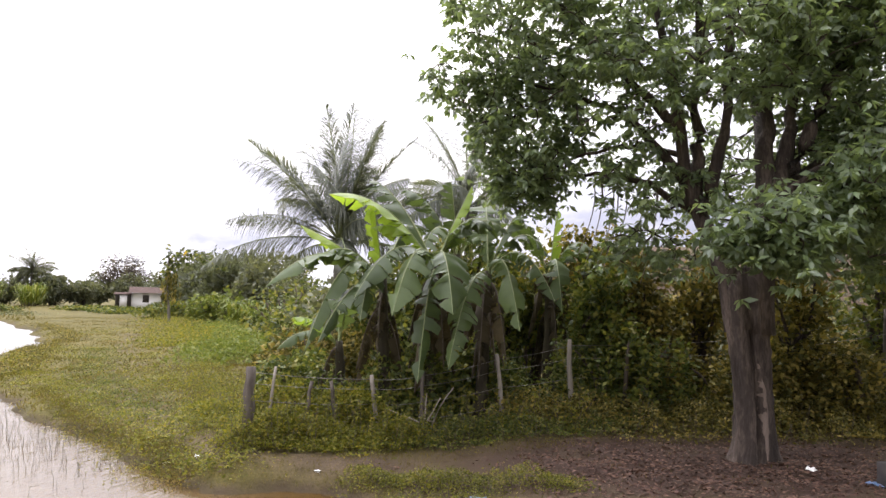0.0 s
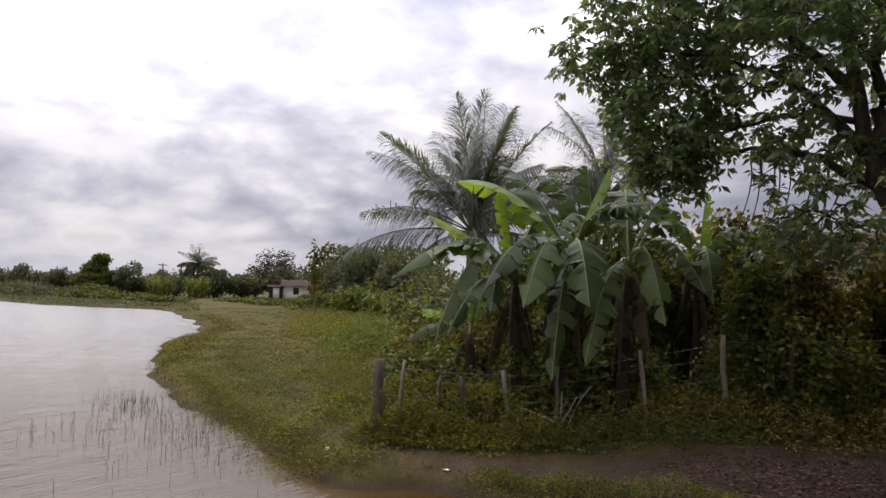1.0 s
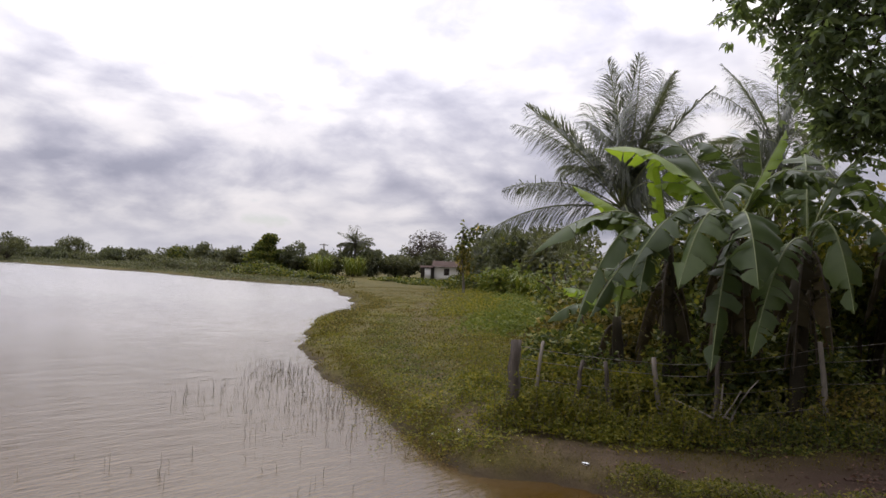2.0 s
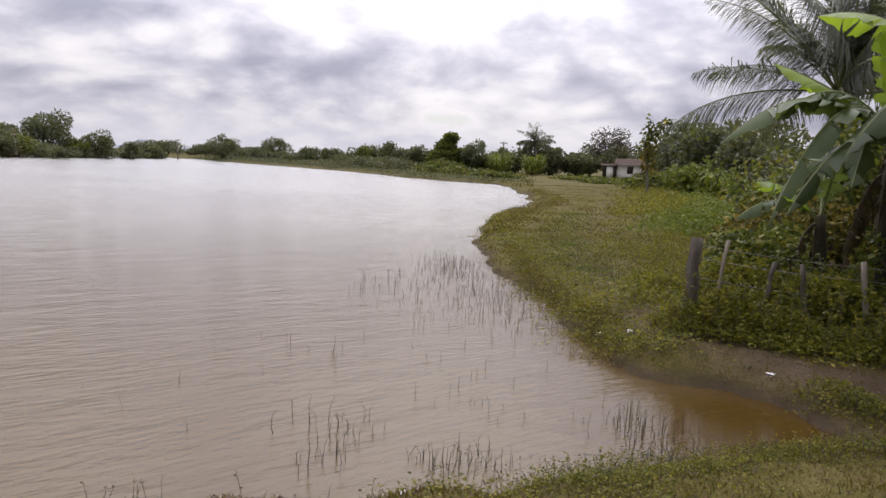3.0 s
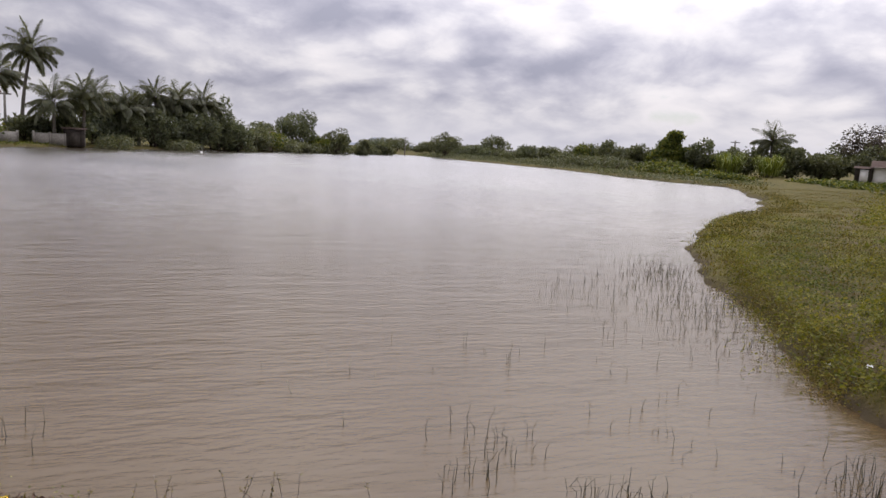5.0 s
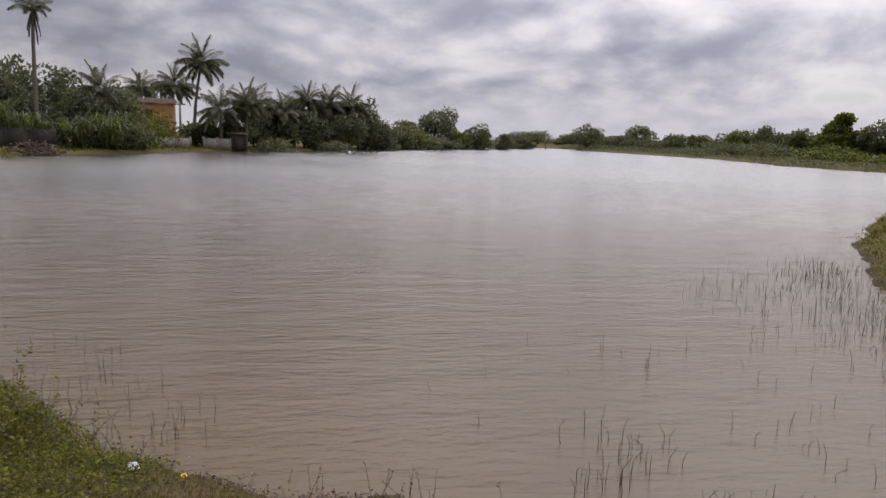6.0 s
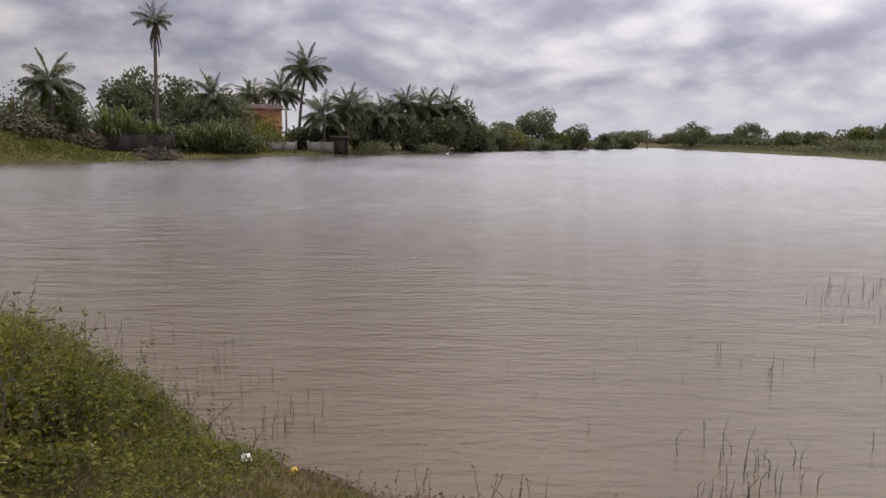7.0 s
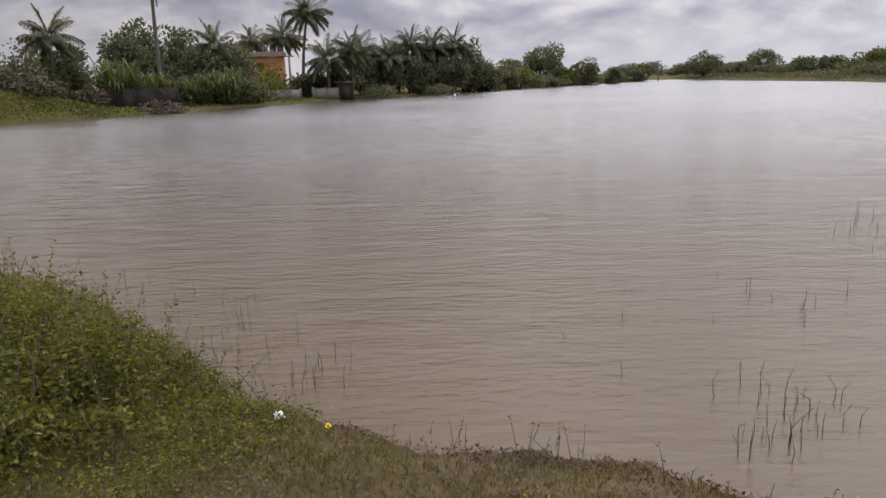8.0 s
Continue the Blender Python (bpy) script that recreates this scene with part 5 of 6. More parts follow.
for n, (at, tall, wide, m, label) in enumerate(FAR_TREES):
    far_tree(at, tall, wide, m, 100 + n, label or "leafy tree on the far bank", low=0.06, count=2600)
far_tree((-72, 95.7), 6.6, 6.2, M_SHRUB, 140, "dark tree with flat layered branches", tiers=True, low=0.28, count=5200)
far_tree((-48.6, 109.4), 8.2, 9.5, M_FARBARE, 141, "half-bare spreading tree behind the white house", bare=0.75, leaf=0.35)
leggy_tree((-19.3, 49.5))
FAR_BUSHES = [((-67.5, -21.5), (2.5, 3, 2.0), M_FARBARE), ((-68.5, -17.5), (2.4, 2.6, 1.7), M_FARBARE), ((-70, -13.8), (2, 2, 1.5), M_FARBARE), ((-73.4, -19.9), (4, 4, 5.5), M_FAR), ((-82, -12.8), (5, 3, 4.8), M_FARDARK), ((-81, -4.1), (4.5, 3, 3.6), M_FARDARK), ((-82, -0.5), (3, 3, 3.2), M_FAR), ((-91, 2.8), (4.5, 3, 3.2), M_SHRUB), ((-97.5, 2.2), (4.0, 3.6, 5.0), M_HERB), ((-80, -6.2), (3, 3, 2.8), M_FAR), ((-81, -1.4), (3.4, 3, 2.8), M_FAR),
              ((-62, -24), (5, 4, 3), M_FAR), ((-97, 17), (4, 3, 2.2), M_FAR), ((-104, 27), (5, 3, 2.2), M_FAR), ((-116, 40), (5, 3, 2.0), M_FAR), ((-128, 52), (6, 4, 2.2), M_FAR), 
              ((-108, 97), (7, 3, 1.0), M_FAR), ((-96, 92), (7, 3, 1.1), M_FAR), ((-86, 88), (8, 4, 2.2), M_FAR), ((-76, 86), (8, 4, 2.4), M_FAR), ((-66, 84), (7, 4, 1.8), M_SHRUB), ((-128, 104), (8, 3, 0.9), M_FAR), ((-142, 108), (8, 3, 0.9), M_FAR), ((-158, 112), (8, 4, 1.0), M_FAR),
              ((-57, 80), (6, 3, 1.2), M_SHRUB), ((-47, 74), (6, 3, 0.7), M_SHRUB), ((-40, 87), (4.5, 2, 0.4), M_SHRUB), ((-33, 86), (3, 2, 0.9), M_FAR), ((-29.5, 83), (3, 2, 1.8), M_FARBARE), ((-40, 80), (5, 3, 0.55), M_SHRUB), ((-15.2, 47.3), (2.4, 2.4, 2.6), M_FARLIGHT), ((-8.4, 39), (3.2, 3, 3.2), M_SHRUB), ((-21, 60), (5, 3, 1.4), M_SHRUB), ((-14, 42), (3, 3, 0.5), M_SHRUB),
              ((-32, 72), (5, 3, 0.5), M_SHRUB), ((-5.0, 33), (3.5, 3, 2.8), M_SHRUB), ((-6.0, 30), (2.4, 2.5, 1.6), M_SHRUB), ((-4.6, 26), (2.5, 2.5, 0.8), M_SHRUB)]
for n, (at, size, m) in enumerate(FAR_BUSHES):
    far_bush(at, size, m, 200 + n, "pale green banana-like clump by the far house" if m is M_FARLIGHT else ("leafless brown brush on the bank" if m is M_FARBARE else "dense green bush on the bank"), 1500 if abs(at[0]) + abs(at[1]) > 60 else 900, 0.34 if abs(at[0]) + abs(at[1]) > 60 else 0.28)


def cane_clump(at, wide, tall, n, seed, label, mat=None):
    """A clump of long arching blades on short canes."""
    rng = np.random.default_rng(seed)
    x, y = at
    z = gz(x, y)
    root = thing("cane_clump", label, "cane", "cane clumps")
    for _ in range(9):
        a, q = rng.uniform(0, 6.28), wide * rng.uniform(0.1, 0.45)
        part("cane", tube(Geo(), bend((x + q * math.cos(a), y + q * math.sin(a), z - 0.1), (x + 1.3 * q * math.cos(a), y + 1.3 * q * math.sin(a), z + tall * rng.uniform(0.45, 0.7)), (0, 0, 0), 4), np.linspace(0.06, 0.03, 4), 5), M_PSEUDO, root)
    g = Geo()
    for _ in range(n):
        a, q = rng.uniform(0, 6.28), wide * 0.5 * math.sqrt(rng.random())
        p = np.array([x + q * math.cos(a), y + q * math.sin(a), z + tall * rng.uniform(0.05, 0.55)])
        out = np.array([math.cos(a), math.sin(a), 0]) * rng.uniform(0.3, 1.0) + rng.normal(0, 0.3, 3) * (1, 1, 0)
        long = tall * rng.uniform(0.35, 0.62)
        w = np.cross(unit(out + (0, 0, 0.01)), (0, 0, 1)) * rng.uniform(0.04, 0.09)
        mid, tip = p + out * long * 0.4 + (0, 0, long * 0.75), p + out * long * 0.95 + (0, 0, long * rng.uniform(0.3, 0.9))
        g.add([p - w * 0.5, p + w * 0.5, mid + w, mid - w, tip], [(3, 2, 4)], [(0, 1, 2, 3)])
    part("foliage", g, mat or M_CANE, root)


CANE = "clump of pale green cane with long arching blades"
for n, (at, wide, tall, count) in enumerate([((-78.6, -12.6), 3.6, 5.0, 330), ((-78.8, -9.6), 3.0, 3.6, 240), ((-79.4, -8.0), 2.6, 3.0, 200), ((-79.6, -5.0), 3.4, 3.2, 260), ((-80, -2.2), 3.6, 3.9, 300), ((-83, 0.4), 3.0, 2.3, 160),
                                             ((-56.7, 88.1), 3.0, 3.6, 260), ((-52.5, 90.6), 3.2, 3.3, 260), ((-12.6, 44.0), 1.7, 2.0, 200), ((-10.8, 41.5), 1.5, 1.7, 160)]):
    cane_clump(at, wide, tall, count, 600 + n, CANE if n < 6 else "pale green banana-like clump by the far house", None if n < 6 else M_FARLIGHT)


def tree_belt(a, b, n, tall, wide, seed, mats, back=4.0):
    """A ragged row of trees along a far bank."""
    rng = np.random.default_rng(seed)
    a, b = np.array(a, float), np.array(b, float)
    for k in range(n):
        p = a + (b - a) * (k + rng.uniform(0.1, 0.9)) / n
        p = p + unit(np.array([p[0], p[1]])) * rng.uniform(0, back)
        far_tree(tuple(p), rng.uniform(*tall), rng.uniform(*wide), mats[int(rng.integers(len(mats)))], seed * 50 + k, "bushy tree in the belt along the far bank", low=0.04, count=1700, leaf=0.44)


tree_belt((-99, 14), (-114, 40), 14, (3.8, 6.2), (5, 7), 7, [M_FARDARK])
tree_belt((-118, 42), (-150, 78), 8, (2.6, 4.4), (6, 8), 8, [M_FAR, M_FAR, M_SHRUB])
tree_belt((-176, 122), (-96, 102), 16, (1.8, 4.2), (4, 8), 9, [M_FAR, M_FARDARK])
tree_belt((-96, 98), (-48, 97), 15, (2.8, 5.0), (4, 7), 10, [M_FAR, M_FARDARK, M_SHRUB])
tree_belt((-150, 82), (-184, 104), 9, (1.8, 3.4), (5, 8), 14, [M_FAR, M_FARDARK])
tree_belt((-206, 108), (-184, 156), 9, (2.6, 4.8), (8, 12), 15, [M_FAR])
tree_belt((-74, -26), (-92, 0), 9, (4.5, 7.5), (5, 7), 11, [M_FARDARK, M_FARDARK, M_FAR])
tree_belt((-93, 6.5), (-99, 14), 4, (3.0, 4.4), (4, 5), 12, [M_FARDARK, M_FAR])
tree_belt((-54, 106), (-30, 103), 8, (3.6, 5.4), (5, 8), 16, [M_FAR, M_FARDARK])
tree_belt((-34, 92), (-12, 64), 8, (4.0, 6.0), (5, 8), 13, [M_FAR, M_SHRUB])


# ---- near thicket behind the fence ----
THICKET = [  # place, half sizes, leaves, material, leaf length
    ((-2.1, 9.5), (0.8, 0.7, 1.05), 3000, M_HERB, 0.06), ((-1.2, 9.3), (0.9, 0.5, 0.75), 2800, M_HERB, 0.06), ((-0.2, 10.0), (0.9, 0.6, 1.4), 2200, M_SHRUB, 0.08), ((0.9, 10.3), (1.0, 0.6, 1.5), 2200, M_SHRUB, 0.08),
    ((2.2, 9.8), (1.2, 0.8, 0.7), 2000, M_DRYLEAF, 0.06), ((-2.4, 11.3), (1.2, 1.3, 1.35), 3200, M_SHRUB, 0.08), ((-2.3, 13.6), (1.6, 1.6, 1.5), 2600, M_DRYLEAF, 0.09), ((-2.6, 17.0), (1.8, 2.0, 1.6), 2600, M_SHRUB, 0.11),
    ((-3.4, 21.0), (2.0, 2.2, 1.5), 2200, M_SHRUB, 0.13), ((0.2, 11.8), (1.8, 1.2, 1.8), 2600, M_SHRUB, 0.09), ((3.4, 10.6), (1.2, 1.0, 1.9), 2600, M_SHRUB, 0.08), ((5.6, 10.4), (1.5, 1.0, 1.6), 2600, M_DRYLEAF, 0.08),
    ((7.6, 10.0), (1.5, 1.1, 1.7), 2600, M_DRYLEAF, 0.08), ((9.6, 9.4), (1.5, 1.2, 2.0), 2200, M_SHRUB, 0.09), ((4.6, 12.4), (1.8, 1.2, 2.1), 2400, M_DRYLEAF, 0.09), ((7.4, 12.6), (1.8, 1.2, 2.3), 2400, M_DRYLEAF, 0.09),
    ((2.0, 13.6), (1.6, 1.2, 2.2), 2200, M_SHRUB, 0.1), ((10.6, 12.0), (2.0, 1.4, 2.6), 1800, M_DRYLEAF, 0.11), ((-0.9, 14.5), (1.8, 1.4, 1.9), 2200, M_DRYLEAF, 0.1), ((-3.6, 10.6), (0.7, 0.9, 0.45), 1300, M_HERB, 0.06),
    ((5.0, 15.5), (3.0, 1.4, 2.6), 1600, M_FAR, 0.2), ((9.0, 16.0), (3.2, 1.4, 2.8), 1600, M_FAR, 0.2), ((1.0, 21.0), (3.5, 2.0, 3.6), 1800, M_FAR, 0.25), ((-2.0, 24.0), (3.5, 2.0, 3.0), 1800, M_FAR, 0.25)]
for n, (at, size, count, m, leaf) in enumerate(THICKET):
    far_bush(at, size, m, 300 + n, "yellowing dry undergrowth behind the fence" if m is M_DRYLEAF else "tangled green undergrowth by the wire fence", int(count * 1.9), leaf * 1.3, "shrub", "thicket by the fence")
for n, (at, tall, wide, m, lf) in enumerate([((2.95, 10.9), 3.0, 1.3, M_SHRUB, 0.13), ((4.0, 11.2), 2.9, 1.2, M_DRYLEAF, 0.13), ((3.4, 12.2), 3.6, 1.6, M_DRYLEAF, 0.14), ((6.6, 10.9), 3.2, 1.7, M_DRYLEAF, 0.13), ((8.6, 11.4), 3.2, 1.8, M_SHRUB, 0.13), ((5.3, 12.0), 3.3, 1.6, M_DRYLEAF, 0.13), ((1.4, 12.4), 3.0, 1.6, M_SHRUB, 0.13), ((0.7, 13.2), 3.8, 2.4, M_SHRUB, 0.16), ((2.1, 13.0), 3.4, 2.4, M_HERB, 0.14), ((-0.8, 12.8), 3.0, 2.2, M_SHRUB, 0.15)]):
    far_tree(at, tall, wide, m, 400 + n, "slim sapling with hanging leaves in the thicket", name="sapling", low=0.3, leaf=lf, count=2200)


def sprigs(name, line, half, n, tall, leaf, seed, mat, label, per=14, upright=0.25):
    """Single stems with small leaves up their length, standing out of the low growth."""
    rng = np.random.default_rng(seed)
    line = np.array(line, float)
    g = Geo()
    for _ in range(n):
        s = rng.random() * (len(line) - 1)
        i = min(int(s), len(line) - 2)
        x, y = line[i] + (line[i + 1] - line[i]) * (s - i) + np.clip(rng.normal(0, 0.5, 2), -1, 1) * half
        z = max(gz(x, y), -0.05)
        h = tall * rng.uniform(0.5, 1.15)
        pts = bend((x, y, z - 0.05), (x + rng.normal(0, upright) * h, y + rng.normal(0, upright) * h, z + h), rng.normal(0, 0.05, 3) * h, 6)
        tube(g, pts, np.linspace(0.0032, 0.0014, 6), 3, 1)
        u = rng.uniform(0.25, 1.0, per) * 5
        k = np.minimum(u.astype(int), 4)
        p = pts[k] + (pts[k + 1] - pts[k]) * (u - k)[:, None]
        leaves(g, p, rng.standard_normal((per, 3)) * (1, 1, 0.5) + (0, 0, 0.25), rng.uniform(0.6, 1.3, per) * leaf, rng, 1.0)
    tagged(part(name, g, [mat, M_TWIG]), label, "weeds", kind="stuff")


sprigs("bush_sprigs", [(-4.2, -0.9), (-5.3, -0.9), (-6.3, -1.6), (-7.8, -2.6)], 0.6, 260, 0.62, 0.04, 501, M_HERB, "leafy shoots standing out of the near bush")
sprigs("bush_sprigs", [(-3.4, -1.3), (-4.8, -1.8), (-6.2, -2.8)], 0.6, 160, 0.5, 0.04, 502, M_DRYLEAF, "leafy shoots standing out of the near bush")
sprigs("dry_weeds", [(-4.5, 0.3), (-5.0, 0.05), (-5.6, -0.3), (-6.8, -0.6)], 0.3, 46, 0.34, 0.024, 503, M_DRYLEAF, "thin brown dry weeds at the water's edge", 8, 0.4)
sprigs("dry_weeds", [(-2.4, 3.55), (-3.0, 2.95), (-3.8, 2.0), (-4.4, 1.0)], 0.15, 26, 0.24, 0.02, 504, M_DRYLEAF, "thin brown dry weeds at the water's edge", 9, 0.35)
sprigs("fence_sprigs", [(-2.9, 8.3), (-1.6, 8.4), (0.2, 8.9), (2.6, 9.5)], 0.45, 240, 0.7, 0.055, 505, M_HERB, "weed stalks standing along the fence", 13)
sprigs("bank_sprigs", [(-2.25, 3.7), (-1.4, 4.9), (-0.6, 5.8), (0.4, 6.0)], 0.5, 200, 0.22, 0.024, 506, M_HERB, "small weed stalks on the near inlet bank", 10)
sprigs("bank_sprigs", [(-3.3, 8.9), (-3.9, 10.6), (-5.0, 13.5), (-7.2, 17.5)], 0.7, 220, 0.34, 0.038, 507, M_HERB, "yellowish weed stalks beside the path", 12)


def leaf_mass(name, line, half, tall, n, leaf, seed, mat, label, kind="stuff"):
    """Dense low growth along a line: heaped small leaves with sprigs standing out."""
    rng = np.random.default_rng(seed)
    line = np.array(line, float)
    s = rng.random(n) * (len(line) - 1)
    i = np.minimum(s.astype(int), len(line) - 2)
    p = line[i] + (line[i + 1] - line[i]) * (s - i)[:, None] + np.clip(rng.normal(0, 0.5, (n, 2)), -1, 1) * half
    x, y = p.T
    d = shore(x, y)
    off = np.minimum(1, np.hypot(*(p - (line[i] + (line[i + 1] - line[i]) * (s - i)[:, None])).T) / half)
    top = tall * (0.15 + 1.2 * lattice(x * 2.6, y * 2.6, seed)) * (1 - 0.65 * off**2)
    z = np.maximum(height(x, y, d), 0.0) + top * np.sqrt(rng.random(n)) * (1 + 0.35 * (rng.random(n) < 0.06))
    g = Geo()
    leaves(g, np.c_[x, y, z], rng.standard_normal((n, 3)) * (1, 1, 0.45) + (0, 0, 0.15), rng.uniform(0.6, 1.35, n) * leaf, rng, 1.1, (LEAF_V, LEAF_T), 0, 1.3)
    stems = Geo()
    for k in rng.choice(n, min(n // 40, 500), False):
        tube(stems, bend((x[k], y[k], z[k] - top[k] - 0.1), (x[k] + rng.normal(0, 0.08), y[k] + rng.normal(0, 0.08), z[k] + 0.06 * tall), (0, 0, 0), 4), np.linspace(0.004, 0.0015, 4) * (1 + leaf * 8), 3)
        g.add(stems.v[-1], stems.t[-1] - stems.n + len(stems.v[-1]), stems.q[-1] - stems.n + len(stems.v[-1]), 1)
    if kind:
        tagged(part(name, g, [mat, M_TWIG]), label, "undergrowth", kind=kind)
        return
    root = thing(name, label, "bush", "bushes on the near bank")
    part("foliage", g, [mat, M_TWIG], root)
    for k in range(10):
        a = line[0] + (line[-1] - line[0]) * rng.random() + rng.normal(0, 0.3, 2) * half
        b = a + rng.normal(0, 0.2, 2)
        part("stem", tube(Geo(), bend((*a, gz(*a) - 0.05), (*b, max(gz(*b), 0) + tall * rng.uniform(0.7, 1.15)), (0, 0, 0.05), 6), np.linspace(0.009, 0.004, 6), 5), M_TWIG, root)


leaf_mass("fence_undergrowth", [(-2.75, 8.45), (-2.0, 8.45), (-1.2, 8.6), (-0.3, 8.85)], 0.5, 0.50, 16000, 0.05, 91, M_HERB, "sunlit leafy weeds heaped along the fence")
# shaded stretch takes the darker M_SHRUB leaf, the sunlit one M_HERB
leaf_mass("fence_undergrowth", [(-0.6, 8.9), (0.6, 9.2), (1.8, 9.5), (3.2, 9.7)], 0.55, 0.30, 11000, 0.05, 92, M_SHRUB, "low weeds along the fence foot, coloured darker for shade")
leaf_mass("shaded_undergrowth", [(2.8, 9.6), (5.0, 9.7), (7.5, 9.2), (10.0, 8.4)], 1.0, 0.55, 14000, 0.065, 93, M_DRYLEAF, "dry low undergrowth behind the broad tree")
leaf_mass("thicket_undergrowth", [(-2.2, 9.8), (-0.5, 10.2), (1.5, 10.8), (4.0, 11.5), (8.0, 11.5)], 1.2, 0.9, 16000, 0.08, 94, M_SHRUB, "dense growth filling the thicket, coloured darker for shade")
leaf_mass("bush", [(-4.5, -0.85), (-5.2, -0.9), (-6.0, -1.4)], 0.6, 0.50, 14000, 0.038, 95, M_BUSH, "low leafy yellow-green bush at the water's edge", "")
leaf_mass("bush", [(-6.0, -1.7), (-6.8, -2.0), (-7.8, -2.8)], 0.7, 0.52, 11000, 0.038, 90, M_BUSH, "low olive green bush beside the water", "")
leaf_mass("bush", [(-3.6, -1.4), (-4.8, -1.8), (-6.2, -2.8)], 0.7, 0.44, 14000, 0.038, 96, M_BUSH, "spreading low bush on the near bank", "")
leaf_mass("bush", [(-4.3, -1.3), (-5.0, -1.5)], 0.4, 0.58, 4000, 0.046, 89, M_SHRUB, "small dark green bush on the near bank", "")
leaf_mass("bush_fringe", [(-4.9, 0.02), (-5.6, -0.32), (-6.7, -0.9), (-8.4, -2.0)], 0.28, 0.30, 6000, 0.03, 74, M_BUSH, "leafy fringe of the bush over the water")
leaf_mass("bush_foot", [(-3.2, -0.6), (-3.9, -0.2), (-4.5, 0.15), (-4.9, -0.1)], 0.5, 0.20, 7000, 0.026, 76, M_BUSH, "low yellowing weeds at the foot of the bush")
leaf_mass("shore_debris", [(-4.5, 0.68), (-4.02, 1.36), (-3.5, 2.1), (-3.02, 2.74)], 0.16, 0.045, 1000, 0.022, 88, M_LITTER, "dark wet plant scraps along the water line")
leaf_mass("inlet_weeds", [(-2.1, 3.75), (-1.5, 4.7), (-0.8, 5.55), (0.6, 5.9)], 0.45, 0.15, 14000, 0.022, 97, M_BUSH, "yellow-green weeds along the near inlet edge")
leaf_mass("inlet_weeds", [(-1.0, 7.12), (-0.2, 6.85), (0.6, 6.65), (1.8, 6.5)], 0.28, 0.22, 7000, 0.034, 98, M_BUSH, "weeds along the far inlet edge")
leaf_mass("edge_growth", [(-3.1, 7.3), (-3.9, 8.55), (-5.3, 10.0), (-6.9, 11.7), (-8.8, 14.2)], 0.30, 0.15, 9000, 0.03, 79, M_GRASS, "ragged tufts overhanging the water's edge")
leaf_mass("edge_growth", [(-3.3, 7.6), (-5.2, 10.2), (-7.0, 12.2), (-9.0, 15.0), (-12.0, 18.5), (-15.8, 26.0)], 0.7, 0.20, 11000, 0.036, 78, M_HERB, "olive weeds along the water's edge")
leaf_mass("edge_growth", [(-11.0, 17.2), (-14.8, 24.6), (-18.0, 34.0), (-27.0, 47.0)], 0.7, 0.25, 8000, 0.07, 77, M_DRYLEAF, "brownish weeds along the water's edge")
leaf_mass("side_bank_tufts", [(-4.6, 10.6), (-6.6, 13.2), (-9.2, 17.5), (-12.5, 25.0)], 1.1, 0.12, 9000, 0.045, 75, M_SHRUB, "dark tufts scattered over the side bank")
leaf_mass("side_bank_growth", [(-3.6, 10.2), (-4.2, 12.5), (-5.4, 15.5), (-6.8, 19.5)], 0.8, 0.28, 7000, 0.042, 99, M_HERB, "yellow-flowered weeds beside the path")
leaf_mass("side_bank_growth", [(-9.0, 25.0), (-11.0, 32.0), (-15.0, 42.0), (-22.0, 56.0)], 2.6, 0.6, 10000, 0.11, 100, M_HERB, "broad patches of creeping green on the side bank")


leaf_mass("side_bank_growth", [(-6.0, 20.0), (-7.6, 26.0), (-10.5, 34.0), (-13.5, 43.0)], 1.9, 0.55, 17000, 0.13, 83, M_FARLIGHT, "bright creeping vine over the side bank")
leaf_mass("bank_scrub", [(-40, 66), (-55, 69), (-70, 79), (-93, 88), (-122, 96)], 3.0, 0.28, 9000, 0.26, 87, M_FAR, "low dull green scrub along the far bank")
leaf_mass("bank_scrub", [(-122, 96), (-150, 106), (-172, 114)], 3.5, 0.3, 6000, 0.3, 86, M_FAR, "low dull green scrub along the far bank")
leaf_mass("mound_growth", [(-63.2, -26), (-64.2, -20), (-65.5, -15), (-67.5, -11)], 2.6, 0.22, 7000, 0.17, 84, M_SHRUB, "creeping green growth over the far mound")
leaf_mass("bank_scrub", [(-64.5, -17), (-70, -10), (-84, 1), (-97, 13)], 1.6, 0.14, 3000, 0.22, 85, M_SHRUB, "low green growth along the far bank")


def leaf_litter():
    rng = np.random.default_rng(77)
    n, m = 14000, 1500
    x, y = np.append(rng.normal(4.4, 2.4, n), rng.uniform(-2.9, 3.0, m)), np.append(rng.normal(6.9, 1.1, n), 7.6 + rng.normal(0, 0.45, m))
    d = shore(x, y)
    k = (d > 0.3) & ((x > 1.2) | (rng.random(n + m) < 0.12))
    g = Geo()
    leaves(g, np.c_[x, y, height(x, y, d) + 0.008][k], rng.standard_normal((int(k.sum()), 3)) * (1, 1, 0.15), rng.uniform(0.03, 0.085, int(k.sum())), rng, 1.0, (LEAF_V, LEAF_T), 0, 0.35)
    tagged(part("leaf_litter", g, M_LITTER), "brown fallen leaves on the bare earth", "leaf litter", kind="stuff")


leaf_litter()


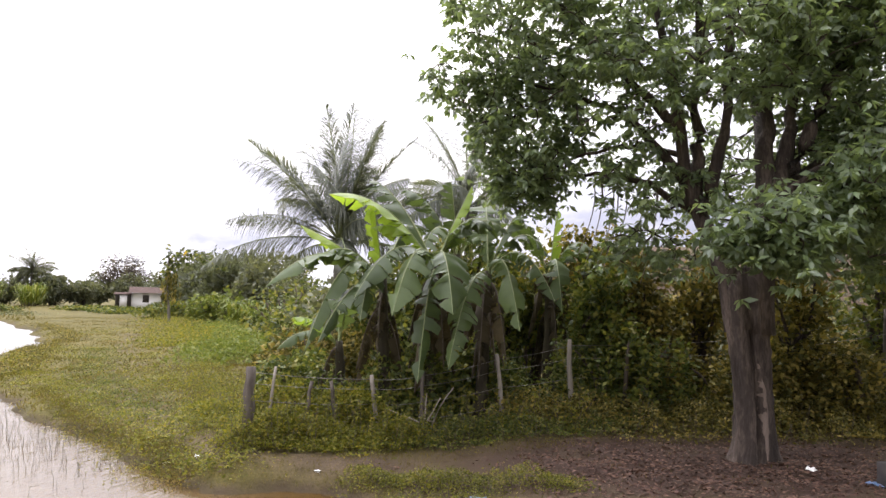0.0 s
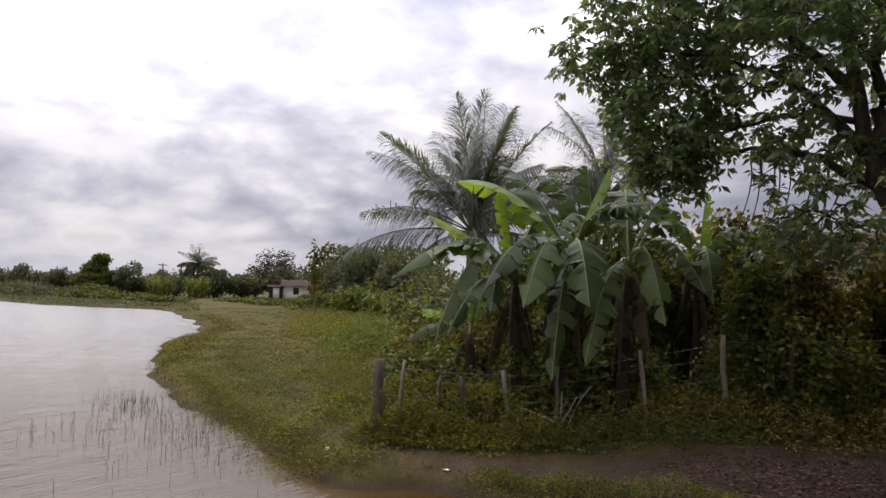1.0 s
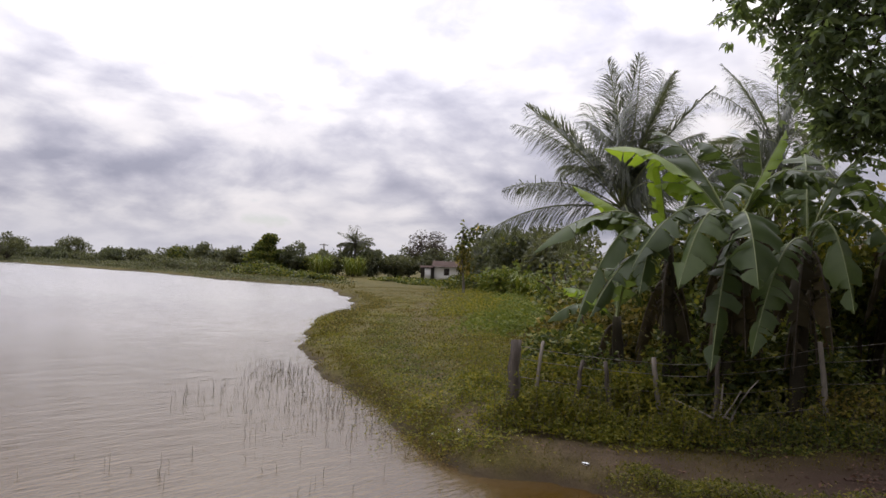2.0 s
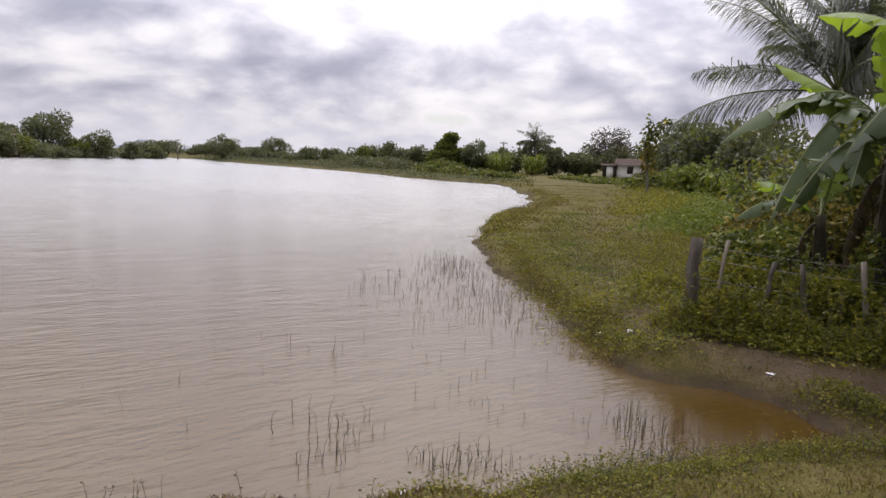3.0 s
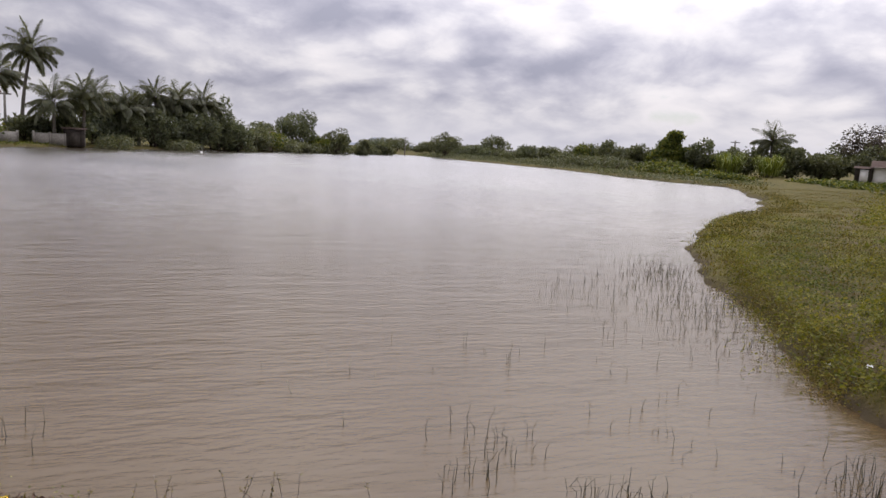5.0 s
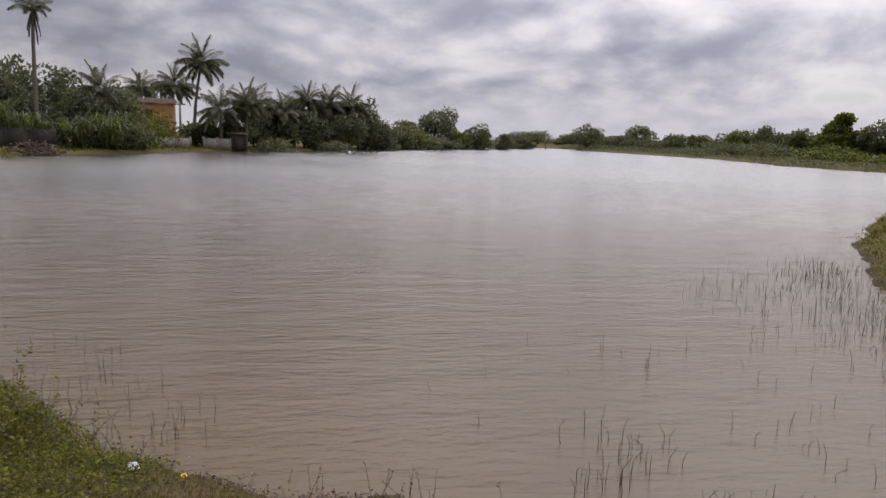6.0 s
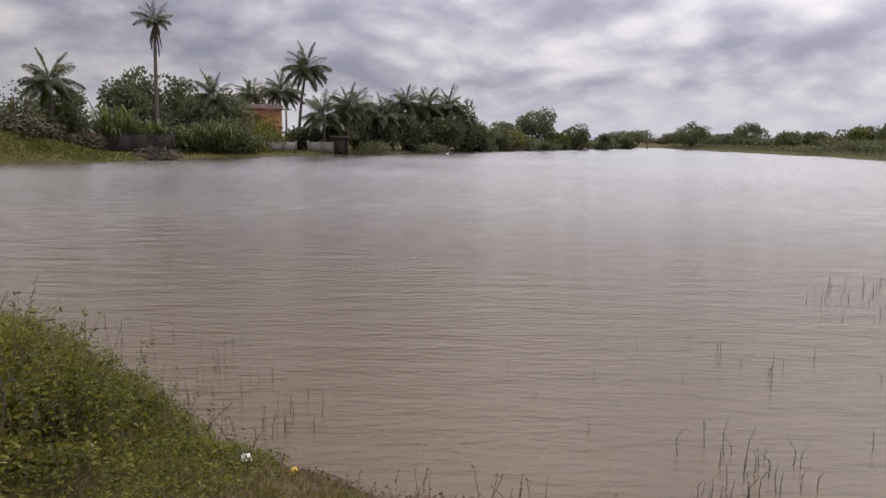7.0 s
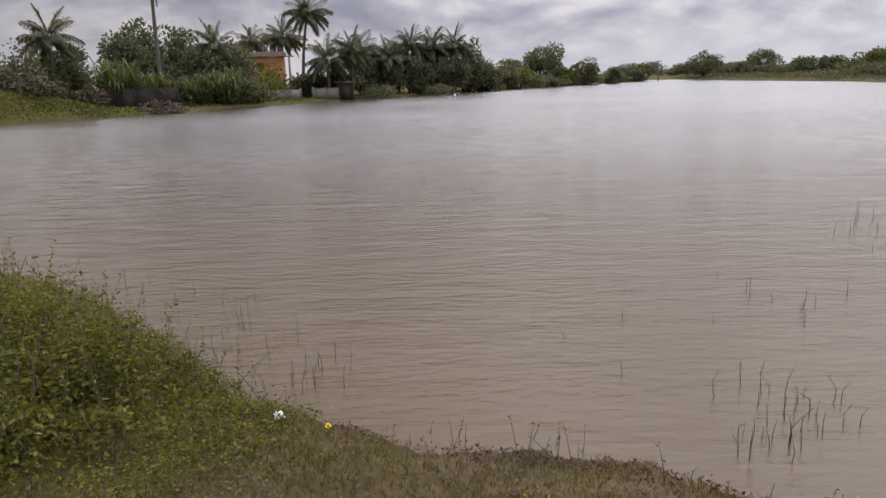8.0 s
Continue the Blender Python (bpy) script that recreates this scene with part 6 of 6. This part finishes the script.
def bank_debris():
    rng = np.random.default_rng(78)
    n = 8000
    r, a = rng.uniform(0.8, 6.0, n), np.radians(rng.uniform(80, 200, n))
    x, y = r * np.cos(a), r * np.sin(a)
    d = shore(x, y)
    k = d > 0.1
    g = Geo()
    leaves(g, np.c_[x, y, height(x, y, d) + 0.02][k], rng.standard_normal((int(k.sum()), 3)) * (1, 1, 0.2), rng.uniform(0.015, 0.05, int(k.sum())), rng, 0.8, (LEAF_V, LEAF_T), 0, 0.4)
    tagged(part("bank_debris", g, M_LITTER), "dead leaves and straw scattered on the near bank", "leaf litter", kind="stuff")


bank_debris()


# ---- fence ----
def fence():
    rng = np.random.default_rng(5)
    root = thing("wire_fence", "old wire fence on rough wooden posts and sticks", "fence")
    posts = [  # foot, top, radius, material
        ((-2.62, 8.5), (-2.64, 8.5, 1.42), 0.08, M_WOODPOST), ((-2.40, 8.55), (-2.30, 8.62, 1.42), 0.024, M_PALEPOST), ((-1.85, 8.75), (-1.78, 8.75, 1.2), 0.03, M_WOODPOST), ((-1.35, 8.85), (-1.5, 8.8, 1.2), 0.03, M_WOODPOST),
        ((-0.70, 9.1), (-0.92, 9.1, 1.28), 0.035, M_PALEPOST), ((-0.38, 9.15), (-0.36, 9.15, 0.62), 0.04, M_WOODPOST), ((-0.12, 9.2), (-0.12, 9.2, 1.35), 0.03, M_WOODPOST), ((1.2, 9.7), (1.08, 9.7, 1.6), 0.035, M_PALEPOST),
        ((2.42, 10.1), (2.36, 10.1, 1.85), 0.045, M_PALEPOST), ((5.5, 10.6), (5.45, 10.6, 2.0), 0.04, M_WOODPOST), ((8.2, 10.6), (8.2, 10.6, 2.5), 0.06, M_WOODPOST)]
    tops = []
    for (x, y), top, r, m in posts:
        g = Geo()
        z = gz(x, y)
        pts = bend((x, y, z - 0.25), top, rng.normal(0, 0.02, 3), 8)
        pts[1:-1, :2] += rng.normal(0, 0.008, (6, 2))
        tube(g, pts, np.linspace(r * 1.1, r * 0.92, 8), 9, 0, 0.06, rng)
        part("post", g, m, root, "thick grey corner post" if r > 0.08 else ("bleached leaning stick" if m is M_PALEPOST else ""), True)
        tops.append((np.array((x, y, z)), np.array(top)))
    use = [tops[i] for i in (0, 4, 6, 7, 8, 9, 10)]
    for f in (0.3, 0.55, 0.78, 0.93):
        for (a0, a1), (b0, b1) in zip(use[:-1], use[1:]):
            g = Geo()
            tube(g, bend(a0 + (a1 - a0) * f, b0 + (b1 - b0) * f, (0, 0, -0.03), 9), 0.004, 4)
            part("wire", g, M_WIRE, root)
    g = Geo()
    for _ in range(9):                                                # broken branches jammed into the wires
        a = np.array([-0.15, 9.1, 0.5]) + rng.normal(0, 0.12, 3) * (1, 0.3, 1)
        tube(g, bend(a, a + rng.normal(0, 0.32, 3) * (1, 0.3, 1.2), rng.normal(0, 0.03, 3), 5), np.linspace(0.016, 0.008, 5), 5)
    part("broken_branch", g, M_PALEPOST, root)


fence()


# ---- houses and walls ----
def house(at, turn, size, wall_mat, roof_mat, openings, label, roof_rise=0.7, eave=0.35, over=None):
    """Walls with real openings on the front, a tiled gable roof with its ridge along the front."""
    w, d, h = size
    x, y = at
    root = thing("house", label, "house", at=(x, y, gz(x, y) - 0.1), turn=turn)
    t = 0.18
    cuts = sorted(openings)
    # the front is one sheet of cells, left out where the openings are
    xs = sorted({-w / 2, w / 2, *(c[0] for c in cuts), *(c[1] for c in cuts)})
    zs = sorted({0.0, h, *(c[2] for c in cuts), *(c[3] for c in cuts)})
    g = Geo()
    nx, nz = len(xs), len(zs)
    grid = np.array([(px, py, pz) for py in (-d / 2, -d / 2 + t) for pz in zs for px in xs])
    solid = np.zeros((nz + 1, nx + 1), bool)
    for a in range(nz - 1):
        for b in range(nx - 1):
            mx, mz = (xs[b] + xs[b + 1]) / 2, (zs[a] + zs[a + 1]) / 2
            solid[a + 1, b + 1] = not any(c[0] < mx < c[1] and c[2] < mz < c[3] for c in cuts)
    quads, k = [], nx * nz
    for a in range(nz - 1):
        for b in range(nx - 1):
            if not solid[a + 1, b + 1]:
                continue
            p, q, r, s = a * nx + b, a * nx + b + 1, (a + 1) * nx + b + 1, (a + 1) * nx + b
            quads += [(p, q, r, s), (k + s, k + r, k + q, k + p)]
            for (e, f), free in (((p, q), not solid[a, b + 1]), ((q, r), not solid[a + 1, b + 2]), ((r, s), not solid[a + 2, b + 1]), ((s, p), not solid[a + 1, b])):
                if free:
                    quads.append((f, e, k + e, k + f))
    part("front_wall", g.add(grid, None, quads), wall_mat, root)
    part("back_wall", box(Geo(), (0, d / 2 - t / 2, h / 2), (w, t, h)), wall_mat, root)
    for sx in (-1, 1):
        o, i = sx * w / 2, sx * (w / 2 - t)
        gy = [(-d / 2 + t, 0), (d / 2 - t, 0), (d / 2 - t, h), (0, h + roof_rise * 0.95), (-d / 2 + t, h)]
        v = [(o, a, b) for a, b in gy] + [(i, a, b) for a, b in gy]
        part("gable_wall", Geo().add(v, [(0, 1, 2), (0, 2, 4), (2, 3, 4), (5, 7, 6), (5, 9, 7), (7, 9, 8)], [(k, (k + 1) % 5, 5 + (k + 1) % 5, 5 + k) for k in range(5)]), wall_mat, root)
    for x0, x1, z0, z1, kind in cuts:
        g = Geo()
        box(g, ((x0 + x1) / 2, -d / 2 + 0.03, (z0 + z1) / 2), (x1 - x0, 0.05, z1 - z0))
        part("door" if z0 == 0 else "shutter", g, M_WHITEWALL if kind == "white" else M_DARKWOOD, root)
    # roof slopes: one ridged sheet of tile courses a side, each course stepping over the next
    rows, cols = 9, max(10, int(w / 0.3))
    xs = np.linspace(-w / 2 - eave, w / 2 + eave, cols * 2 + 1)
    lift = 0.05 * (np.arange(len(xs)) % 2)
    slope, m = roof_rise * (1 + eave / (d / 2)), len(xs)
    for sg in (-1, 1):
        v = []
        for r in range(rows):
            for f, step in ((r / rows, 0.05), ((r + 1) / rows, 0.02)):
                v.append(np.c_[xs, np.full(m, sg * (d / 2 + eave) * (1 - f)), h + roof_rise - slope * (1 - f) + step + lift])
        k, q = np.arange(m - 1), []
        for r in range(2 * rows - 1):
            q.append(np.stack([r * m + k, r * m + k + 1, (r + 1) * m + k + 1, (r + 1) * m + k], -1))
        part("roof_slope", Geo().add(np.concatenate(v), None, np.concatenate(q)), roof_mat, root)
    return root


house((-37.8, 95.9), 22, (7.0, 5, 2.2), M_WHITEWALL, M_TILE, [(-2.1, -1.3, 0.9, 1.9, "dark"), (0.2, 1.0, 0.9, 1.9, "dark"), (2.2, 3.0, 0, 2.0, "dark")], "small limewashed house with a brown tiled roof", 0.75)
house((-41.4, 92.8), 22, (1.9, 2.2, 2.0), M_GREYWALL, M_TILE, [(-0.4, 0.5, 0, 1.9, "white")], "small lean-to shed with a pale door", 0.25, 0.2)
house((-106.5, 0.4), 92, (9.6, 7, 5.5), M_ORANGE, M_TILE, [(-1.5, -0.6, 3.4, 4.6, "dark"), (1.0, 1.9, 3.4, 4.6, "dark")], "orange-painted house with a clay tile roof among palms", 0.7)
house((-99.5, -35.2), 72, (9, 6, 5.4), M_GREYWALL, M_REDTILE, [(-1.0, 0.0, 0, 2.0, "dark"), (2.0, 3.0, 1.0, 2.2, "dark")], "house with a red tiled roof behind the far bushes", 1.4)
house((-94.6, 12.4), 82, (2.2, 2.0, 2.0), M_GREYWALL, M_TILE, [(-0.6, 0.6, 0, 1.7, "dark")], "small dark open hut on the far bank", 0.15, 0.25)
house((-127.5, 46.5), 70, (6, 5, 2.4), M_BEIGEWALL, M_TILE, [(-0.5, 0.5, 0, 1.9, "dark")], "low brown-roofed house among trees", 1.0)


def bank_wall(a, b, tall, mat, label, gap=0.0):
    a, b = np.array(a, float), np.array(b, float)
    root = thing("garden_wall", label, "wall", "garden walls")
    n = max(2, int(np.linalg.norm(b - a) / 2.0))
    turn = math.degrees(math.atan2(*(b - a)[::-1]))
    for i in range(n):
        c = a + (b - a) * (i + 0.5) / n
        g = Geo()
        box(g, (c[0], c[1], gz(*c) + tall / 2 - 0.1), (np.linalg.norm(b - a) / n - 0.03, 0.16, tall + 0.2), 0, turn)
        part("wall_panel", g, mat, root)
    for i in range(n + 1):
        c = a + (b - a) * i / n
        g = Geo()
        box(g, (c[0], c[1], gz(*c) + tall / 2), (0.22, 0.22, tall + 0.25), 0, turn, 0.03)
        part("pillar", g, mat, root)


bank_wall((-76.6, -15), (-77.8, -6.9), 1.8, M_GREYWALL, "dark grey block garden wall on the far bank")
bank_wall((-90.1, 2.4), (-92, 6.4), 1.2, M_CONCRETE, "low pale concrete wall on the far bank")
bank_wall((-92.5, 8.0), (-93.6, 11.3), 1.3, M_CONCRETE, "low pale concrete wall beside the hut")


def brush_pile(at, size, seed):
    rng = np.random.default_rng(seed)
    root = thing("brush_pile", "heap of cut branches and rubble on the far bank", "brush pile")
    g = Geo()
    z = gz(*at)
    for _ in range(160):
        c = np.array([*at, z]) + in_ball(rng, 1)[0] * size
        c[2] = max(c[2], z + 0.03)
        e = unit(rng.standard_normal(3) * (1, 1, 0.4)) * rng.uniform(0.5, 1.2)
        tube(g, bend(c - e * 0.5, c + e * 0.5, rng.normal(0, 0.08, 3), 4), np.linspace(0.06, 0.03, 4), 5)
    part("branch", g, M_TWIG, root)


brush_pile((-69.7, -7.7), (1.2, 2.4, 1.0), 71)


def utility_pole(at, tall, label="thin utility pole with a crossbar on the far bank"):
    root = thing("utility_pole", label, "utility pole", "utility poles")
    z = gz(*at)
    g = Geo()
    tube(g, [(*at, z - 0.3), (*at, z + tall)], [0.17, 0.12], 8)
    part("pole", g, M_CONCRETE, root, smooth=True)
    g = Geo()
    box(g, (*at, z + tall - 0.25), (1.5, 0.12, 0.14), 0, 60)
    part("crossarm", g, M_WOODPOST, root)


utility_pole((-161.4, 100.2), 5.6)
utility_pole((-66.5, 104), 5.4)
utility_pole((-97.5, 5.6), 5.6)
utility_pole((-98.0, -29.6), 7.9)
white_post = Geo()
box(white_post, (0, 0, 0.5), (0.22, 0.22, 1.0), 0, 10, 0.03)
tagged(part("marker_post", white_post, M_WHITEWALL), "short white marker post on the far bank", "post").matrix_basis = pose(-91.5, 26.5, gz(-91.5, 26.5))


# ---- far hill ----
def hill():
    n, m = 60, 14
    g = Geo()
    a = np.linspace(radians(128), radians(176), n)
    prof = 8 + 30 * np.exp(-((np.degrees(a) - 150.3) / 1.2) ** 2) + 8 * np.exp(-((np.degrees(a) - 156) / 3) ** 2) + 8 * lattice(a * 60, a * 0, 5)
    v = []
    for k in range(m):
        f = k / (m - 1)
        r = 2300 + 500 * f
        v.append(np.c_[r * np.cos(a), r * np.sin(a), prof * math.sin(math.pi * f) ** 0.8 * 0.9 - 3])
    i, j = np.meshgrid(np.arange(m - 1), np.arange(n - 1), indexing="ij")
    g.add(np.concatenate(v), None, np.stack([i * n + j, i * n + j + 1, (i + 1) * n + j + 1, (i + 1) * n + j], -1).reshape(-1, 4))
    tagged(part("backdrop", g, M_HILL, smooth=True), "low hills on the horizon, coloured blue-grey for haze", "hill", kind="structure")


hill()


# ---- grass, herbs and reeds ----
def land_points(rng, n, lo, hi, a0, a1, power=1.6):
    """Spots on land within a sector, thicker near the middle."""
    r = lo + (hi - lo) * rng.random(n) ** power
    a = np.radians(rng.uniform(a0, a1, n))
    x, y = r * np.cos(a), r * np.sin(a)
    d = shore(x, y)
    return x, y, d


def grass(name, n, lo, hi, a0, a1, tall, wide, seed, mat, label, edge=0.05):
    rng = np.random.default_rng(seed)
    x, y, d = land_points(rng, n, lo, hi, a0, a1)
    thick = lattice(x * 0.8, y * 0.8, 21) * 0.7 + lattice(x * 3, y * 3, 22) * 0.5
    shade = np.hypot((x - 4.2) / 4.6, (y - 6.9) / 1.7)
    keep = (d > edge) & (rng.random(n) < np.clip(thick * 0.9 + 0.12, 0.2, 1)) & (rng.random(n) > bareness(x, y, d) * 0.85) & ((shade > 1) | (rng.random(n) < 0.12))
    if a1 - a0 < 359:                                                  # thins out towards the rim of its patch
        turn = np.degrees(np.arctan2(y, x)) % 360
        rim = np.minimum(np.clip((np.hypot(x, y) - lo) / (0.12 * (hi - lo)), 0, 1), np.clip(np.minimum(turn - a0, a1 - turn) / 18 + 0.1, 0, 1) if lo < 5 else 1.0)
        keep &= rng.random(n) < rim
    else:
        keep &= rng.random(n) < np.clip((hi - np.hypot(x, y)) / (0.4 * hi), 0, 1)
    x, y, d = x[keep], y[keep], d[keep]
    g = Geo()
    way = rng.normal(0, 0.42, (len(x), 3)) + (0, 0, 1)
    size = tall * rng.uniform(0.4, 1.2, len(x)) * (0.75 + 0.5 * lattice(x * 1.1 + y * 0.6, y * 1.1 - x * 0.6, 23))
    leaves(g, np.c_[x, y, height(x, y, d) - 0.01], way, size, rng, 1.0, (STRAW_V * (1, wide / tall, 1), STRAW_T), 0, 2.0)
    tagged(part(name, g, mat), label, "grass", kind="stuff")


grass("trodden_grass", 50000, 0.05, 3.4, 0, 360, 0.05, 0.007, 60, M_GRASS, "short grass where the walker stands")
grass("dry_straw", 150000, 1.2, 6.5, 95, 195, 0.055, 0.006, 64, M_STRAW, "dead brown straw between the grass")
grass("bank_grass", 480000, 1.8, 14, 35, 200, 0.055, 0.0085, 61, M_GRASS, "short mixed green and straw grass on the near bank")
grass("far_grass", 220000, 12, 70, 95, 135, 0.085, 0.026, 62, M_GRASS, "rough grass along the side bank")
grass("far_bank_grass", 30000, 60, 130, 120, 200, 0.28, 0.10, 63, M_GRASS, "grass on the far bank")


def herbs(name, n, lo, hi, a0, a1, leaf, lift, seed, mat, label, spread=0.07, k=7):
    """Low broad-leaved weeds: rosettes of small leaves scattered over the bank."""
    rng = np.random.default_rng(seed)
    x, y, d = land_points(rng, n, lo, hi, a0, a1)
    thick = lattice(x * 0.6 + 9, y * 0.6, 25)
    keep = (d > 0.12) & (rng.random(n) < np.clip(thick * 2.2 - 0.7, 0.02, 1)) & (bareness(x, y, d) < 0.35) & (np.hypot((x - 4.2) / 4.6, (y - 6.9) / 1.7) > 1)
    x, y, d = x[keep], y[keep], d[keep]
    p = np.repeat(np.c_[x, y, height(x, y, d)], k, 0)
    p += rng.normal(0, spread, p.shape) * (1, 1, 0)
    p[:, 2] += rng.uniform(0.02, 1, len(p)) * lift * np.repeat(0.5 + lattice(x, y, 26), k)
    g = Geo()
    leaves(g, p, rng.standard_normal((len(p), 3)) * (1, 1, 0.35), rng.uniform(0.6, 1.3, len(p)) * leaf, rng, 1.15, (LEAF_V, LEAF_T), 0, 0.5)
    tagged(part(name, g, mat), label, "weeds", kind="stuff")


herbs("bank_weeds", 12000, 1.6, 9, 50, 190, 0.028, 0.10, 65, M_HERB, "low broad-leaved yellow-green weeds on the bank", 0.06, 8)
herbs("side_bank_weeds", 15000, 8, 45, 95, 130, 0.055, 0.20, 66, M_HERB, "leafy weeds over the side bank", 0.2, 9)


def reeds(name, spots, seed, label):
    """Thin upright stems standing in shallow water, some bent over."""
    rng = np.random.default_rng(seed)
    root_z = -0.1
    g = Geo()
    for (cx, cy), (rx, ry), n, tall in spots:
        for _ in range(n):
            x, y = cx + rng.normal(0, rx), cy + rng.normal(0, ry)
            d = float(shore(x, y)[0])
            if d > 0.1:
                continue
            h = tall * rng.uniform(0.35, 1.1)
            tip = np.array([x, y, h]) + rng.normal(0, 0.10, 3) * h * (1, 1, 0.3)
            pts = bend((x, y, root_z), tip, rng.normal(0, 0.03, 3), 4)
            if rng.random() < 0.07:
                pts = np.concatenate([pts, [tip + (rng.normal(0, 0.05), rng.normal(0, 0.05), -0.06)]])
            tube(g, pts, np.linspace(0.0037, 0.0016, len(pts)) * (1 + 0.035 * abs(y)), 3)
    tagged(part(name, g, M_REED), label, "reeds", kind="stuff")


reeds("reeds", [((-8.7, 12.2), (0.5, 0.6), 90, 0.2), ((-8.1, 11.3), (0.5, 0.6), 80, 0.17), ((-7.7, 10.0), (0.45, 0.6), 50, 0.16), ((-6.7, 10.4), (0.4, 0.6), 70, 0.16), ((-6.0, 9.6), (0.45, 0.6), 70, 0.18),
                ((-5.3, 8.8), (0.45, 0.5), 60, 0.17), ((-4.4, 8.2), (0.35, 0.45), 40, 0.15), ((-7.5, 8.9), (0.7, 0.5), 30, 0.22), ((-5.4, 7.4), (0.6, 0.5), 16, 0.18), ((-2.1, 5.55), (0.20, 0.26), 50, 0.2), ((-1.85, 5.2), (0.14, 0.18), 22, 0.17),
                ((-2.72, 3.98), (0.13, 0.12), 28, 0.18), ((-2.9, 3.7), (0.12, 0.1), 26, 0.17), ((-3.62, 3.3), (0.14, 0.16), 14, 0.2), ((-3.7, 3.75), (0.18, 0.14), 16, 0.2), ((-3.36, 4.9), (0.2, 0.16), 9, 0.18), ((-3.8, 5.6), (0.5, 0.4), 10, 0.16), ((-5.5, 5.2), (0.3, 0.25), 8, 0.2),
                ((-4.2, 3.6), (0.12, 0.12), 6, 0.26), ((-6.2, 4.4), (0.5, 0.5), 4, 0.15), ((-6.2, 0.2), (0.5, 0.3), 18, 0.26), ((-8.0, -0.4), (0.7, 0.4), 16, 0.26), ((-5.5, 0.55), (0.25, 0.16), 14, 0.24), ((-5.2, 3.0), (0.8, 0.6), 5, 0.14)], 81,
      "thin dark reeds standing in the shallows")


# ---- litter ----
def litter(name, at, size, mat, label, seed):
    """A crumpled scrap lying on the ground."""
    rng = np.random.default_rng(seed)
    g = Geo()
    u, w = np.meshgrid(np.linspace(-1, 1, 6), np.linspace(-1, 1, 6), indexing="ij")
    x, y = u.ravel() * size, w.ravel() * size * 0.6
    z = 0.35 * size * (1 - 0.5 * (u**2 + w**2)).ravel() + rng.normal(0, 0.16 * size, 36)
    i, j = np.meshgrid(np.arange(5), np.arange(5), indexing="ij")
    q = np.stack([i * 6 + j, (i + 1) * 6 + j, (i + 1) * 6 + j + 1, i * 6 + j + 1], -1).reshape(-1, 4)
    top = np.c_[x, y, np.maximum(z, 0.01) + 0.01]
    low = np.c_[x * 0.9, y * 0.9, np.zeros(36)]
    a = rng.uniform(0, 6.28)
    rot = np.array([[math.cos(a), -math.sin(a), 0], [math.sin(a), math.cos(a), 0], [0, 0, 1]])
    base = (at[0], at[1], max(gz(*at), 0.0) - 0.005 + (at[2] if len(at) > 2 else 0)) if len(at) == 2 else (at[0], at[1], max(gz(at[0], at[1]), 0.0) + at[2])
    g.add(top @ rot.T + base, None, q), g.add(low @ rot.T + base, None, q[:, ::-1])
    return tagged(part(name, g, mat), label, "litter", "litter on the bank")


litter("plastic_bag", (-4.68, 0.36), 0.055, M_WHITEPLASTIC, "crumpled white plastic bag at the water's edge", 1)
litter("plastic_scrap", (-4.5, 0.66), 0.03, M_YELLOWPLASTIC, "small yellow plastic scrap at the water's edge", 2)
litter("plastic_scrap", (-2.78, 3.2), 0.06, M_WHITEPLASTIC, "pale plastic scrap at the water's edge", 3)
litter("paper_scrap", (-3.67, 8.19), 0.05, M_WHITEPLASTIC, "small white paper scrap on the grass", 4)
litter("paper_scrap", (-3.2, 8.0), 0.05, M_WHITEPLASTIC, "small white paper scrap beside the path", 5)
litter("plastic_bag", (0.1, 6.1), 0.08, M_WHITEPLASTIC, "crumpled white plastic bag by the inlet", 6)
litter("plastic_bag", (0.55, 6.35), 0.12, M_BLUEPLASTIC, "pale blue plastic bag by the inlet", 7)
litter("paper_scrap", (-1.45, 7.42), 0.04, M_WHITEPLASTIC, "small white paper scrap beside the path", 8)
litter("carton_scrap", (4.85, 7.1), 0.09, M_WHITEPLASTIC, "flattened white carton on the leaf litter", 9)
litter("plastic_bag", (5.1, 6.2), 0.10, M_BLUEPLASTIC, "crumpled blue plastic bag under the tree", 10)
g_block = Geo()
box(g_block, (0, 0, 0.09), (0.62, 0.4, 0.30), 0, 12, 0.07)
tagged(part("concrete_block", g_block, M_GREYWALL), "rough dark grey concrete block on the bare earth", "block").matrix_basis = pose(5.45, 6.15, gz(5.45, 6.15))
